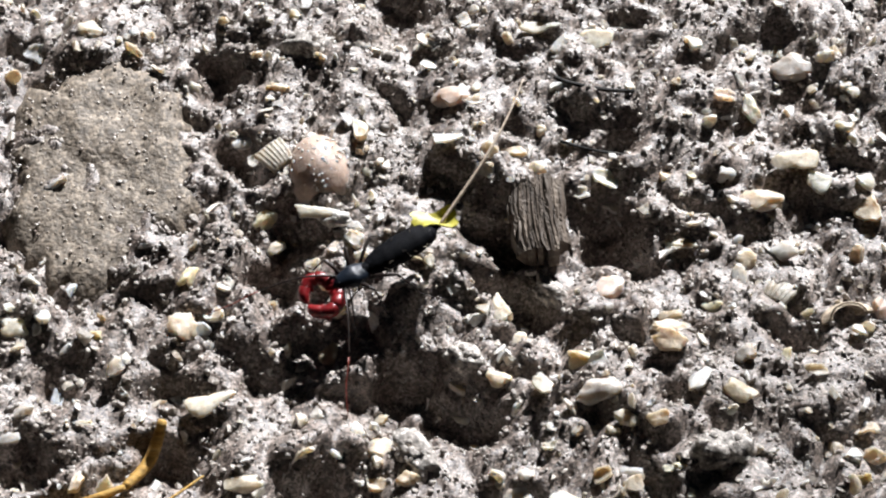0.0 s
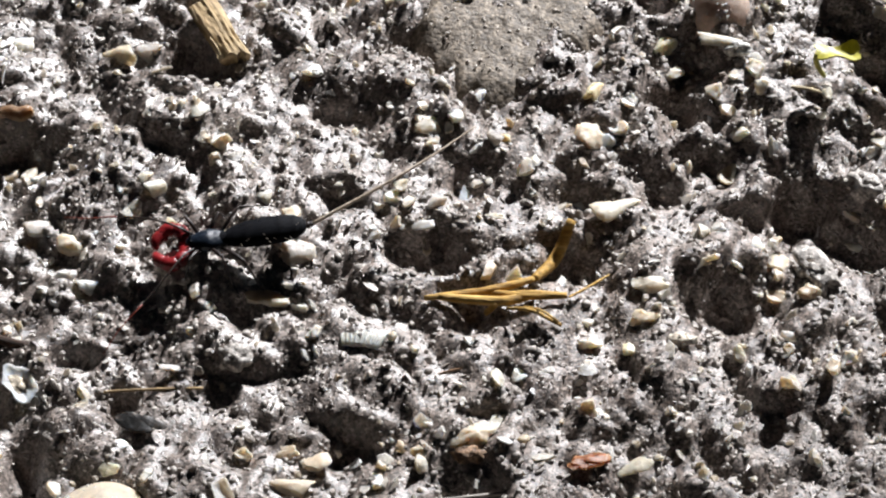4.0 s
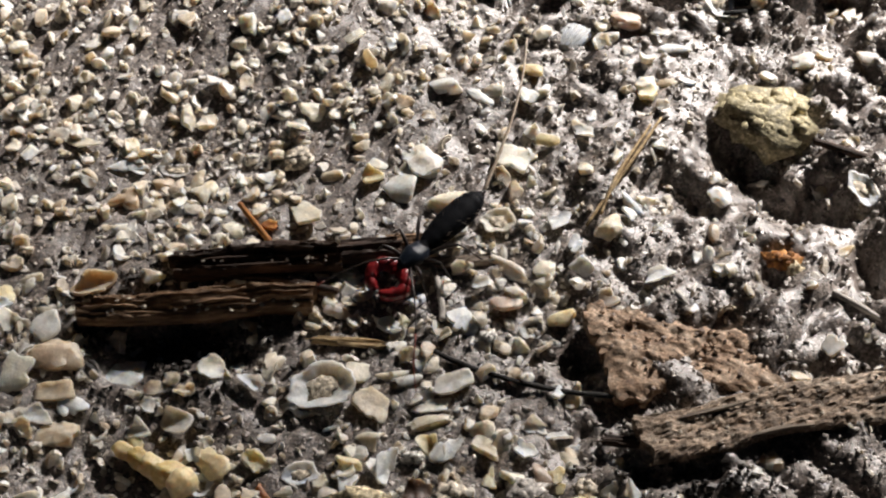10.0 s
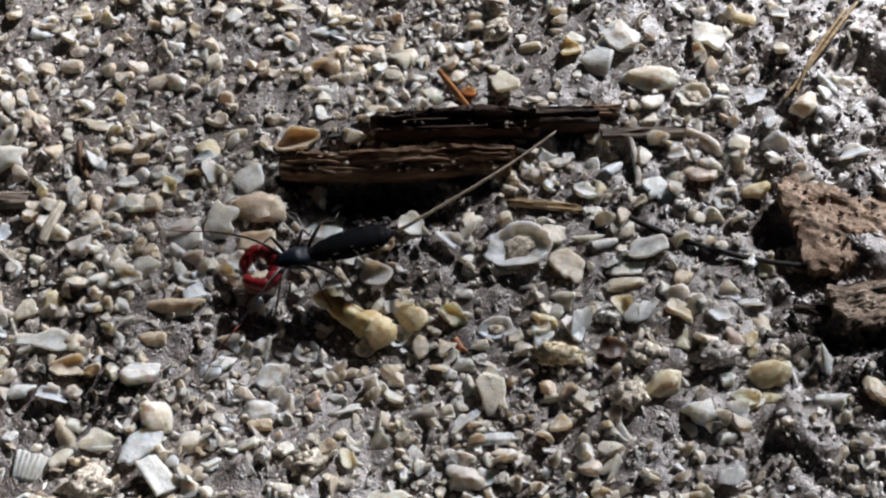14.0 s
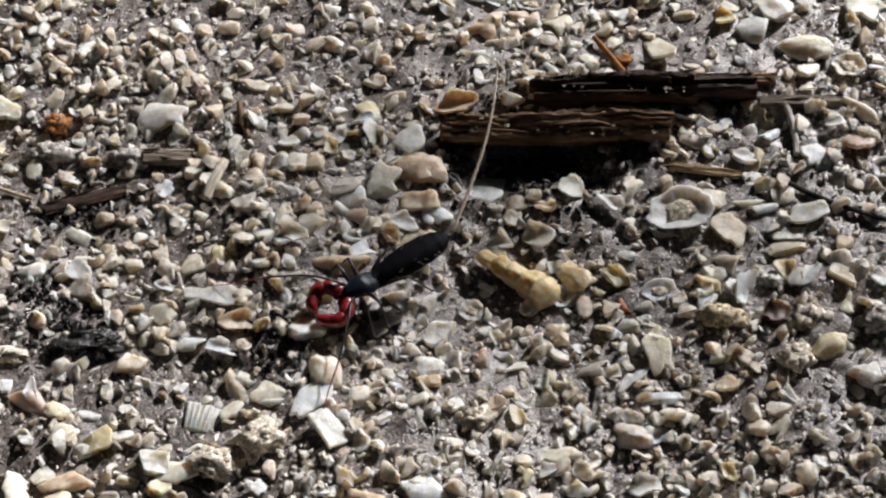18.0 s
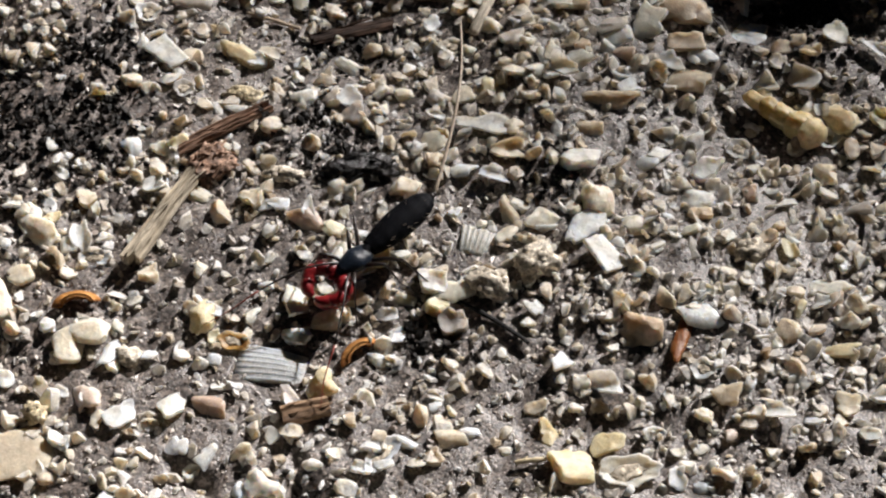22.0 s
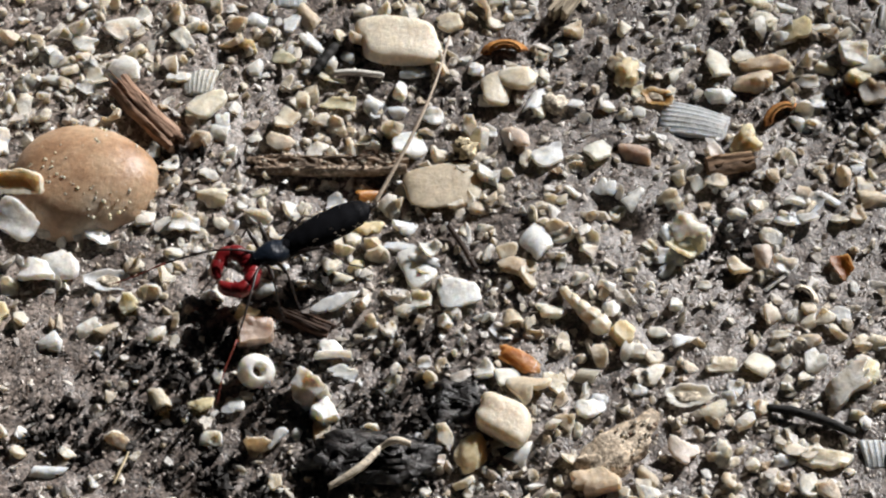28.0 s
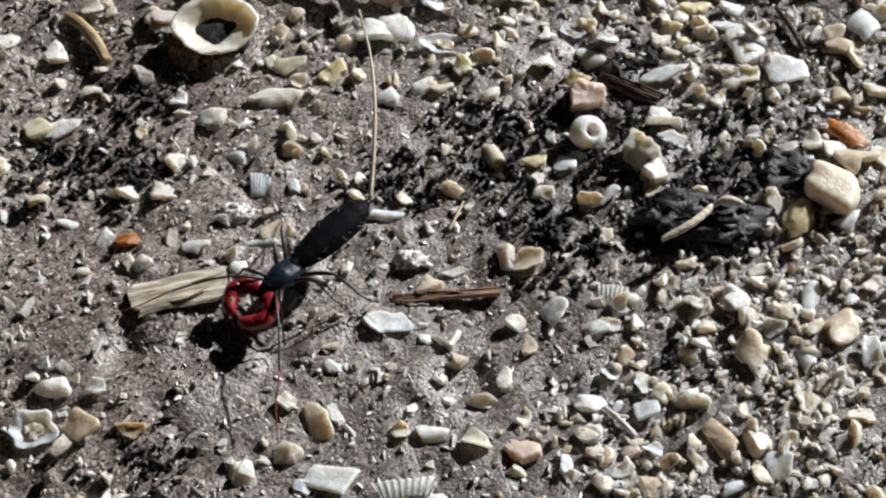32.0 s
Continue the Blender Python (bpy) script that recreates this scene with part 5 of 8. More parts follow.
def round_shell(tone, x, y, turn, length, width, tall):
    """A large smooth domed shell with faint growth rings, sunk into the sand."""
    rng = fresh()
    ball, faces = finer(BALL2, BALL2_F)
    bm = lump_mesh(rng, (length / 2, width / 2, tall / 2), 0.03, 0.97, 1.0, ball, faces)
    for v in bm.verts:
        v.co *= 1 + 0.006 * math.sin(v.co.z * 9)
    ob = mesh_object("round_shell", bm, M_DOME if tone == "am" else SHELL[tone])
    for k in range(130 if tone == "am" else 80):
        a, r, s = rng.uniform(0, 6.28), math.sqrt(rng.uniform(0.02, 0.9)), rng.uniform(0.035, 0.12)
        bm = lump_mesh(rng, (s, s, s * 0.7), 0.2, 0.8, 1.5, ICO, ICO_F)
        speck = part("sand_speck", bm, SHELL["ye" if tone == "am" else "wh"], ob)
        speck.location = (math.cos(a) * r * length / 2 * MM, math.sin(a) * r * width / 2 * MM, math.sqrt(1 - r * r) * tall / 2 * MM)
    tagged(ob, f"large smooth {word(tone)} domed shell speckled with sand", "shell")
    return rest(ob, x, y, turn, length * 0.9, width * 0.9, -0.06 * tall)


def shell_bead(tone, x, y, turn, length, width, tall):
    """A rounded shell ring with a dark round hole."""
    rng = fresh()
    bm = bmesh.new()
    rings = []
    for r, z in ((0.55, -0.85), (0.9, -0.5), (1.0, 0.0), (0.93, 0.42), (0.72, 0.74), (0.45, 0.88), (0.38, 0.84), (0.34, 0.6), (0.33, -0.1), (0.3, -0.75)):
        rings.append([bm.verts.new((math.cos(a) * r * length / 2, math.sin(a) * r * width / 2, z * tall / 2)) for a in (2 * math.pi * k / 28 for k in range(28))])
    for p, q in zip(rings, rings[1:]):
        for k in range(28):
            bm.faces.new((p[k], p[(k + 1) % 28], q[(k + 1) % 28], q[k]))
    bm.faces.new(rings[0][::-1])
    bm.faces.new(rings[-1])
    ob = mesh_object("shell_bead", bm, SHELL[tone])
    tagged(ob, f"round {word(tone)} shell bead with a dark hole", "shell bead")
    return rest(ob, x, y, turn, length, width, tall * 0.3, (22, 24))


def grass(tone, strands, radius, lift=0.45):
    """Dry grass: bent strands, each running over the soil through three places of the plan."""
    ox, oy = strands[0][1]
    base = height(ox, oy)
    tuft = new("dry_grass")
    tuft.location = (ox * MM, oy * MM, base * MM)
    for strand, r in zip(strands, radius):
        pts = bend([(px - ox, py - oy, height(px, py) - base + lift + (0.25 if k == 1 else 0)) for k, (px, py) in enumerate(strand)], 7)
        bm = bmesh.new()
        tube(bm, pts, [r * (0.55 + 0.6 * math.sin(0.3 + 2.5 * k / len(pts))) for k in range(len(pts))], 7)
        part("strand", bm, WOOD[tone], tuft)
        for px, py in strand:
            FOOTPRINTS.append((px, py, 0, 0.5, 0.5))
    return tagged(tuft, f"{word(tone)} dry grass strands lying on the soil", "dry grass")


# ---- the pieces, in the order in which the scorpion passes them ----
splinter("dk", -73.7, -29.2, 17, 9.6, 1.6, 1.45)
splinter("dk", -67.83, -26.94, 19, 3.67, 1.5, 1.5)
splinter("gw", -63.58, -26.31, 19, 5.25, 0.78, 0.47)
splinter("br", -75.9, -32.6, 18, 13.6, 1.7, 1.42)
splinter("gw", -41.0, -30.0, 27.2, 23.3, 3.1, 1.0)
splinter("gw", -46.82, -31.47, 27, 11.28, 0.42, 0.29)
splinter("dk", -50.69, -34.86, 8, 5.32, 0.69, 0.48)
slab("gs", -19.40, 14.34, -88, 16.59, 12.20, 0.61)
round_shell("pk", -7.00, 13.9, -84, 4.6, 3.6, 3.2)
fan_shell("ta", -9.51, 14.68, 41, 1.96, 1.61, 0.48)
worn_grain("ta", -9.64, 19.65, -7, 1.46, 0.86, 0.41)
worn_grain("gy", -16.53, 15.08, 1, 1.28, 1.07, 0.51)
worn_grain("gy", -21.49, 12.48, 26, 1.75, 0.83, 0.40)
worn_grain("pw", -20.72, 23.31, -14, 1.52, 0.94, 0.45)
worn_grain("gy", -23.90, 22.29, -30, 1.45, 1.21, 0.58)
worn_grain("pw", -22.65, 3.04, 5, 1.73, 1.22, 0.58)
worn_grain("ye", -18.62, 2.95, -16, 1.13, 0.84, 0.40)
worn_grain("ta", -13.93, 3.36, 8, 1.38, 1.48, 0.69)
chip("pw", -12.32, -1.05, 33, 3.48, 1.77, 0.32)
splinter("dg", 5.40, 11.15, -85, 5.42, 3.2, 1.8)
chip("cr", 9.15, 14.21, -11, 1.75, 1.22, 0.22)
worn_grain("gy", 9.57, 13.05, -46, 1.12, 0.93, 0.45)
worn_grain("ta", 3.77, 15.67, -5, 1.91, 0.95, 0.46)
chip("cr", -0.11, 15.51, -6, 2.19, 0.99, 0.18)
worn_grain("pk", 0.35, 18.89, -5, 1.93, 1.38, 0.66)
chip("gy", 1.57, 18.26, 9, 1.47, 0.72, 0.13)
chip("pw", 5.46, 24.31, 17, 2.67, 1.05, 0.19)
chip("cr", 8.94, 23.95, 6, 2.67, 1.43, 0.26)
chip("gy", 6.66, 23.26, 52, 1.82, 1.17, 0.21)
worn_grain("gy", 1.19, 24.07, 1, 1.50, 0.71, 0.34)
worn_grain("pk", 16.06, 19.26, 6, 1.50, 0.86, 0.41)
chip("ta", 19.87, 14.97, 1, 2.99, 1.41, 0.25)
chip("cr", 21.06, 13.88, -12, 1.67, 1.41, 0.25)
worn_grain("ta", 17.64, 12.74, -8, 2.32, 1.32, 0.63)
worn_grain("ta", 23.88, 12.48, 1, 1.84, 1.74, 0.83)
chunk("gy", 20.23, 21.95, 5, 2.96, 1.81, 1.00)
fan_shell("pw", 19.21, 23.56, -17, 1.97, 1.42, 0.43)
worn_grain("cr", 14.43, 23.37, 1, 1.10, 1.27, 0.53)
chunk("pw", 3.20, 5.48, -74, 2.54, 1.18, 0.65)
sand_clump("gy", 1.20, 2.03, 22, 1.66, 1.73, 1.30)
worn_grain("ta", 3.17, 1.05, -29, 1.54, 1.18, 0.57)
chip("cr", 5.39, 0.46, 44, 1.17, 1.62, 0.23)
fan_shell("ta", 18.23, 7.29, -31, 2.64, 1.39, 0.42)
chip("gy", 13.72, 0.72, 48, 2.04, 1.10, 0.20)
worn_grain("pw", 15.87, -0.02, -23, 1.91, 1.33, 0.64)
worn_grain("ye", 14.72, 5.95, 17, 1.23, 0.94, 0.45)
worn_grain("ta", 12.32, 3.17, -9, 2.22, 1.34, 0.64)
worn_grain("pw", 12.42, 5.48, 8, 1.52, 0.94, 0.45)
husk("ta", 22.16, 5.32, 19, 3.31, 1.74, 1.05)
worn_grain("gy", 16.42, 2.56, -5, 1.48, 1.07, 0.51)
chip("ta", 20.17, 1.61, 7, 1.83, 0.77, 0.14)
chunk("gy", 8.27, 0.09, 15, 2.70, 1.36, 0.75)
worn_grain("pw", 9.92, -1.36, -6, 1.31, 0.90, 0.43)
worn_grain("ta", 11.45, -2.02, 8, 1.32, 1.01, 0.49)
worn_grain("ye", 12.54, -4.28, 21, 0.90, 0.61, 0.29)
worn_grain("ye", 22.11, -4.77, 8, 1.32, 0.79, 0.38)
worn_grain("pw", -9.90, -5.87, 10, 2.01, 0.86, 0.41)
worn_grain("ta", -3.27, -5.05, -23, 1.48, 0.98, 0.47)
sand_clump("gy", 14.72, -3.38, 1, 2.96, 1.98, 1.49)
sand_clump("gy", 5.98, 6.85, -41, 1.96, 1.48, 1.11)
sand_clump("gy", -8.10, 22.80, -14, 2.93, 1.66, 1.24)
chip("cr", -6.72, 10.73, -6, 3.17, 0.95, 0.17)
worn_grain("gy", 7.78, 13.22, 10, 1.26, 0.86, 0.41)
chip("gy", 19.00, 9.67, -10, 1.85, 1.35, 0.24)
worn_grain("pw", 16.79, 9.23, 10, 1.23, 1.11, 0.53)
worn_grain("pw", 13.63, 10.16, 7, 1.72, 0.70, 0.34)
sand_clump("gy", -1.09, -3.75, -47, 2.96, 1.60, 1.20)
chip("gy", -21.80, -2.02, -147, 1.27, 0.74, 0.13)
dry_leaf("ye", -0.5, 9.4, 8, 2.4, 1.3, 0.41)
twig("ye", -1.90, 8.27, -7, 1.74, 0.21, 0.21)
pebble("ta", -49.3, -1.2, 20, 4.6, 2.7, 2.2)
worn_grain("wh", -48.92, 2.13, 8, 2.67, 1.46, 0.70)
worn_grain("br", -45.70, 1.69, 4, 2.32, 1.44, 0.69)
chip("pw", -40.70, 6.35, -3, 2.29, 1.47, 0.27)
worn_grain("gy", -39.09, 7.03, 3, 1.60, 1.31, 0.63)
splinter("st", -35.28, 8.28, -53, 4.89, 1.77, 1.06)
worn_grain("cr", -24.14, -1.83, -2, 1.20, 1.15, 0.55)
worn_grain("gy", -28.75, -6.27, 13, 1.64, 1.25, 0.60)
worn_grain("pw", -29.99, -9.06, -13, 2.03, 0.85, 0.41)
fan_shell("cr", -24.76, -10.90, -5, 2.78, 1.10, 0.33)
worn_grain("ye", -10.94, -9.82, -5, 1.14, 0.93, 0.45)
worn_grain("gy", -13.21, -8.32, 7, 0.90, 0.67, 0.32)
chip("pw", -17.47, -13.09, -69, 1.50, 0.76, 0.14)
worn_grain("cr", -16.34, -12.30, 7, 1.03, 0.90, 0.43)
chip("gy", -12.99, -11.35, 33, 1.12, 1.19, 0.21)
twig("st", -34.99, -15.00, 9, 5.09, 0.16, 0.16)
twig("br", -19.61, -12.36, 22, 3.99, 0.12, 0.12)
sand_clump("gy", -31.07, -12.92, -10, 1.68, 1.36, 1.02)
worn_grain("ta", -27.67, -17.68, 14, 1.35, 1.04, 0.50)
worn_grain("ta", -26.21, -18.10, 11, 1.41, 0.93, 0.45)
chunk("ta", -18.36, -16.21, 35, 2.93, 1.43, 0.79)
worn_grain("or", -12.51, -17.13, 20, 2.04, 0.85, 0.41)
chip("pw", -10.31, -16.88, 32, 2.24, 1.12, 0.20)
chip("bk", -35.18, -17.18, -16, 2.98, 1.31, 0.24)
cup_shell("wh", -42.02, -15.18, 52, 1.56, 2.28, 0.76)
sand_clump("yg", -48.26, -11.38, -2, 5.84, 4.3, 2.3)
fan_shell("wh", -60.64, -8.25, -17, 2.88, 1.98, 0.59)
worn_grain("cr", -69.81, -7.11, 74, 1.59, 1.11, 0.53)
worn_grain("wh", -71.36, -9.30, 2, 1.29, 1.39, 0.65)
chip("wh", -66.72, -14.42, 16, 2.05, 1.41, 0.25)
chip("wh", -64.34, -14.51, -8, 2.39, 0.75, 0.13)
worn_grain("ye", -62.25, -11.75, -6, 1.97, 1.04, 0.50)
worn_grain("ye", -55.13, -11.66, -17, 1.12, 1.46, 0.62)
worn_grain("ta", -63.11, -0.94, 20, 1.30, 1.32, 0.63)
husk("or", -60.86, -1.77, -51, 3.51, 1.17, 0.70)
cup_shell("wh", -52.27, -3.27, 24, 1.77, 2.31, 0.75)
chip("wh", -55.45, -6.90, -1, 2.00, 0.91, 0.16)
worn_grain("wh", -58.19, -8.01, 2, 1.28, 1.07, 0.51)
chip("gy", -43.08, -5.35, 18, 1.63, 1.63, 0.29)
chunk("pw", -41.03, -6.35, 16, 1.43, 1.40, 0.77)
sand_clump("gy", -34.48, -7.64, 19, 2.82, 2.35, 1.76)
chip("cr", -37.65, -2.01, 23, 1.01, 0.92, 0.17)
round_shell("cr", -36.57, -23.33, 13, 5.79, 5.21, 4.17)
worn_grain("ye", -36.39, -20.04, -6, 1.19, 0.81, 0.39)
twig("gy", -41.17, -23.56, -22, 3.20, 0.38, 0.38)
chip("gy", -30.59, -21.02, -51, 1.89, 1.08, 0.19)
chip("ta", -27.20, -19.81, 2, 2.41, 1.11, 0.20)
worn_grain("pw", -27.06, -22.11, -9, 1.45, 1.01, 0.48)
chunk("ta", -25.12, -25.78, 5, 3.48, 1.83, 1.01)
worn_grain("pw", -28.65, -25.46, 28, 1.02, 0.99, 0.48)
worn_grain("ta", -27.85, -26.75, 16, 1.91, 0.99, 0.48)
worn_grain("ye", -23.65, -22.67, 31, 0.89, 1.13, 0.48)
worn_grain("gy", -22.27, -23.54, 23, 0.73, 0.75, 0.36)
bark_plate("bb", ((-55.75, -27.42), (-52.72, -32.7), (-43.94, -29.47), (-47.41, -26.9)), 0.85)
twig("bk", -58.42, -32.22, -5, 10.99, 0.31, 0.31)
sand_clump("or", -45.62, -21.40, 3, 1.94, 1.12, 0.84)
husk("ta", -47.99, -26.05, 37, 1.17, 1.52, 0.82)
worn_grain("pk", -59.74, -28.18, 14, 1.99, 1.43, 0.68)
chip("wh", -61.84, -29.85, 41, 1.46, 2.38, 0.28)
worn_grain("wh", -65.58, -31.18, 13, 1.42, 1.08, 0.52)
sand_clump("wh", -60.28, -30.49, 13, 1.06, 0.71, 0.53)
cup_shell("wh", -58.07, -29.34, -49, 1.29, 1.40, 0.56)
worn_grain("ye", -56.79, -28.43, 8, 1.80, 1.22, 0.59)
worn_grain("cr", -73.56, -17.67, 14, 1.94, 1.30, 0.62)
worn_grain("ta", -82.24, -26.14, 27, 2.42, 1.62, 0.78)
twig("dk", -72.06, -30.01, 6, 6.45, 0.42, 0.42)
twig("gy", -63.68, -28.25, -65, 3.96, 0.39, 0.39)
splinter("st", -67.48, -32.56, 9, 4.23, 0.59, 0.35)
chip("wh", -69.84, -27.45, 28, 2.26, 1.42, 0.26)
worn_grain("cr", -68.62, -28.37, -8, 1.34, 1.04, 0.50)
twig("or", -74.55, -26.22, -41, 3.66, 0.37, 0.37)
worn_grain("or", -73.82, -26.07, 16, 0.97, 1.11, 0.46)
worn_grain("cr", -75.71, -26.81, 16, 1.29, 1.47, 0.62)
chip("wh", -83.13, -23.88, 21, 2.78, 0.95, 0.17)
worn_grain("cr", -64.05, -22.37, 16, 2.68, 1.40, 0.67)
cup_shell("cr", -61.48, -22.91, 16, 1.93, 1.60, 0.64)
worn_grain("cr", -85.37, -32.63, 20, 1.89, 0.90, 0.43)
worn_grain("ta", -81.83, -32.58, 24, 2.80, 1.49, 0.72)
worn_grain("wh", -86.43, -35.06, 22, 1.55, 0.83, 0.40)
worn_grain("ta", -82.68, -37.39, 25, 2.58, 1.72, 0.83)
worn_grain("ta", -81.96, -39.26, 16, 2.52, 1.35, 0.65)
worn_grain("cr", -80.95, -41.79, 12, 2.56, 2.04, 0.98)
chip("wh", -87.46, -44.20, 6, 2.02, 1.54, 0.28)
worn_grain("ta", -84.87, -44.88, 16, 4.13, 1.19, 0.57)
worn_grain("ta", -84.78, -47.04, 11, 1.87, 1.31, 0.63)
cup_shell("wh", -68.02, -35.70, 19, 3.50, 2.62, 1.05)
spire_shell("sn", -75.42, -42.3, -16, 4.2, 1.75, 1.6)
worn_grain("ye", -72.50, -41.32, -24, 1.95, 1.31, 0.63)
worn_grain("ye", -70.26, -40.92, -16, 1.79, 1.19, 0.57)
cup_shell("wh", -72.90, -42.59, 34, 1.61, 1.38, 0.55)
cup_shell("wh", -67.89, -40.81, 22, 1.83, 1.33, 0.53)
worn_grain("or", -69.42, -42.39, -33, 1.20, 0.78, 0.38)
worn_grain("cr", -68.79, -43.42, 10, 1.46, 0.91, 0.43)
worn_grain("cr", -67.45, -43.76, 0, 1.15, 1.03, 0.49)
sand_clump("ye", -64.24, -41.67, 16, 2.44, 1.26, 0.94)
worn_grain("dk", -61.67, -40.85, 16, 1.78, 1.44, 0.69)
sand_clump("cr", -59.94, -40.45, 5, 1.68, 1.38, 1.04)
worn_grain("cr", -58.89, -37.36, -15, 2.22, 1.22, 0.59)
worn_grain("ye", -58.16, -39.06, 16, 0.89, 1.32, 0.43)
sand_clump("gy", -56.22, -39.60, 16, 2.37, 1.49, 1.12)
worn_grain("ye", -54.87, -38.14, 25, 1.17, 1.05, 0.50)
worn_grain("ye", -53.50, -39.85, 16, 2.21, 1.29, 0.62)
worn_grain("ye", -52.98, -41.13, 13, 1.15, 0.89, 0.43)
sand_clump("cr", -53.20, -38.42, 1, 1.23, 1.16, 0.87)
chunk("wh", -56.41, -43.17, 8, 2.27, 1.59, 0.88)
sand_clump("cr", -60.03, -43.37, 11, 1.84, 1.56, 1.17)
worn_grain("wh", -50.00, -40.55, 12, 2.01, 1.15, 0.55)
chip("wh", -50.77, -38.49, -67, 2.16, 0.89, 0.16)
cup_shell("cr", -45.36, -37.69, -3, 1.89, 2.21, 0.82)
worn_grain("ta", -44.64, -41.51, 11, 1.93, 0.75, 0.36)
chunk("wh", -84.61, -49.26, 21, 2.32, 1.51, 0.83)
worn_grain("cr", -88.68, -48.63, 8, 1.18, 1.17, 0.56)
chunk("wh", -78.32, -47.07, 21, 2.02, 1.62, 0.89)
worn_grain("wh", -78.07, -49.27, 16, 1.61, 1.01, 0.49)
worn_grain("wh", -80.89, -47.11, 29, 1.59, 0.92, 0.44)
chunk("cr", -82.89, -51.53, 45, 1.74, 2.01, 1.11)
worn_grain("cr", -80.65, -52.25, 10, 1.52, 1.11, 0.53)
chip("wh", -67.82, -46.61, 63, 2.45, 0.81, 0.15)
worn_grain("wh", -66.02, -47.28, 13, 1.88, 0.62, 0.30)
worn_grain("cr", -62.26, -35.35, 19, 2.28, 0.88, 0.42)
worn_grain("cr", -62.00, -36.33, 22, 1.96, 0.82, 0.39)
chip("cr", -64.84, -38.00, -2, 1.70, 1.28, 0.23)
chip("wh", -56.55, -35.40, 3, 1.51, 1.13, 0.20)
chip("gy", -54.59, -35.96, 12, 2.54, 0.70, 0.13)
chip("wh", -61.37, -33.66, 25, 2.47, 1.64, 0.30)
worn_grain("cr", -64.70, -33.92, 22, 1.99, 0.84, 0.40)
worn_grain("cr", -88.67, -39.20, 28, 1.79, 1.45, 0.70)
worn_grain("ta", -86.90, -38.08, 30, 0.73, 0.87, 0.38)
worn_grain("ta", -79.03, -27.71, -4, 0.54, 0.76, 0.28)
worn_grain("gy", -60.17, -25.61, -17, 2.75, 1.20, 0.58)
chip("wh", -56.30, -24.98, 9, 1.57, 1.42, 0.26)
chip("wh", -52.09, -24.25, 28, 1.94, 1.39, 0.25)
worn_grain("wh", -49.75, -17.93, 26, 1.11, 1.23, 0.56)
chip("wh", -97.43, -37.83, 3, 3.01, 2.71, 0.49)
worn_grain("cr", -106.04, -40.13, 2, 2.10, 1.53, 0.73)
sand_clump("or", -103.07, -40.15, 10, 1.38, 1.34, 1.01)
sand_clump("gy", -102.67, -42.00, 11, 2.97, 1.45, 1.09)
twig("cr", -92.94, -41.57, 89, 2.73, 0.62, 0.62)
chip("wh", -95.65, -42.55, -10, 1.20, 1.35, 0.23)
cup_shell("cr", -93.80, -43.87, 15, 1.38, 1.06, 0.42)
worn_grain("cr", -92.77, -43.93, -1, 1.08, 0.86, 0.41)
chip("wh", -89.97, -48.77, 10, 3.86, 1.47, 0.26)
chip("cr", -92.19, -50.93, 59, 1.30, 1.76, 0.25)
worn_grain("wh", -89.56, -36.91, 10, 1.33, 1.22, 0.58)
splinter("dk", -99.57, -44.49, 37, 4.94, 0.84, 0.50)
bark_lump("bk", -95.51, -53.84, 27, 3.6, 1.3, 0.9)
worn_grain("cr", -92.66, -54.01, 18, 1.92, 1.20, 0.57)
worn_grain("ye", -95.25, -57.88, 35, 1.11, 0.92, 0.44)
sand_clump("ye", -103.30, -50.99, 23, 2.07, 0.99, 0.75)
fan_shell("cr", -88.13, -55.90, 4, 2.04, 1.69, 0.51)
sand_clump("cr", -84.73, -56.34, 18, 2.31, 1.78, 1.33)
chunk("wh", -89.41, -59.13, 18, 1.58, 1.45, 0.80)
worn_grain("wh", -87.74, -58.34, 37, 0.96, 0.89, 0.43)
worn_grain("wh", -93.16, -59.58, 18, 0.86, 0.81, 0.39)
chunk("ta", -93.54, -61.65, 33, 3.08, 1.09, 0.60)
chunk("ta", -93.46, -62.96, 31, 2.17, 1.44, 0.79)
husk("or", -91.29, -64.34, 63, 2.48, 1.00, 0.60)
fan_shell("wh", -95.34, -66.35, 100, 2.3, 3.5, 0.55)
cup_shell("or", -97.67, -65.75, -4, 1.64, 0.98, 0.39)
twig("bk", -85.81, -60.26, -14, 4.62, 0.25, 0.25)
chunk("ta", -78.32, -58.26, 18, 2.46, 1.65, 0.91)
chip("or", -76.42, -58.32, 92, 2.94, 0.82, 0.15)
worn_grain("cr", -70.37, -52.26, 12, 2.83, 1.13, 0.54)
chip("wh", -83.91, -58.92, -15, 1.43, 0.99, 0.18)
chunk("gy", -66.90, -49.93, 23, 2.14, 1.59, 0.87)
chip("wh", -65.47, -52.57, 23, 2.13, 1.46, 0.26)
worn_grain("ye", -68.92, -55.51, 20, 2.11, 0.68, 0.32)
sand_clump("cr", -61.57, -52.87, -9, 1.85, 1.33, 1.00)
worn_grain("cr", -57.92, -49.75, 9, 1.03, 1.01, 0.48)
sand_clump("gy", -98.32, -41.15, 9, 2.48, 1.31, 0.98)
worn_grain("gy", -97.01, -50.31, 18, 2.11, 1.67, 0.80)
worn_grain("gy", -90.76, -42.81, 25, 1.50, 1.47, 0.70)
worn_grain("gy", -93.39, -47.63, 27, 1.17, 1.13, 0.54)
worn_grain("gy", -85.84, -39.89, 18, 1.71, 1.18, 0.57)
sand_clump("cr", -86.66, -58.35, 21, 2.17, 1.61, 1.21)
worn_grain("ye", -79.50, -66.52, 21, 2.39, 2.37, 1.14)
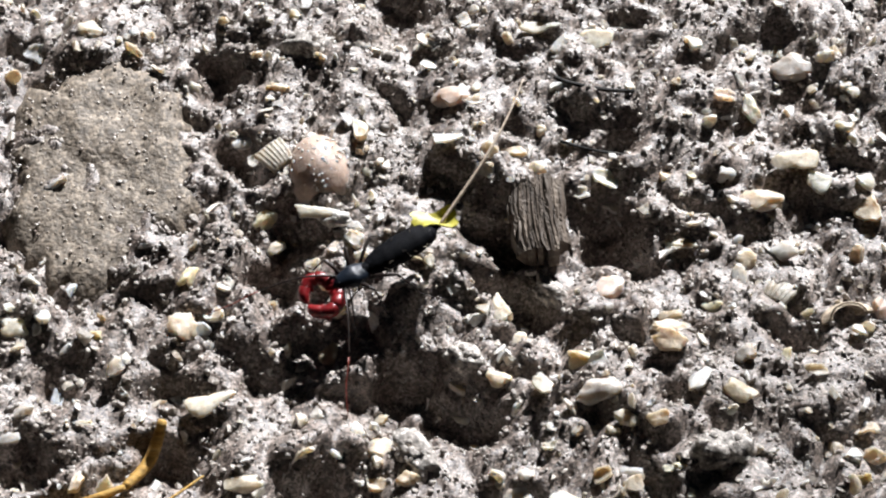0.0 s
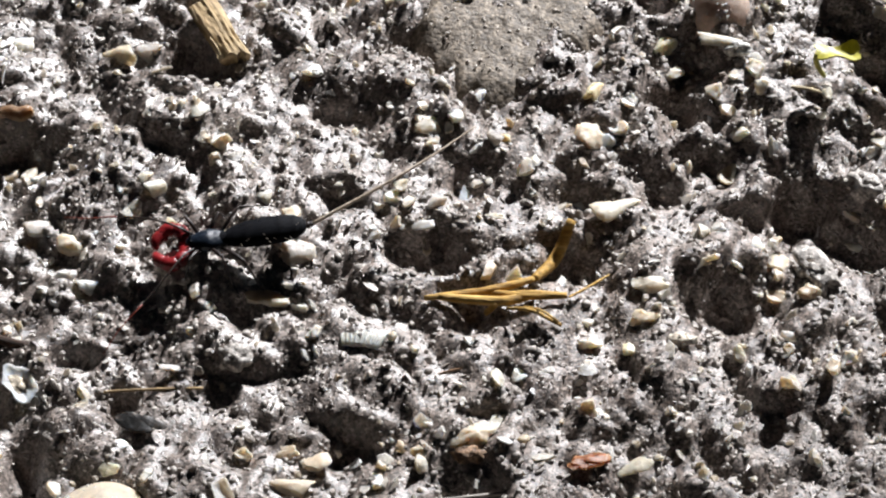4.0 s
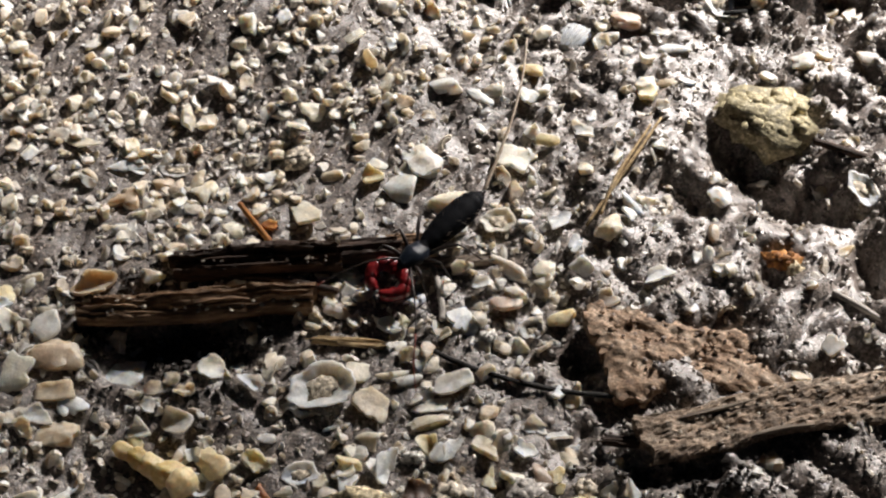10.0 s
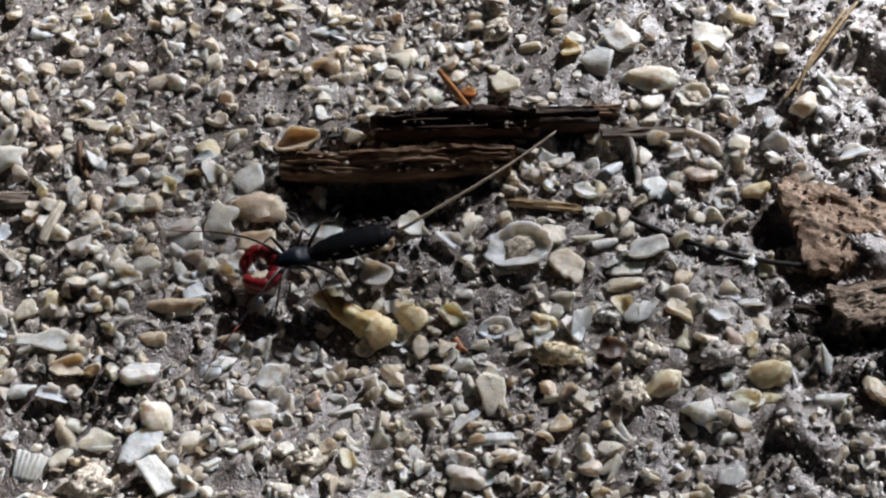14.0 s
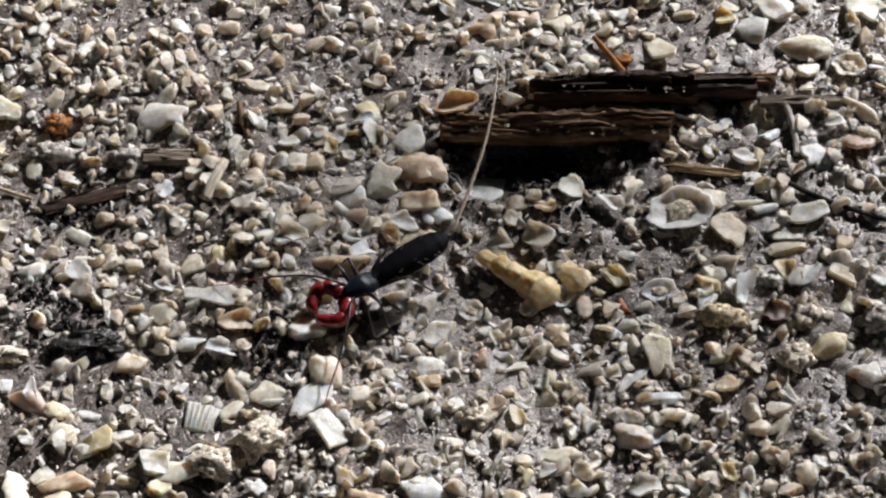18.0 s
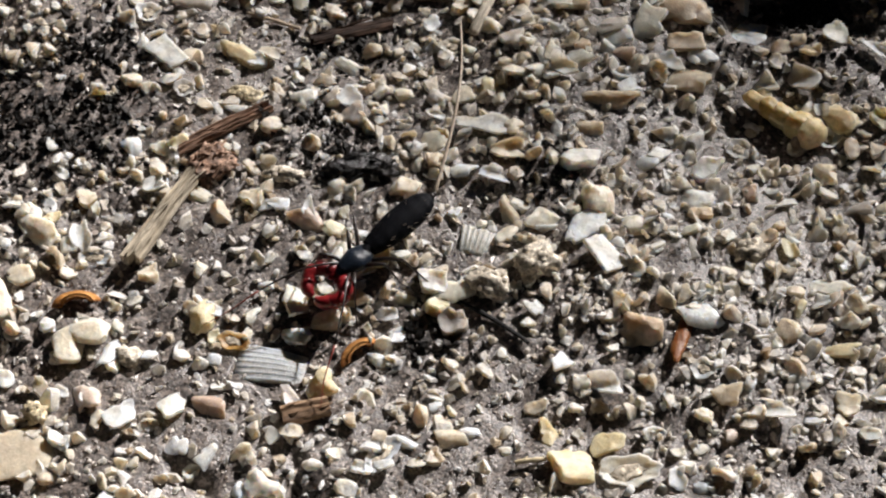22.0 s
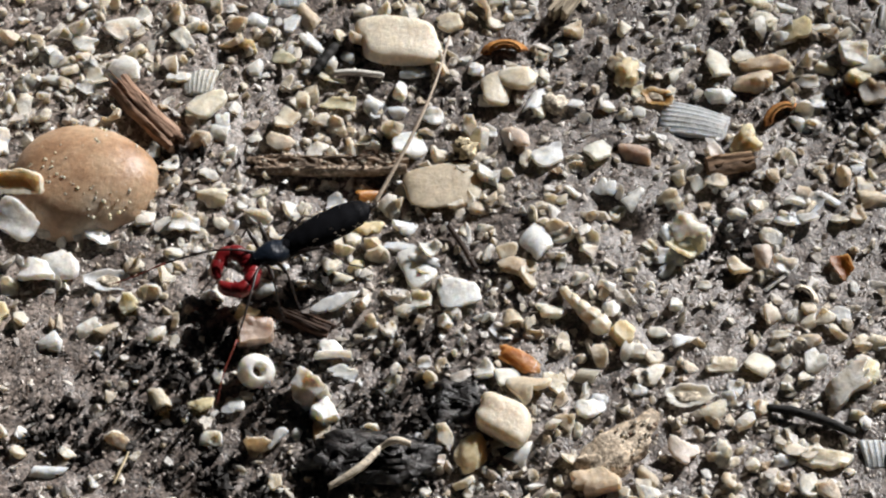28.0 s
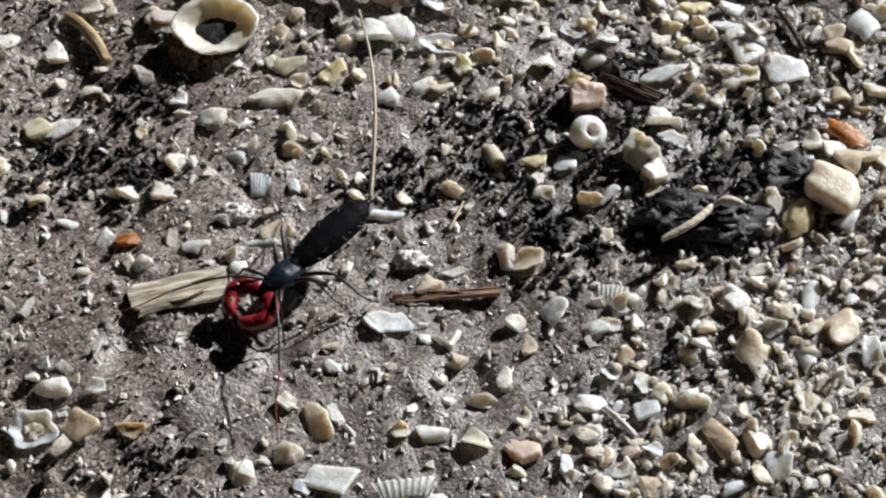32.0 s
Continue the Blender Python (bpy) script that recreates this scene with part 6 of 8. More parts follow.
worn_grain("ye", -81.10, -65.22, 6, 1.18, 1.45, 0.61)
twig("ye", -81.34, -67.13, 27, 1.53, 0.26, 0.26)
cup_shell("cr", -76.66, -65.96, 27, 3.14, 1.71, 0.69)
worn_plate("cr", -111.13, -68.3, 30, 3.9, 2.5, 0.8)
husk("or", -105.79, -66.77, 29, 2.54, 1.11, 0.67)
splinter("pw", -103.81, -60.46, 80, 6.6, 1.05, 0.9)
splinter("bb", -103.29, -53.93, 53, 6.13, 0.88, 0.53)
bark_lump("bb", -102.93, -56.43, 50, 2.35, 1.97, 0.99)
splinter("br", -92.63, -68.51, 38, 2.76, 1.20, 0.72)
chip("pk", -97.18, -69.60, 4, 2.17, 1.58, 0.28)
chip("wh", -103.36, -68.58, 97, 2.13, 1.15, 0.21)
chip("wh", -101.05, -71.67, 48, 2.05, 1.46, 0.26)
worn_plate("pw", -105.2, -75.5, 30, 3.3, 2.6, 0.55)
cup_shell("wh", -88.21, -69.36, 74, 2.56, 1.00, 0.40)
worn_grain("wh", -91.36, -70.95, 14, 1.22, 0.94, 0.45)
worn_grain("wh", -89.05, -70.33, 28, 1.26, 1.06, 0.51)
chunk("wh", -93.02, -72.99, 10, 2.26, 1.80, 0.99)
worn_grain("wh", -93.29, -74.96, 21, 1.63, 1.03, 0.50)
worn_grain("cr", -90.06, -73.96, 45, 1.34, 1.04, 0.50)
chip("wh", -88.04, -73.09, 3, 1.45, 1.08, 0.19)
chip("or", -85.43, -71.67, -39, 1.49, 1.06, 0.19)
worn_grain("cr", -81.02, -70.36, 10, 0.78, 0.81, 0.39)
chip("wh", -70.21, -65.24, -54, 1.51, 0.68, 0.12)
chip("cr", -69.10, -64.70, 67, 1.67, 0.64, 0.11)
fan_shell("wh", -73.14, -65.45, 21, 0.82, 0.64, 0.19)
worn_grain("wh", -112.00, -65.04, 21, 1.62, 1.09, 0.52)
worn_grain("cr", -110.49, -62.67, 97, 2.25, 1.27, 0.61)
cup_shell("wh", -106.32, -63.68, 15, 1.75, 1.11, 0.45)
worn_grain("wh", -107.95, -63.47, 41, 0.96, 1.10, 0.51)
worn_grain("cr", -104.68, -67.95, 30, 2.08, 1.42, 0.68)
worn_grain("cr", -103.53, -66.91, 50, 0.60, 1.18, 0.33)
worn_grain("wh", -109.58, -69.53, 21, 1.72, 1.03, 0.49)
worn_grain("wh", -107.56, -71.80, 28, 1.23, 1.01, 0.48)
worn_grain("wh", -97.39, -62.22, 11, 0.98, 1.05, 0.50)
chip("wh", -96.23, -72.30, 72, 1.56, 0.98, 0.18)
twig("dk", -102.68, -78.70, -37, 2.97, 0.28, 0.28)
worn_grain("wh", -103.58, -48.48, -5, 1.28, 1.04, 0.50)
chip("wh", -88.63, -51.69, 3, 1.84, 0.99, 0.18)
chip("wh", -101.17, -68.04, 45, 1.18, 0.75, 0.14)
fan_shell("wh", -117.87, -67.76, 23, 2.31, 1.92, 0.57)
worn_grain("cr", -125.26, -70.09, 29, 1.90, 1.76, 0.85)
worn_grain("cr", -121.51, -72.90, 61, 1.01, 1.73, 0.58)
worn_grain("wh", -118.54, -69.95, 23, 1.63, 1.14, 0.55)
worn_grain("wh", -117.26, -72.81, 69, 1.31, 1.12, 0.54)
fan_shell("cr", -119.27, -75.19, 23, 1.89, 1.81, 0.54)
twig("bk", -114.15, -70.95, 84, 2.12, 0.56, 0.56)
chip("ye", -113.34, -71.69, 20, 2.04, 0.52, 0.09)
twig("wh", -112.17, -71.01, 22, 2.63, 0.34, 0.34)
splinter("gw", -111.27, -76.67, 25, 8.49, 1.2, 0.7)
chip("or", -108.40, -76.97, 49, 1.94, 0.76, 0.14)
worn_grain("cr", -115.33, -80.92, 23, 1.97, 1.27, 0.61)
worn_grain("ye", -107.61, -78.97, 33, 1.89, 1.38, 0.66)
worn_grain("wh", -105.80, -78.35, 18, 1.80, 0.99, 0.48)
sand_clump("cr", -102.17, -68.35, 23, 1.30, 1.06, 0.79)
worn_grain("cr", -105.28, -69.49, 30, 1.57, 0.81, 0.39)
chip("wh", -101.51, -81.10, 31, 2.49, 1.85, 0.33)
cup_shell("wh", -98.86, -82.24, -1, 1.42, 0.73, 0.29)
worn_grain("or", -97.55, -83.34, 6, 2.03, 0.87, 0.42)
spire_shell("cr", -95.80, -79.67, -22, 2.74, 0.95, 0.9)
worn_grain("cr", -97.33, -80.24, 23, 1.76, 1.07, 0.51)
worn_grain("wh", -94.74, -78.90, 12, 0.78, 0.83, 0.40)
splinter("br", -77.52, -72.92, 33, 1.88, 0.61, 0.37)
chip("ye", -112.43, -72.86, 13, 2.06, 0.95, 0.17)
chip("wh", -110.91, -72.01, -8, 1.32, 1.37, 0.25)
worn_grain("gy", -87.47, -60.83, 23, 1.88, 1.50, 0.72)
chunk("pk", -109.64, -87.28, 22, 1.75, 1.6, 1.1)
shell_bead("wh", -108.57, -89.20, 26, 1.85, 1.75, 1.4)
worn_grain("wh", -105.82, -86.61, 34, 1.98, 1.19, 0.57)
chunk("wh", -105.91, -89.31, -6, 2.3, 1.9, 1.2)
chunk("wh", -104.55, -89.70, 30, 1.7, 1.5, 1.0)
worn_grain("wh", -104.82, -87.38, 25, 1.74, 0.82, 0.39)
splinter("dk", -108.14, -85.51, -1, 3.72, 0.90, 0.54)
worn_plate("cr", -96.81, -86.81, 8, 2.3, 1.8, 1.2)
grass("cr", (((-102.45, -93.63), (-101.53, -92.24), (-101.21, -90.8)), ((-101.21, -90.8), (-100.7, -90.3), (-100.0, -90.11))), (0.17, 0.15), 1.25)
bark_lump("bk", -101.5, -91.0, 33, 5.6, 2.5, 1.2)
bark_lump("bk", -99.2, -86.5, 36, 2.6, 2.1, 1.1)
cup_shell("cr", -89.55, -81.87, 35, 2.40, 1.20, 0.48)
worn_grain("cr", -88.03, -81.91, 52, 1.51, 1.24, 0.59)
sand_crust("ta", -91.1, -85.7, 62, 5.0, 2.6, 0.7)
chip("pk", -88.63, -84.80, 54, 1.74, 1.80, 0.32)
worn_grain("cr", -88.85, -79.63, 34, 1.87, 1.05, 0.50)
worn_grain("wh", -93.54, -84.28, 38, 1.84, 1.14, 0.55)
chunk("wh", -82.90, -78.08, 58, 3.08, 1.52, 0.84)
twig("bk", -83.87, -80.66, 6, 4.20, 0.48, 0.48)
fan_shell("wh", -80.28, -80.93, 25, 2.03, 1.48, 0.45)
worn_grain("cr", -82.49, -82.31, 31, 2.60, 1.33, 0.64)
round_shell("am", -121.54, -82.9, 23, 7.70, 6.6, 4.3)
splinter("bb", -120.67, -78.19, -24, 5.63, 1.35, 0.81)
worn_grain("wh", -124.86, -73.21, 38, 2.33, 1.33, 0.64)
worn_grain("cr", -123.86, -76.06, 16, 1.17, 1.13, 0.54)
worn_grain("wh", -117.03, -76.85, 45, 0.96, 1.24, 0.51)
chip("pk", -115.62, -76.22, -1, 0.79, 0.94, 0.15)
leaning_plate("cr", -123.9, -85.2, 2.1, 75, 3.0, 1.7, 38)
leaning_plate("wh", -123.2, -87.1, 1.3, 60, 2.9, 2.3, 30)
worn_grain("wh", -120.26, -87.83, 30, 1.76, 1.39, 0.67)
cup_shell("wh", -117.56, -87.52, 29, 2.32, 1.17, 0.47)
worn_grain("ye", -115.97, -88.45, 42, 1.03, 1.25, 0.54)
worn_grain("wh", -119.43, -85.26, 20, 1.95, 1.53, 0.73)
sand_clump("wh", -119.19, -83.85, 31, 1.51, 0.69, 0.51)
worn_grain("wh", -117.11, -90.31, 51, 1.32, 1.00, 0.48)
worn_grain("wh", -118.42, -91.81, 38, 1.28, 1.22, 0.59)
chip("ye", -110.09, -91.59, 36, 1.58, 1.10, 0.20)
chip("wh", -115.05, -97.83, 29, 2.07, 0.80, 0.14)
chip("wh", -103.82, -79.98, -168, 2.26, 0.89, 0.16)
splinter("pw", -120.82, -106.71, 43, 4.70, 1.9, 0.4)
splinter("bb", -110.28, -100.35, 33, 5.13, 0.53, 0.32)
twig("st", -133.71, -95.64, -23, 3.91, 0.63, 0.63)
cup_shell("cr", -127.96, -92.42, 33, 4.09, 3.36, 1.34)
worn_grain("wh", -121.2, -88.6, 28, 2.2, 1.41, 0.8)
worn_grain("wh", -123.22, -94.32, 38, 3.04, 1.21, 0.58)
worn_grain("wh", -127.52, -96.62, 18, 0.97, 0.92, 0.44)
worn_grain("wh", -125.42, -96.88, 14, 1.40, 1.04, 0.50)
fan_shell("wh", -121.07, -99.31, 28, 1.09, 1.26, 0.33)
chip("wh", -122.92, -98.36, -5, 1.49, 1.15, 0.21)
worn_grain("wh", -126.13, -105.38, 82, 1.23, 0.77, 0.37)
worn_grain("or", -124.95, -105.02, 28, 1.08, 0.69, 0.33)
worn_grain("wh", -123.38, -106.04, 32, 1.10, 0.97, 0.47)
worn_grain("wh", -128.04, -105.49, 28, 1.22, 0.87, 0.42)
chip("wh", -121.69, -103.92, 16, 1.52, 1.00, 0.18)
worn_grain("wh", -119.10, -102.08, 33, 1.99, 0.73, 0.35)
worn_grain("wh", -119.30, -104.07, 20, 1.05, 0.83, 0.40)
twig("ye", -112.06, -96.11, 97, 1.76, 0.13, 0.13)
sand_clump("wh", -112.62, -99.45, 28, 1.46, 0.95, 0.71)
chip("wh", -111.66, -102.98, 28, 2.74, 1.23, 0.22)
worn_grain("wh", -112.70, -106.40, 28, 0.77, 0.56, 0.27)
chunk("wh", -123.13, -113.59, 33, 2.03, 1.09, 0.60)
chip("wh", -121.20, -112.76, 35, 1.27, 0.80, 0.14)
cup_shell("wh", -122.75, -115.82, 32, 2.13, 1.73, 0.69)
chip("ta", -121.06, -114.66, 25, 2.18, 1.69, 0.30)
worn_grain("ta", -118.83, -113.75, 23, 1.58, 0.87, 0.42)
worn_grain("cr", -108.40, -107.68, 28, 1.01, 0.87, 0.42)
worn_grain("wh", -106.94, -107.26, 33, 1.66, 1.19, 0.57)
chip("ye", -105.02, -106.61, 18, 1.64, 0.97, 0.17)
worn_grain("pk", -103.27, -106.01, 2, 2.06, 1.29, 0.62)
chip("ta", -111.85, -109.20, 19, 1.66, 1.93, 0.30)
worn_grain("wh", -101.63, -102.35, 28, 1.27, 0.88, 0.42)
chip("wh", -99.24, -101.75, 54, 1.63, 1.40, 0.25)
twig("wh", -100.01, -102.58, -19, 1.98, 0.29, 0.29)
chip("wh", -98.04, -103.15, -5, 0.98, 0.76, 0.14)
chunk("wh", -97.83, -100.09, 37, 1.94, 1.27, 0.70)
worn_grain("ta", -95.61, -101.35, -20, 2.37, 1.34, 0.64)
worn_grain("cr", -90.54, -97.35, 33, 1.95, 0.76, 0.36)
chip("cr", -90.71, -99.25, 28, 0.87, 1.02, 0.16)
chip("wh", -101.13, -105.77, 49, 0.77, 1.00, 0.14)
worn_grain("cr", -113.56, -113.12, 28, 0.88, 0.96, 0.42)
fan_shell("cr", -106.86, -110.33, 34, 2.97, 0.93, 0.28)
worn_grain("wh", -110.64, -112.37, 15, 1.12, 0.63, 0.30)
chip("wh", -105.95, -91.80, 71, 1.64, 0.70, 0.13)
chip("ta", -107.67, -96.73, 41, 2.14, 1.13, 0.20)
worn_grain("gy", -102.91, -98.16, -165, 1.27, 0.81, 0.39)
worn_grain("gy", -95.96, -94.93, 28, 1.16, 1.03, 0.50)
worn_grain("wh", -134.59, -97.05, 35, 1.52, 1.39, 0.67)
worn_grain("gy", -129.94, -96.16, 14, 1.42, 1.20, 0.58)
worn_grain("wh", -83.76, -12.86, 30, 0.73, 1.00, 0.38)
chunk("wh", -78.94, -12.94, 24, 1.12, 1.44, 0.65)
chip("wh", -77.14, -11.93, 24, 1.17, 1.38, 0.21)
worn_grain("wh", -70.33, -12.15, 30, 0.71, 1.14, 0.37)
worn_grain("wh", -86.62, -16.33, 14, 0.83, 0.97, 0.40)
worn_grain("wh", -83.29, -16.94, -0, 0.81, 0.95, 0.42)
chip("gy", -79.58, -16.98, -0, 1.70, 1.11, 0.20)
worn_grain("wh", -81.16, -17.35, 14, 0.99, 0.57, 0.27)
chip("cr", -77.89, -15.43, 14, 0.83, 0.68, 0.12)
chip("cr", -86.02, -22.99, 16, 2.57, 1.09, 0.20)
cup_shell("gy", -80.25, -23.41, 20, 1.73, 0.94, 0.38)
worn_grain("ta", -80.58, -24.48, 22, 1.39, 1.20, 0.57)
worn_grain("wh", -82.43, -23.72, -0, 1.28, 0.89, 0.43)
worn_grain("cr", -71.32, -21.64, 14, 1.60, 0.90, 0.43)
worn_grain("ye", -69.13, -21.45, 6, 1.41, 1.34, 0.64)
worn_grain("wh", -67.27, -20.68, 14, 1.28, 1.05, 0.50)
husk("cr", -65.51, -18.45, 73, 1.51, 1.14, 0.68)
sand_clump("cr", -73.68, -20.98, 26, 1.84, 1.33, 1.00)
worn_grain("ta", -54.10, -10.60, 6, 1.46, 0.96, 0.46)
worn_grain("wh", -57.99, -14.20, -11, 0.63, 1.09, 0.34)
worn_grain("cr", -44.09, -14.56, 24, 1.11, 1.03, 0.50)
chip("wh", -54.44, -21.04, -32, 1.02, 0.84, 0.15)
twig("dk", -43.28, -12.67, -8, 3.86, 0.49, 0.49)
chip("wh", -71.72, -36.48, -28, 2.02, 1.03, 0.19)
chip("gy", -75.13, -39.47, 14, 2.22, 1.68, 0.30)
worn_grain("cr", -75.11, -37.65, -16, 1.29, 0.89, 0.43)
chip("cr", -65.19, -36.11, -20, 2.41, 1.80, 0.32)
worn_grain("cr", -58.28, -25.52, 14, 1.09, 0.99, 0.47)
worn_grain("wh", -50.19, -22.25, 27, 0.76, 0.85, 0.39)
worn_grain("wh", -48.76, -23.42, 32, 1.10, 0.83, 0.40)
chip("gy", -42.10, -26.79, 43, 1.40, 1.37, 0.25)
worn_grain("wh", -55.71, -33.05, -16, 0.72, 1.06, 0.41)
sand_clump("ye", -106.09, -43.33, 9, 2.15, 1.60, 1.20)
twig("ta", -103.99, -45.26, -1, 3.22, 0.23, 0.23)
cup_shell("wh", -110.73, -47.25, 3, 1.42, 1.39, 0.56)
chip("gy", -108.53, -45.54, 19, 2.82, 1.08, 0.19)
worn_grain("ye", -104.35, -48.42, 2, 2.56, 1.01, 0.48)
worn_grain("wh", -109.89, -49.57, 43, 0.86, 1.20, 0.46)
cup_shell("gy", -106.45, -51.92, 35, 1.32, 1.06, 0.43)
worn_grain("wh", -107.35, -56.56, 53, 1.14, 1.57, 0.64)
worn_grain("cr", -106.03, -56.20, 37, 1.11, 1.27, 0.58)
worn_grain("wh", -100.08, -50.02, 35, 1.33, 0.86, 0.41)
chip("cr", -99.04, -46.87, -12, 1.81, 0.82, 0.15)
worn_grain("cr", -98.00, -48.53, 28, 1.19, 0.86, 0.42)
worn_grain("cr", -95.10, -48.03, 28, 1.18, 1.00, 0.48)
chunk("cr", -94.43, -40.92, 43, 1.37, 1.17, 0.64)
splinter("gw", -96.24, -40.56, 15, 3.00, 1.00, 0.60)
cup_shell("wh", -95.58, -44.71, -27, 1.24, 0.73, 0.29)
worn_grain("wh", -92.50, -39.58, 37, 0.60, 0.76, 0.32)
worn_grain("wh", -87.94, -44.59, 42, 0.89, 1.15, 0.48)
chip("cr", -92.08, -47.20, 27, 1.35, 1.52, 0.25)
worn_grain("ye", -90.84, -46.38, 42, 0.88, 1.15, 0.47)
sand_clump("cr", -99.05, -55.61, 24, 2.04, 0.84, 0.63)
worn_grain("wh", -105.40, -58.09, 19, 1.03, 0.82, 0.39)
worn_grain("cr", -102.84, -58.26, -11, 1.32, 0.77, 0.37)
worn_grain("wh", -99.12, -57.67, 26, 1.44, 0.67, 0.32)
cup_shell("gy", -77.12, -44.82, 19, 1.34, 1.30, 0.52)
chip("cr", -74.31, -35.77, 6, 1.68, 1.77, 0.31)
worn_grain("cr", -72.24, -45.06, 27, 1.31, 1.49, 0.65)
chip("cr", -73.61, -47.68, 41, 1.91, 0.68, 0.12)
worn_grain("wh", -93.58, -57.62, 19, 1.31, 0.78, 0.38)
worn_grain("cr", -94.43, -58.99, 19, 1.30, 1.04, 0.50)
chip("wh", -99.22, -64.40, 11, 1.15, 0.88, 0.16)
chip("cr", -97.40, -63.96, 67, 1.49, 0.89, 0.16)
worn_grain("wh", -94.73, -64.41, 12, 1.40, 0.98, 0.47)
worn_grain("wh", -90.10, -62.61, 26, 1.23, 0.99, 0.47)
worn_grain("cr", -90.36, -60.37, 12, 1.27, 0.88, 0.42)
chip("wh", -98.05, -67.05, -10, 0.96, 0.82, 0.15)
worn_grain("wh", -90.37, -64.22, -19, 1.16, 0.71, 0.34)
sand_clump("cr", -74.61, -51.77, 8, 1.64, 1.26, 0.94)
worn_grain("wh", -72.98, -50.01, -13, 1.22, 0.66, 0.32)
cup_shell("wh", -74.91, -59.39, 12, 1.23, 1.14, 0.46)
worn_grain("cr", -76.24, -56.32, 19, 1.14, 0.75, 0.36)
worn_grain("cr", -66.03, -59.72, 19, 1.51, 0.82, 0.39)
worn_grain("cr", -63.63, -58.19, 11, 1.06, 0.83, 0.40)
ring_shell("cr", -130.18, -87.75, 28, 5.4, 5.2, 1.3)
worn_grain("wh", -126.82, -82.82, 33, 1.71, 1.74, 0.83)
worn_grain("gy", -130.50, -92.89, 22, 1.99, 1.34, 0.64)
worn_grain("ye", -132.20, -90.58, 27, 1.01, 0.83, 0.40)
chip("gy", -130.20, -89.69, 38, 1.84, 1.99, 0.34)
worn_grain("wh", -115.86, -83.07, 33, 1.69, 1.09, 0.52)
worn_grain("wh", -116.82, -77.46, 27, 1.03, 1.30, 0.49)
worn_grain("ye", -107.24, -81.39, 27, 0.98, 0.93, 0.44)
chip("wh", -110.68, -83.19, 20, 1.41, 0.78, 0.14)
worn_grain("wh", -92.69, -80.45, 27, 1.22, 0.75, 0.36)
fan_shell("wh", -117.07, -104.49, 13, 2.41, 1.35, 0.40)
worn_grain("gy", -124.91, -101.88, 27, 1.34, 1.21, 0.58)
sand_clump("wh", -121.09, -101.31, 33, 1.55, 0.94, 0.71)
chip("wh", -112.28, -103.49, -12, 1.35, 0.63, 0.11)
chip("wh", -99.91, -91.43, 32, 1.85, 0.69, 0.12)
chunk("ta", -91.79, -88.13, 46, 2.67, 1.65, 0.91)
worn_grain("pk", -91.33, -89.70, 27, 2.47, 1.03, 0.49)
fan_shell("cr", -103.47, -96.65, 22, 1.55, 1.12, 0.34)
chip("ye", -89.31, -93.51, 9, 3.24, 0.47, 0.08)
chip("pk", -92.88, -90.61, -18, 0.79, 1.35, 0.15)
worn_grain("cr", -93.13, -92.84, 19, 1.00, 0.79, 0.38)
chip("wh", -97.04, -92.47, 69, 0.85, 0.72, 0.13)
worn_grain("cr", -98.04, -92.29, 40, 1.30, 0.80, 0.38)
chip("wh", -98.44, -93.93, 8, 1.34, 0.67, 0.12)
worn_grain("wh", -103.19, -98.76, 35, 1.14, 0.77, 0.37)
worn_grain("wh", -100.25, -37.34, 10, 0.71, 0.67, 0.32)
chip("wh", -99.27, -28.70, 11, 1.41, 1.16, 0.21)
worn_grain("wh", -101.90, -29.62, 17, 0.84, 0.66, 0.31)
worn_grain("wh", -91.03, -27.58, -3, 1.19, 0.79, 0.38)
twig("br", -92.96, -37.02, -58, 2.70, 0.38, 0.38)
sand_clump("pk", -96.12, -35.52, -39, 1.61, 0.91, 0.68)
worn_grain("cr", -94.59, -35.38, -32, 1.40, 1.00, 0.48)
worn_grain("ta", -93.14, -34.24, 17, 1.95, 0.86, 0.41)
worn_grain("wh", -91.88, -36.97, 17, 0.96, 0.90, 0.43)
chunk("cr", -88.06, -38.65, 25, 1.36, 1.56, 0.78)
worn_grain("ye", -82.13, -36.57, 12, 0.84, 1.16, 0.41)
chip("wh", -89.45, -40.91, 0, 0.65, 0.67, 0.12)
chip("gy", -91.02, -41.50, 17, 0.94, 1.03, 0.17)
worn_grain("wh", -76.79, -25.80, 29, 0.96, 0.79, 0.38)
chip("cr", -71.02, -28.60, -21, 0.93, 1.40, 0.18)
chip("wh", -67.13, -28.92, 43, 0.86, 1.38, 0.16)
chip("wh", -61.47, -27.33, 26, 1.28, 0.88, 0.16)
splinter("br", -66.26, -25.38, 17, 2.41, 0.72, 0.43)
worn_grain("ta", -88.64, -49.98, 22, 2.08, 1.21, 0.58)
worn_grain("cr", -90.22, -46.67, 31, 0.72, 1.26, 0.37)
worn_grain("wh", -79.19, -50.99, 8, 1.03, 0.56, 0.27)
chip("wh", -93.15, -59.04, 28, 0.85, 0.90, 0.16)
chip("wh", -84.91, -54.01, 19, 1.61, 0.36, 0.07)
chip("wh", -92.99, -48.87, -1, 1.14, 0.69, 0.12)
worn_grain("ye", -76.78, -41.20, -0, 1.15, 1.23, 0.59)
chip("wh", -81.19, -53.77, -3, 0.92, 0.87, 0.16)
chip("cr", -68.40, -42.03, 25, 1.21, 0.69, 0.12)
sand_clump("wh", -62.26, -38.60, 17, 1.36, 0.83, 0.62)
chip("wh", -55.30, -35.49, 24, 1.53, 0.58, 0.10)
chip("gy", -70.10, -46.81, 23, 1.77, 1.07, 0.19)
worn_grain("cr", -65.26, -47.98, 23, 1.59, 0.88, 0.42)
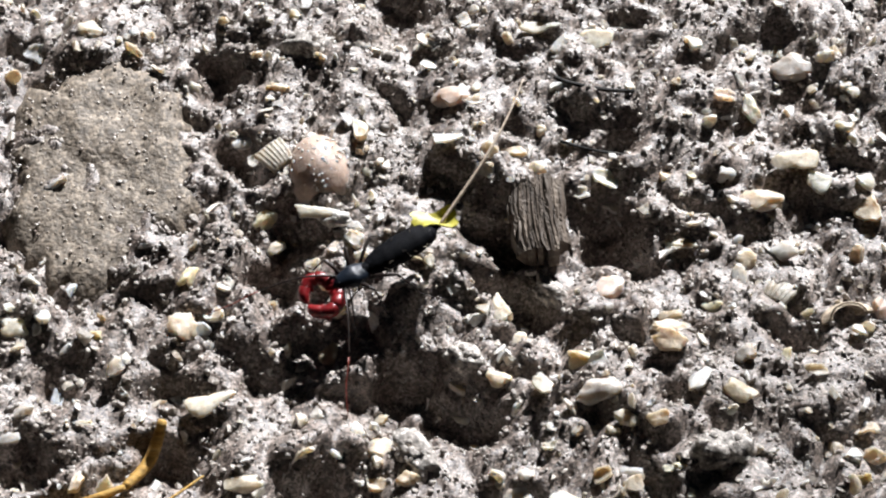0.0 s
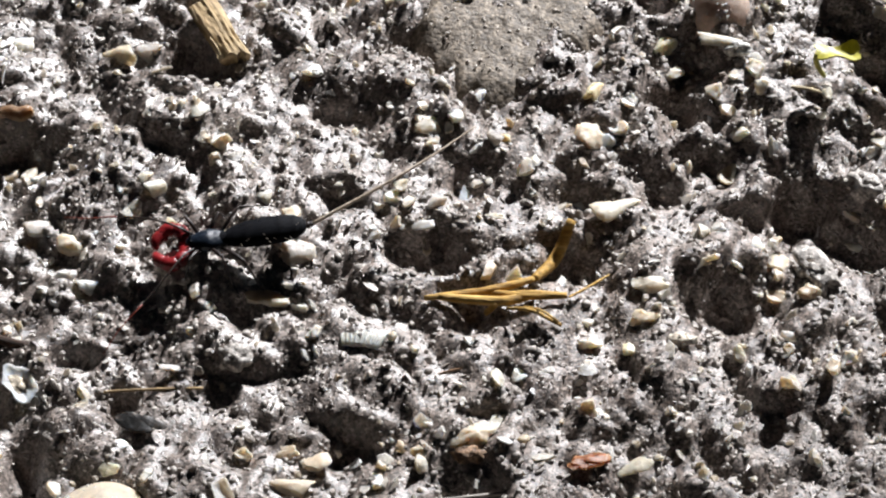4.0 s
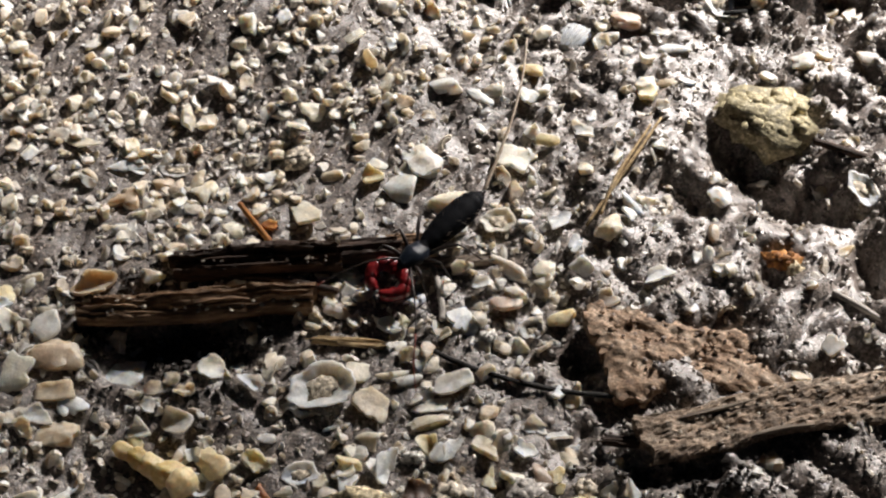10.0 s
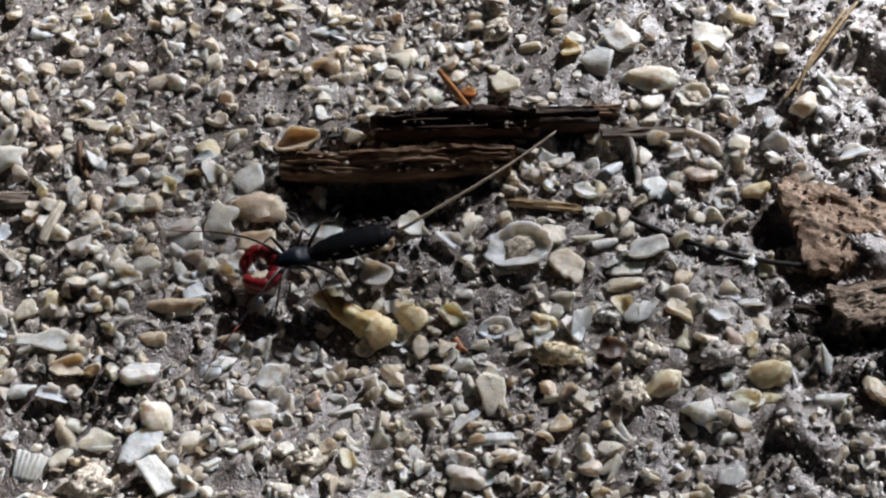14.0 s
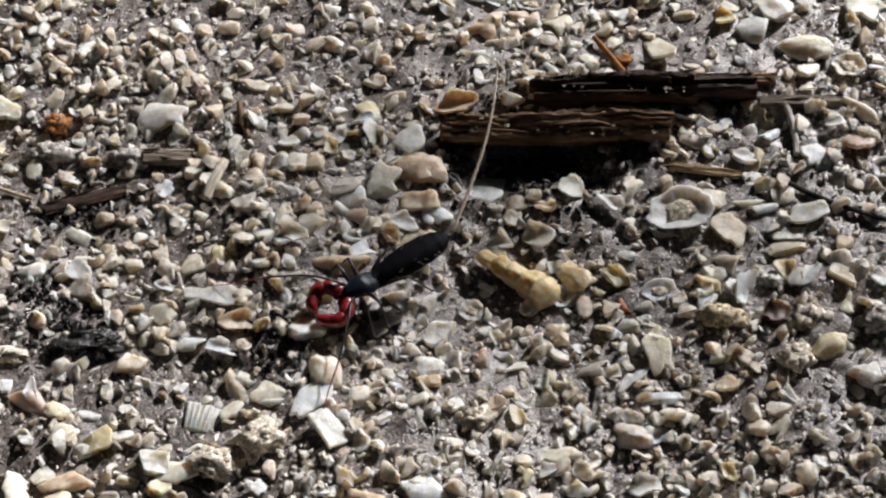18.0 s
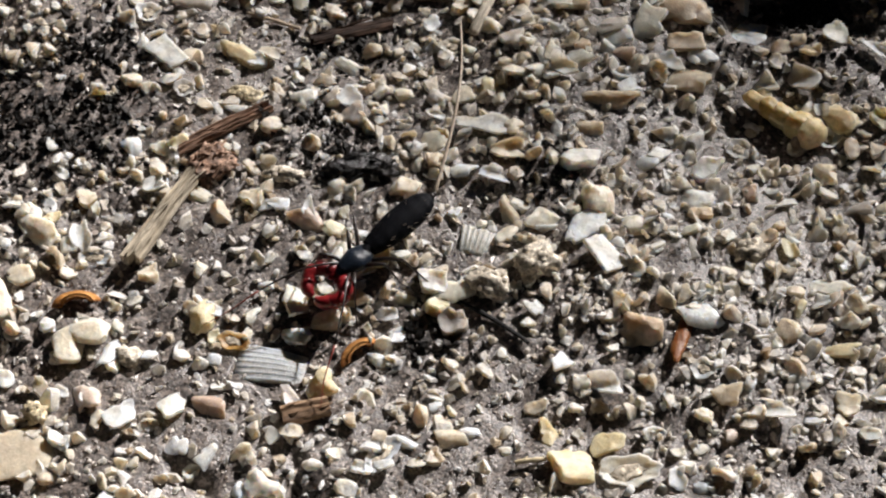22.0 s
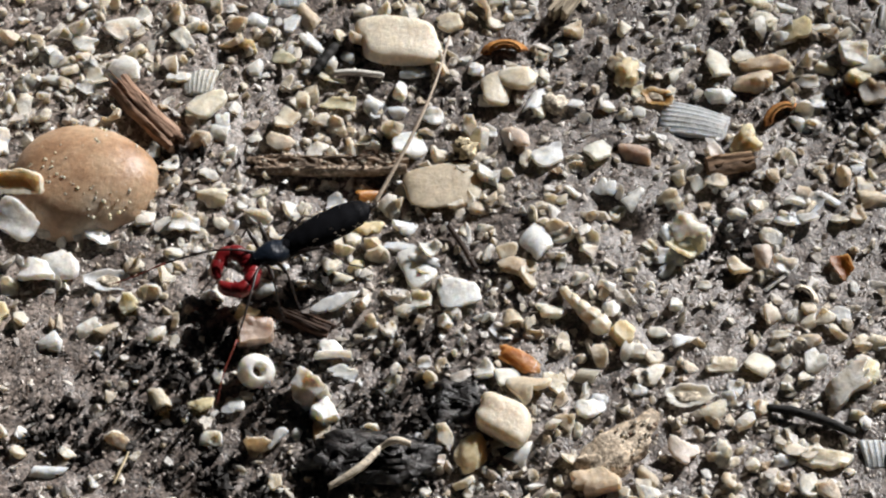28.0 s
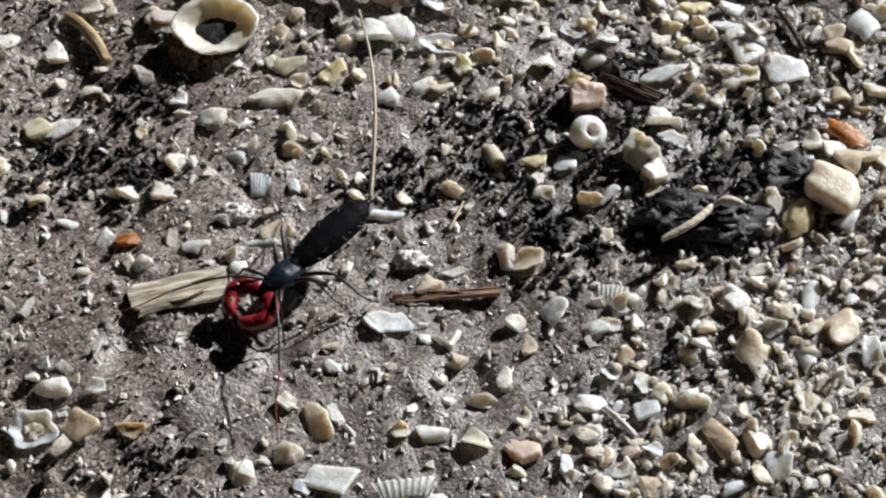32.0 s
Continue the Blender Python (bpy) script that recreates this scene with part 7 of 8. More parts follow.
chip("wh", -66.04, -49.73, -24, 1.41, 1.30, 0.23)
chip("wh", -54.10, -46.35, 28, 1.75, 1.31, 0.24)
chip("cr", -54.64, -44.21, 49, 1.21, 0.86, 0.15)
chunk("cr", -59.97, -49.21, 11, 1.40, 0.95, 0.52)
worn_grain("wh", -57.35, -48.90, 17, 1.00, 0.85, 0.41)
worn_grain("cr", -65.62, -40.29, 10, 1.47, 1.08, 0.52)
worn_grain("pw", -26.92, 13.09, -18, 1.66, 1.02, 0.49)
chip("cr", -14.54, 20.04, -14, 1.02, 0.74, 0.13)
chip("gy", -11.37, 16.40, 29, 1.74, 0.89, 0.16)
sand_clump("wh", -6.00, 10.51, 2, 1.73, 0.89, 0.67)
worn_grain("pw", -29.93, 18.64, 2, 0.91, 0.47, 0.23)
worn_grain("cr", -21.48, 8.88, 9, 1.52, 1.01, 0.48)
chip("gy", 15.89, 14.11, 2, 1.12, 1.25, 0.20)
worn_grain("ta", 12.49, 14.28, 2, 0.80, 0.90, 0.38)
worn_grain("ye", 13.89, 14.27, 24, 0.48, 0.64, 0.26)
# these two black stems stand in for shaded slits in the soil
twig("bk", 8.48, 19.92, -12, 4.67, 0.25, 0.25)
twig("bk", 9.28, 16.06, -11, 5.53, 0.19, 0.19)
worn_grain("pw", -23.84, -1.33, 13, 0.86, 0.80, 0.39)
chip("cr", -18.46, -2.72, -1, 1.34, 0.31, 0.06)
chip("gy", -22.43, -3.71, 14, 2.35, 0.92, 0.17)
chip("pw", -5.91, 2.55, -5, 1.50, 1.59, 0.27)
chunk("pw", -10.21, -7.98, -3, 1.71, 1.06, 0.58)
sand_clump("cr", -8.25, -9.21, 8, 1.40, 0.75, 0.56)
worn_grain("ta", 12.49, 4.68, 7, 1.99, 0.68, 0.33)
worn_grain("pw", 9.09, -1.96, -7, 1.00, 0.78, 0.37)
chip("cr", 6.72, -6.28, -21, 2.10, 1.33, 0.24)
chip("gy", 16.48, -3.16, 9, 1.49, 0.60, 0.11)
worn_grain("pw", 1.14, -0.23, 2, 1.04, 0.65, 0.31)
worn_grain("gy", 4.12, -5.64, 2, 1.75, 0.87, 0.42)
worn_grain("gy", 4.52, -4.72, 13, 0.87, 0.63, 0.30)
worn_grain("pw", 5.81, -3.06, 2, 1.03, 0.64, 0.31)
worn_grain("ye", 11.91, -4.48, 15, 0.73, 0.45, 0.22)
chip("gy", 9.94, -4.66, -5, 1.45, 0.75, 0.14)
worn_grain("pw", 8.40, -4.90, 23, 1.34, 0.87, 0.42)
chunk("cr", 10.53, -7.90, 9, 1.27, 1.05, 0.58)
chunk("ye", 11.85, -8.32, -6, 1.10, 0.95, 0.52)
chunk("gy", 13.90, -7.48, 27, 0.98, 1.15, 0.63)
chunk("ta", 15.01, -7.81, -4, 1.40, 0.95, 0.52)
worn_grain("cr", 7.12, -8.70, 7, 1.71, 0.96, 0.46)
chip("gy", -2.55, -8.10, -14, 1.18, 0.64, 0.11)
chunk("pw", -1.47, -5.26, -17, 1.43, 0.97, 0.53)
worn_grain("cr", 12.97, -5.67, -9, 0.83, 0.76, 0.36)
worn_grain("pw", 9.24, -7.59, -36, 0.89, 0.89, 0.43)
worn_grain("pw", -3.29, -0.46, 2, 1.04, 0.78, 0.37)
worn_grain("ye", 18.56, 2.75, -24, 0.70, 0.97, 0.39)
chip("wh", -54.36, -7.73, 10, 2.25, 1.00, 0.18)
worn_grain("cr", -55.32, -11.03, 25, 1.38, 1.03, 0.49)
worn_grain("wh", -53.93, 2.72, 10, 1.35, 0.92, 0.44)
worn_grain("wh", -47.53, 5.64, -1, 1.17, 0.93, 0.44)
worn_grain("cr", -46.38, 7.42, 17, 1.68, 1.34, 0.64)
worn_grain("wh", -46.68, -7.12, 17, 1.42, 1.19, 0.57)
worn_grain("wh", -52.70, -0.90, -54, 1.42, 0.75, 0.36)
worn_grain("wh", -58.57, -2.33, 10, 0.82, 0.95, 0.40)
twig("bk", -50.95, -3.96, 21, 2.15, 0.29, 0.29)
chip("cr", -30.93, -2.93, 21, 0.99, 1.00, 0.18)
worn_grain("ta", -29.38, -3.86, 10, 0.98, 1.06, 0.47)
chip("pw", -35.70, -4.84, 1, 1.29, 0.71, 0.13)
chip("wh", -54.52, -20.33, -29, 2.23, 0.75, 0.14)
chunk("cr", -55.32, -22.31, 41, 1.81, 1.31, 0.72)
worn_grain("ta", -42.57, -19.98, 16, 1.65, 0.79, 0.38)
sand_clump("ye", -44.84, -21.83, -17, 1.02, 0.80, 0.60)
worn_grain("wh", -48.24, -23.33, 31, 0.85, 1.05, 0.46)
chunk("wh", -59.42, -27.50, 16, 1.43, 1.11, 0.61)
worn_grain("gy", -54.50, -26.52, 9, 1.48, 1.14, 0.55)
chip("wh", -58.19, -15.51, 3, 1.57, 1.16, 0.21)
chip("gy", -34.15, -13.82, 10, 1.55, 0.49, 0.09)
chip("pw", -17.32, -15.24, -17, 0.77, 1.95, 0.15)
sand_clump("br", -18.59, -17.31, 3, 1.62, 0.82, 0.61)
worn_grain("pw", -20.85, -17.47, -34, 1.37, 0.83, 0.40)
worn_grain("ta", -22.00, -16.87, -43, 0.93, 0.78, 0.37)
worn_grain("pw", -15.96, -16.30, -17, 0.70, 0.83, 0.39)
twig("gy", -17.89, -19.24, 13, 5.61, 0.20, 0.20)
chip("wh", -116.83, -69.61, 23, 1.18, 1.66, 0.21)
chip("wh", -115.21, -70.21, -18, 1.62, 0.90, 0.16)
chip("cr", -117.16, -64.69, 20, 1.81, 0.62, 0.11)
worn_grain("cr", -115.44, -63.75, 18, 1.51, 0.64, 0.31)
worn_grain("ta", -116.53, -66.09, 34, 0.91, 1.16, 0.46)
worn_grain("cr", -109.63, -63.19, -25, 2.31, 1.22, 0.59)
chip("wh", -105.21, -58.59, 66, 1.33, 1.17, 0.21)
chip("wh", -113.21, -70.18, 50, 0.75, 0.98, 0.14)
chip("wh", -109.31, -72.00, 23, 1.43, 0.94, 0.17)
cup_shell("wh", -110.37, -72.32, -2, 0.74, 1.07, 0.33)
worn_grain("cr", -109.30, -66.06, 23, 1.47, 1.26, 0.60)
chip("cr", -113.90, -73.12, 40, 1.14, 1.28, 0.21)
chip("wh", -104.50, -71.44, 23, 0.85, 0.77, 0.14)
sand_clump("ye", -105.15, -72.97, 32, 1.06, 1.13, 0.85)
worn_grain("ye", -98.68, -65.79, 23, 0.69, 1.07, 0.33)
chip("wh", -98.42, -57.36, 30, 1.64, 1.20, 0.22)
chip("gy", -90.93, -61.68, 16, 1.44, 0.80, 0.14)
chunk("cr", -91.90, -51.93, 12, 1.01, 1.14, 0.59)
worn_grain("wh", -79.33, -53.53, 13, 1.08, 0.56, 0.27)
chip("wh", -113.27, -80.80, 34, 0.81, 1.04, 0.15)
chip("wh", -109.82, -78.42, 31, 1.23, 1.04, 0.19)
worn_grain("wh", -105.35, -79.52, 18, 1.93, 0.48, 0.23)
worn_grain("cr", -103.19, -82.05, 23, 1.76, 1.17, 0.56)
worn_grain("wh", -98.66, -84.62, 37, 1.14, 1.02, 0.49)
worn_grain("gy", -99.66, -85.19, 37, 1.12, 1.13, 0.54)
chip("wh", -101.63, -85.50, 32, 0.92, 0.67, 0.12)
cup_shell("wh", -112.41, -83.47, 16, 1.37, 0.75, 0.30)
worn_grain("wh", -93.26, -83.52, 23, 0.92, 0.66, 0.32)
chip("wh", -93.88, -73.70, -44, 1.68, 0.81, 0.15)
chip("wh", -92.67, -73.56, 64, 1.36, 1.40, 0.25)
chip("wh", -87.92, -69.92, 39, 1.14, 0.87, 0.16)
chip("wh", -87.42, -68.32, -6, 1.36, 0.74, 0.13)
worn_grain("cr", -91.21, -75.47, 13, 0.93, 0.59, 0.28)
husk("cr", -86.50, -74.12, -24, 1.53, 0.69, 0.41)
chip("wh", -84.57, -74.48, 81, 0.98, 1.29, 0.20)
chip("cr", -86.71, -76.75, 31, 1.07, 0.68, 0.12)
chip("cr", -87.07, -78.72, 44, 1.65, 1.59, 0.29)
chip("wh", -87.76, -81.22, 44, 0.81, 1.17, 0.15)
worn_grain("ye", -82.43, -77.01, 37, 1.15, 1.34, 0.59)
chip("wh", -76.63, -74.36, 16, 2.61, 1.35, 0.24)
worn_grain("wh", -75.16, -72.39, 69, 0.65, 0.88, 0.41)
chip("wh", -81.73, -75.29, 14, 1.86, 0.49, 0.09)
worn_grain("cr", -82.76, -66.85, 13, 0.95, 0.50, 0.24)
twig("ta", -77.73, -69.72, 34, 1.68, 0.15, 0.15)
grass("go", (((-21.77, -8.22), (-18.40, -7.14), (-16.15, -5.99)), ((-16.15, -5.99), (-15.13, -4.08), (-14.44, -2.38)), ((-18.36, -7.48), (-16.61, -7.30), (-14.42, -7.27)), ((-16.54, -8.01), (-15.56, -9.06), (-14.54, -9.24)), ((-21.04, -8.09), (-17.76, -7.90), (-15.95, -7.04)), ((-18.94, -7.17), (-16.63, -7.43), (-14.33, -7.29)), ((-18.27, -7.56), (-18.05, -8.12), (-18.52, -8.29)), ((-17.42, -8.21), (-16.13, -8.90), (-14.51, -9.37)), ((-14.25, -7.50), (-13.23, -6.21), (-12.19, -5.12))), (0.2, 0.3, 0.19, 0.06, 0.24, 0.19, 0.17, 0.1, 0.07))
grass("st", (((-53.98, -13.83), (-55.19, -18.14), (-56.59, -22.34)), ((-54.47, -14.43), (-55.55, -18.82), (-55.96, -21.48))), (0.10, 0.10))

# ---- an added, unseen shrub: its fine leaves thin the sun on the shell bed ----
M_FOLIAGE = material("shrub_leaf", [(0.03, 0.06, 0.015), (0.06, 0.11, 0.03), (0.09, 0.15, 0.05)], rough=0.5, spec=0.4, scale=60, bump=0.2, bump_scale=400, by="island")
M_TWIG = material("shrub_bark", [(0.06, 0.045, 0.03), (0.15, 0.11, 0.08)], rough=0.8, spec=0.3, scale=80, bump=0.6, bump_scale=500)


def build_shade_shrub():
    rng = random.Random(23)
    shrub = new("shrub")
    shrub.location = (0.45, 0.9, 0)
    base = Vector((450, 900, 0))
    toward = Vector((math.cos(radians(SUN_ELEVATION)) * math.cos(radians(SUN_AZIMUTH)), math.cos(radians(SUN_ELEVATION)) * math.sin(radians(SUN_AZIMUTH)), math.sin(radians(SUN_ELEVATION))))
    near_end, far_end = Vector((-22, -41, 0)) + toward * 850 - base, Vector((-125, -43, 0)) + toward * 850 - base
    bm = bmesh.new()
    tube(bm, bend([(0, 0, -4), (-14, -22, 240), (-60, -60, 440), near_end], 8), [8 - 0.24 * k for k in range(25)], 10)
    part("stem", bm, M_TWIG, shrub)
    bm = bmesh.new()
    tube(bm, bend([near_end, near_end.lerp(far_end, 0.5) + Vector((0, 0, 4)), far_end], 8), [2.0 - 0.08 * k for k in range(17)], 8)
    part("branch", bm, M_TWIG, shrub)
    crown = bmesh.new()
    tips = []
    for k in range(210):
        # dense along one side of the branch, thinning out on the other, with a loose spray near its middle
        reach = 1 - math.sqrt(1 - rng.random())
        # leaf spots are chosen from the ground they are to shade
        shaded = (-15 - 120 * rng.random() ** 1.3, -31 - 32 * reach + rng.gauss(0, 1.5), 0) if k < 190 else (rng.uniform(-82, -50), rng.uniform(-31, -14), 0)
        spot = Vector(shaded) + toward * rng.uniform(810, 890) - base
        if k % 9 == 0:
            tips.append(spot)
        size = rng.uniform(2.0, 3.0)
        along = Vector((rng.gauss(0, 1), rng.gauss(0, 1), rng.gauss(0, 0.5))).normalized()
        facing = (toward + Vector((rng.gauss(0, 0.5), rng.gauss(0, 0.5), rng.gauss(0, 0.5)))).normalized()
        along = (along - facing * along.dot(facing)).normalized()
        across = facing.cross(along)
        rim = [spot + along * a * size + across * b * size + facing * c * size for a, b, c in
               ((-1, 0, 0), (-0.45, -0.48, 0.1), (0.3, -0.5, 0.1), (1, 0, -0.15), (0.3, 0.5, 0.1), (-0.45, 0.48, 0.1))]
        ring = [crown.verts.new(p) for p in rim]
        vein = [crown.verts.new(spot + along * a * size - facing * 0.06 * size) for a in (-0.4, 0.35)]
        for f in ((ring[0], ring[1], vein[0]), (ring[1], ring[2], vein[1], vein[0]), (ring[2], ring[3], vein[1]), (ring[3], ring[4], vein[1]), (ring[4], ring[5], vein[0], vein[1]), (ring[5], ring[0], vein[0])):
            crown.faces.new(f)
    part("crown", crown, M_FOLIAGE, shrub, "many small green leaves")
    for tip in tips:
        bm = bmesh.new()
        share = (near_end.x - tip.x) / (near_end.x - far_end.x)
        start = near_end.lerp(far_end, min(0.97, max(0.02, share + 0.06)))
        tube(bm, bend([start, start.lerp(tip, 0.5) + Vector((0, 0, 3)), tip], 5), [0.6 - 0.04 * k for k in range(11)], 6)
        part("twig", bm, M_TWIG, shrub)
    return tagged(shrub, "unseen small-leaved green shrub with a bare stem, added to shade the sand", "shrub")


build_shade_shrub()

# ---- loose grains between the pieces ----
SLOTS = np.array(FOOTPRINTS)


def free(x, y):
    """1 where no larger piece lies."""
    out = np.ones(len(x))
    for fx, fy, turn, a, b in SLOTS:
        near = np.nonzero((abs(x - fx) < a + b) & (abs(y - fy) < a + b))[0]
        c, s = math.cos(radians(turn)), math.sin(radians(turn))
        u, v = (x[near] - fx) * c + (y[near] - fy) * s, -(x[near] - fx) * s + (y[near] - fy) * c
        out[near[(u / a) ** 2 + (v / b) ** 2 < 1.05]] = 0
    return out


# black spots (x, y, radius): humus, and log and pit shade drawn as crumbs
BLACK_SPOTS = []


def add_black_spots(*rows):
    BLACK_SPOTS.extend(rows)


add_black_spots((-113.3, -56.7, 4.3), (-99.4, -51.3, 1.8), (-115.4, -60.7, 2.4), (-101.4, -89.3, 2.6), (-99.5, -86.0, 1.3), (-112.6, -91.4, 2.4), (-131.0, -103.1, 2.5))
add_black_spots((-115.3, -96.2, 1.6), (-101.6, -88.5, 2.7), (-103.1, -91.6, 1.6), (-48.2, -35.9, 2.7), (-76.7, -34.2, 3.7), (-77.3, -34.2, 3.6), (-99.7, -45.1, 2.2))
add_black_spots((-97.4, -52.3, 1.8), (-86.5, -51.0, 1.8), (-117.9, -79.1, 1.1), (-127.2, -101.5, 1.7), (-117.0, -114.4, 1.3), (-99.1, -98.7, 1.0), (-87.0, -62.1, 1.1))
add_black_spots((-91.1, -73.0, 1.1), (-115.4, -58.3, 4.6), (-110.4, -56.7, 2.5), (-113.4, -70.1, 1.2), (-109.2, -83.8, 1.6), (-88.9, -62.5, 1.3), (-103.6, -89.8, 1.6))
add_black_spots((-99.1, -86.3, 1.6), (-107.0, -90.7, 1.3), (-112.0, -50.5, 2.2), (-110.0, -54.8, 1.8), (-129.0, -97.0, 2.0), (-107.6, -95.2, 2.1), (-112.6, -92.8, 1.4))
add_black_spots((-108.9, -85.2, 2.2), (-106.2, -88.6, 2.4), (-110.6, -88.4, 1.6), (-102.8, -84.9, 1.3))


def humus_and_shade(x, y):
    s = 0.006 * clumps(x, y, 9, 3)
    for hx, hy, radius in BLACK_SPOTS:
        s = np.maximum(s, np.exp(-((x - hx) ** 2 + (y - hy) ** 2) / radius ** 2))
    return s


def sandy_end(x, y):
    """1 on the bare fine sand at the end of the way, less on a bare patch before it."""
    patch = 0.75 * np.exp(-((x + 87) / 7) ** 2 - ((y + 72) / 5) ** 2)
    return np.maximum(np.clip((-82 - y) / 12, 0, 1) * np.clip((-98 - x) / 10, 0, 1), patch)


def clean(x, y):
    return 1 - 0.93 * humus_and_shade(x, y)


def strew_joined(name, label, seed, count, weight):
    """Broken bits of shell in the gaps, too many to tell apart: a few shapes, each turned and sized anew."""
    rng, dice = np.random.default_rng(seed), random.Random(seed)
    shapes = []
    for k in range(26):
        bm = fragment_mesh(dice, 1.0, dice.uniform(0.5, 0.9), dice.uniform(0.12, 0.4), dice.uniform(-0.6, 0.5), 0.9, sides=12, profile=ROUGH_EDGE)
        bmesh.ops.triangulate(bm, faces=bm.faces)
        bm.verts.index_update()
        shapes.append((np.array([v.co for v in bm.verts]), np.array([[v.index for v in f.verts] for f in bm.faces])))
        bm.free()
    x, y = rng.uniform(-150, 44, count * 14), rng.uniform(-132, 40, count * 14)
    keep = (off_way(x, y) < 30) & (rng.random(count * 14) < weight(x, y) * free(x, y))
    x, y = x[keep][:count], y[keep][:count]
    z = relief(x, y)
    size = 0.5 + 1.05 * rng.random(len(x)) ** 1.9
    turn = turns(rng, len(x), 0.5)
    verts, faces, base = [], [], 0
    for k in range(len(x)):
        v, f = shapes[k % len(shapes)]
        verts.append((v * size[k]) @ turn[k].T + (x[k], y[k], z[k] + 0.12 * size[k]))
        faces.append(f + base)
        base += len(v)
    ob = new(name, mesh_from(name, np.concatenate(verts), np.concatenate(faces), M_BITS, True))
    ob.data.set_sharp_from_angle(angle=radians(40))
    return tagged(ob, label, "shell grit", kind="stuff")


def strew_single(make, count, seed, weight, least=0.9, most=2.1):
    """Lay single pieces beside the scorpion's way, each a thing of its own; some meshes are shared among them."""
    rng = random.Random(seed)
    places = np.random.default_rng(seed).random((count * 14, 4))
    leg_of = (places[:, 0] * (len(WAY) - 1)).astype(int)
    along = places[:, 0] * (len(WAY) - 1) - leg_of
    ways = np.array(WAY, float)
    px = ways[leg_of, 0] + along * (ways[leg_of + 1, 0] - ways[leg_of, 0]) + (places[:, 1] - 0.5) * 44
    py = ways[leg_of, 1] + along * (ways[leg_of + 1, 1] - ways[leg_of, 1]) + (places[:, 2] - 0.5) * 32
    keep = places[:, 3] < weight(px, py) * free(px, py)
    models = []
    for x, y in list(zip(px[keep].tolist(), py[keep].tolist()))[:count]:
        length = least + (most - least) * rng.random() ** 1.6
        width = length * rng.uniform(0.5, 0.9)
        if len(models) < 48:
            ob = make(rng.choice(("cr", "cr", "wh", "wh", "wh", "cr", "ta", "cr", "ye", "pk", "cr")), x, y, rng.uniform(0, 360), length, width, width * rng.uniform(0.4, 0.7))
            models.append((ob, length, width))
        else:
            ob, length, width = rng.choice(models)
            spot = ob.matrix_world.translation
            tall = spot.z / MM - height(spot.x / MM, spot.y / MM)
            copy_thing(ob, pose(x * MM, y * MM, (height(x, y) + tall) * MM, rng.uniform(-24, 24), rng.uniform(-24, 24), rng.uniform(0, 360)))
            FOOTPRINTS.append((x, y, 0, length / 2, width / 2))


strew_single(chip, 100, 71, lambda x, y: (0.04 + 0.96 * grit(x, y)) * clean(x, y) * (1 - 0.6 * sandy_end(x, y)), 0.8, 2.0)
strew_single(worn_grain, 90, 72, lambda x, y: (0.03 + 0.97 * grit(x, y)) * clean(x, y) * (1 - 0.6 * sandy_end(x, y)))
strew_single(chunk, 70, 73, lambda x, y: (0.05 + 0.95 * grit(x, y)) * clean(x, y) * (1 - 0.8 * sandy_end(x, y)), 0.9, 1.7)
strew_single(chip, 120, 74, lambda x, y: (1 - rough_zone(x, y)) * (0.3 + 0.7 * clumps(x, y, 8, 4)) * clean(x, y) * (1 - 0.7 * sandy_end(x, y)), 1.4, 2.9)
SLOTS = np.array(FOOTPRINTS)

scatter("fine_sand", "fine grey sand grains lying loose on the soil", "sand", 11, 32000, OCT, OCT_F, (0.06, 0.14), (1, 0.9, 0.85), 0.25, 0.9,
        M_FINE, lambda x, y: (0.4 + 0.6 * clumps(x, y, 4, 6)) * clean(x, y), sink=0.42)
scatter("shell_meal", "tiny pale splinters of crushed shell", "sand", 19, 38000, OCT, OCT_F, (0.07, 0.25), (1.3, 0.7, 0.2), 0.35, 0.6,
        M_MEAL, lambda x, y: (0.45 + 0.55 * clumps(x, y, 3, 2)) * (1 - 0.8 * rough_zone(x, y)) * clean(x, y), sink=0.1)
scatter("soil_lumps", "small crumbly lumps of pale grey soil", "soil", 18, 28000, ICO, ICO_F, (0.09, 0.3), (1.15, 0.95, 0.66), 0.26, 0.6,
        M_CLOD, lambda x, y: (0.01 + 0.99 * rough_zone(x, y)) * (0.6 + 0.4 * clumps(x, y, 4, 2)) * clean(x, y), sink=0.6, smooth=True)
scatter("sand_crumbs", "grey angular crumbs of sand and shell meal", "sand", 12, 6000, ICO, ICO_F, (0.13, 0.36), (1, 0.85, 0.7), 0.3, 0.8,
        M_GREY, lambda x, y: (0.3 + 0.7 * rough_zone(x, y) * clumps(x, y, 5, 7)) * clean(x, y), sink=0.4)
scatter("shell_grit", "cream and tan grains of worn shell", "shell grit", 13, 5000, FLAKE, FLAKE_F, (0.18, 0.45), (1.1, 0.85, 0.4), 0.1, 0.6,
        M_CREAM, lambda x, y: grit(x, y) * clean(x, y) * (1 - 0.7 * sandy_end(x, y)))
scatter("shell_flakes", "thin pale flakes of broken shell", "shell grit", 15, 16000, FLAKE, FLAKE_F, (0.15, 0.62), (1.2, 0.75, 0.16), 0.1, 0.6,
        M_CHIP, lambda x, y: (0.12 + 0.88 * grit(x, y)) * clean(x, y) * (1 - 0.35 * sandy_end(x, y)), sink=0.0)
strew_joined("broken_shell_bits", "many small broken bits of cream and white shell", 61, 6000, lambda x, y: np.minimum(1, 1.5 * grit(x, y)) * clean(x, y) * (1 - 0.85 * sandy_end(x, y)))
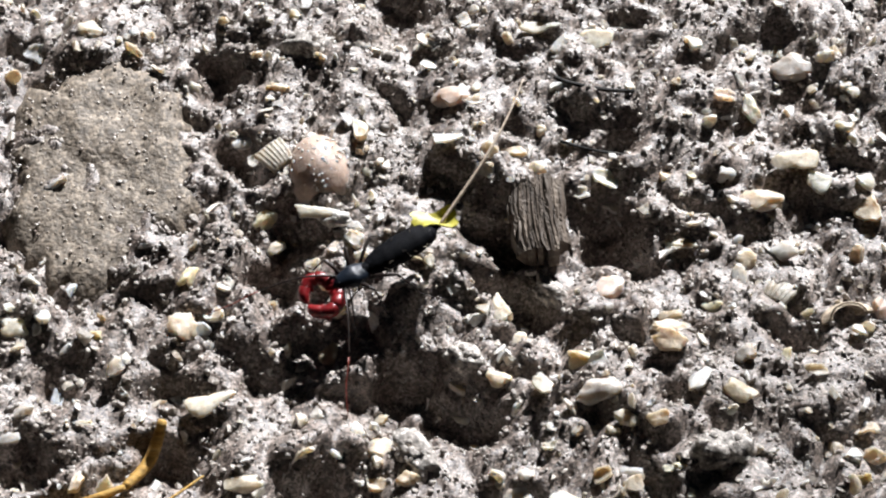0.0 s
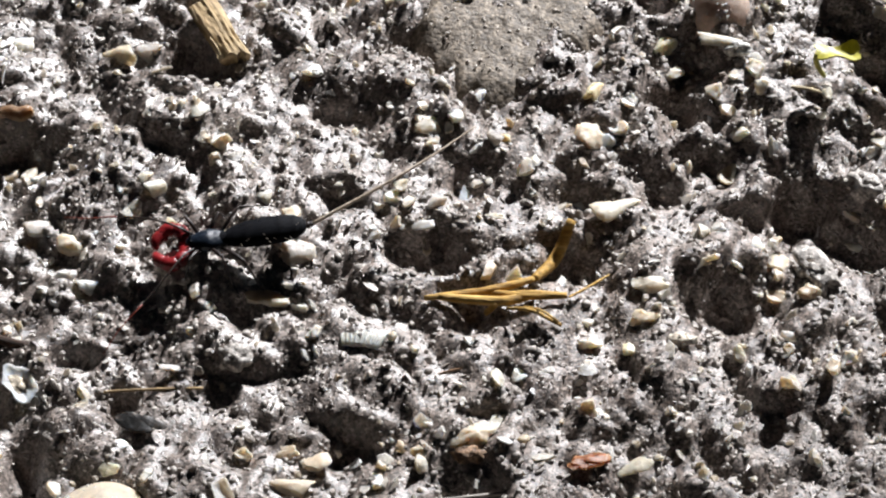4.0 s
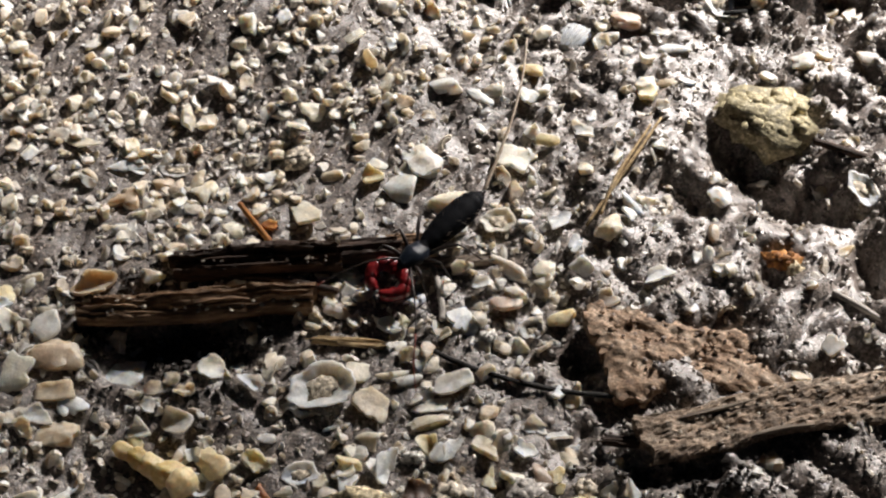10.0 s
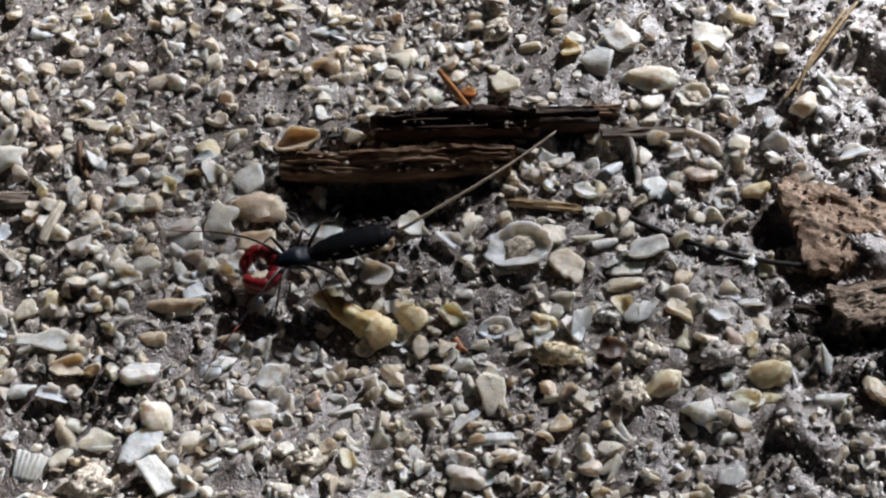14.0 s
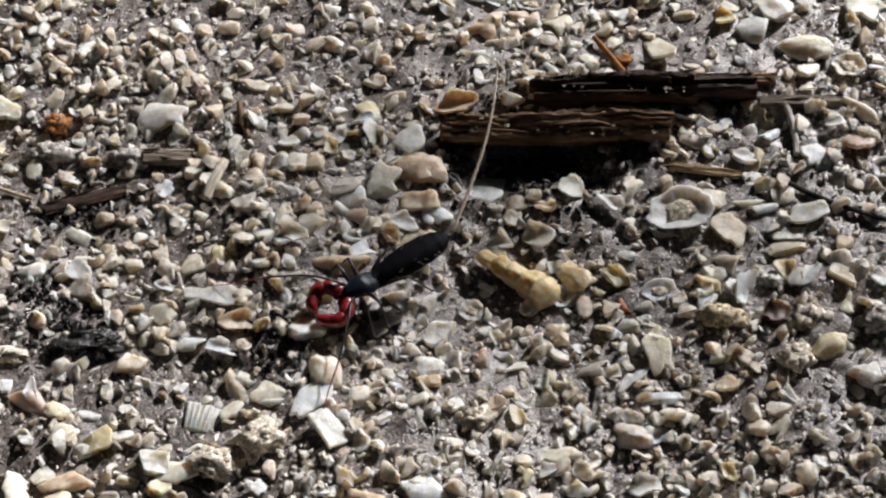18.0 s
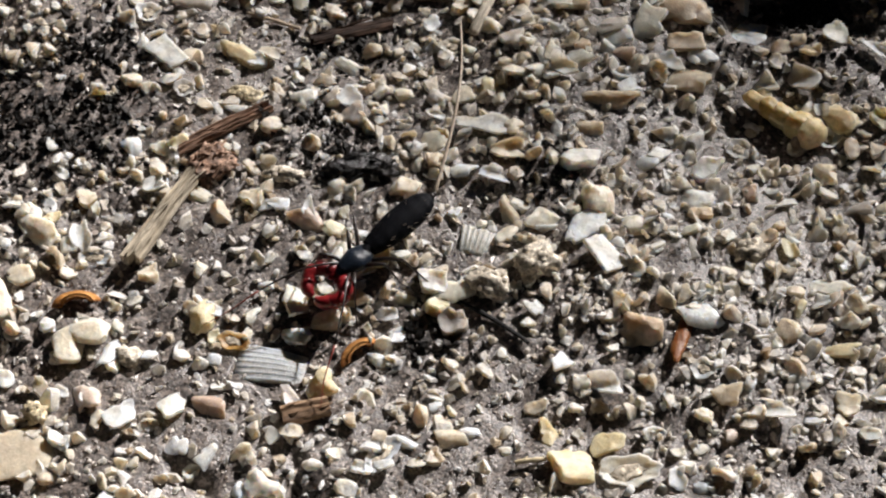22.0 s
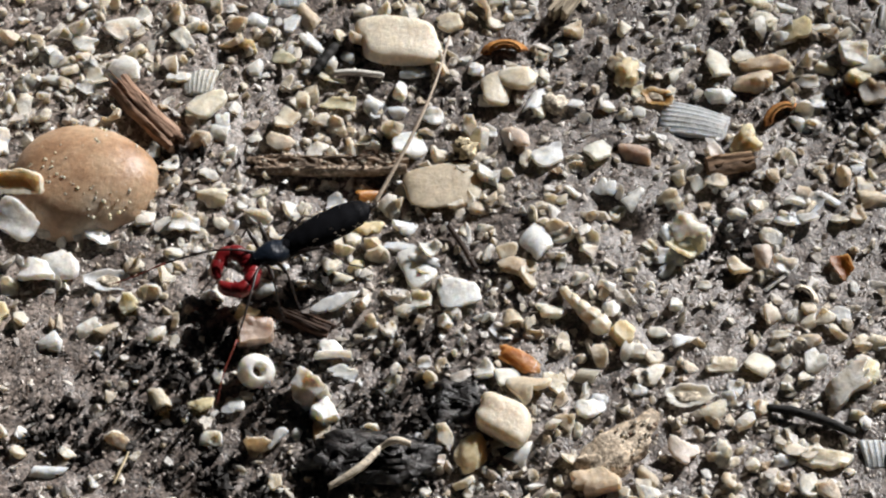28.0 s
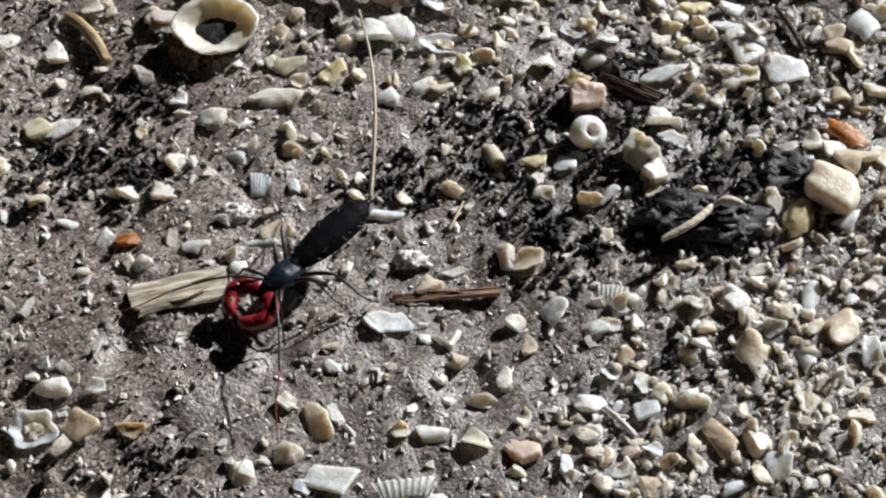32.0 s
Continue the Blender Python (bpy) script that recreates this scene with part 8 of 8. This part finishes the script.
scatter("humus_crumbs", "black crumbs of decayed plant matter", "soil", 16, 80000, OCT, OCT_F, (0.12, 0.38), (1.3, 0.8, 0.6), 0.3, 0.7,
        M_DARK, humus_and_shade, sink=0.1)


# ---- movement ----
def stand(t, x, y, turn):
    return t, pose(x * MM, y * MM, (height(x, y) * 0.35 + 0.35) * MM, 0, 0, turn)


def motions():
    body = [
        stand(0, -4.59, 6.18, -147.0),
        stand(0.5, -7.14, 4.78, -148.5),
        stand(1, -11.31, 3.65, -158.9),
        stand(1.5, -15.54, 1.41, -153.7),
        stand(2, -19.72, 0.03, -150.6),
        stand(2.5, -23.57, -2.25, -152.4),
        stand(4.5, -36.81, -7.76, -168.8),
        stand(5, -40.98, -9.11, -163.5),
        stand(5.5, -44.16, -10.94, -153.5),
        stand(6, -46.93, -13.04, -149.4),
        stand(6.5, -50.06, -15.07, -147.4),
        stand(7, -53.32, -17.23, -151.6),
        stand(7.5, -56.95, -19.10, -159.4),
        stand(8, -59.73, -21.83, -152.9),
        stand(8.5, -63.02, -22.51, -148.3),
        stand(9, -65.36, -23.43, -148.7),
        stand(9.5, -65.97, -24.06, -138.1),
        stand(10, -65.08, -26.88, -120.5),
        stand(10.5, -65.50, -28.77, -125.7),
        stand(11, -66.89, -31.22, -136.6),
        stand(11.5, -68.58, -33.07, -130.2),
        stand(12, -69.87, -35.51, -129.2),
        stand(12.5, -71.88, -36.45, -130.8),
        stand(13, -73.62, -38.07, -139.1),
        stand(13.5, -75.91, -39.49, -136.9),
        stand(14, -78.75, -40.62, -149.6),
        stand(14.5, -80.01, -42.00, -142.0),
        stand(15, -80.11, -41.71, -145.3),
        stand(15.5, -80.19, -41.74, -143.7),
        stand(17.5, -81.88, -45.15, -137.0),
        stand(18, -82.39, -46.44, -130.8),
        stand(18.5, -83.72, -48.38, -131.0),
        stand(19, -85.43, -49.87, -126.6),
        stand(19.5, -86.39, -51.34, -127.8),
        stand(20, -87.63, -52.87, -126.5),
        stand(20.5, -89.67, -54.55, -135.6),
        stand(21, -91.14, -56.16, -126.6),
        stand(21.5, -92.13, -57.94, -128.8),
        stand(22, -93.03, -59.94, -117.0),
        stand(22.5, -94.64, -61.93, -125.4),
        stand(23, -95.83, -63.61, -121.5),
        stand(23.5, -96.70, -65.61, -118.0),
        stand(24, -98.10, -67.60, -119.4),
        stand(24.5, -99.59, -70.22, -120.5),
        stand(25, -100.96, -72.76, -119.2),
        stand(25.5, -103.08, -74.65, -125.4),
        stand(27.5, -109.42, -81.36, -130.7),
        stand(28, -110.31, -83.49, -128.6),
        stand(28.5, -111.34, -85.00, -123.7),
        stand(29, -112.22, -86.97, -115.8),
        stand(29.5, -112.32, -89.77, -102.8),
        stand(30, -112.28, -92.79, -91.3),
        stand(30.5, -113.04, -95.91, -95.4),
        stand(31, -113.53, -99.57, -99.7),
        stand(31.5, -115.07, -101.71, -107.0),
        stand(32, -116.51, -103.94, -107.5),
    ]
    walk(scorpion, body)
    ticks = [round(0.25 * k, 2) for k in range(129)]
    for k, (leg, hip) in enumerate(legs):
        x, y, z = (c * MM for c in hip)
        phase = 0 if k in (0, 3, 4) else math.pi
        rows = []
        for t in ticks:
            pace = 0.25 if 15.0 <= t <= 16.0 else 1.0
            a = 2 * math.pi * t * 1.9 + phase
            rows.append((t, pose(x, y, z, 6 * pace * max(0, math.cos(a)) * (1 if hip[1] > 0 else -1), 0, 17 * pace * math.sin(a))))
        walk(leg, rows)
    # seconds, and the headings of the two feelers from the nose
    swings = ((0, 61, -19), (1, 40, -22), (2, 48, -26), (4.5, 46, -22), (6, 40, -14), (8.5, 45, -25), (9, 48, -20), (11, 48, -30), (12.5, 42, -28), (14, 44, -34),
              (15.5, 48, -30), (17.5, 45, -36), (19, 52, -42), (21, 44, -30), (23, 31, -10), (25, 49, -26), (28, 50, -18), (29, 57, -25), (31, 51, -37), (32, 50, -35))
    for k, (feeler, base) in enumerate(feelers):
        x, y, z = (c * MM for c in base)
        rows = []
        for t in ticks:
            turn = float(np.interp(t, [r[0] for r in swings], [r[1 + k] for r in swings]))
            # no swing at the whole seconds, where the heading is known
            rows.append((t, pose(x, y, z, 0, 2 + 3 * math.sin(math.pi * t), turn + 5 * math.sin(2 * math.pi * t))))
        walk(feeler, rows)
    x, y, z = -5.2 * MM, 0, 2.13 * MM
    walk(tail, [(t, pose(x, y, z, 0, lift, turn)) for t, turn, lift in (
        (0, 24, 6), (2.5, 18, 6), (6, 20, 6), (7.5, 10, 6), (9, 22, 6), (12, 24, 8), (13, 24, 8), (14, 12, 8), (14.4, 36, 8), (15.5, 64, 8), (17.5, 36, 8),
        (19, 42, 8), (20.5, 38, 8), (23, 30, 8), (25.5, 27, 8), (28, 36, 6), (29, 24, 6), (30, 10, 6), (31, 18, 8), (32, 44, 8))])


motions()
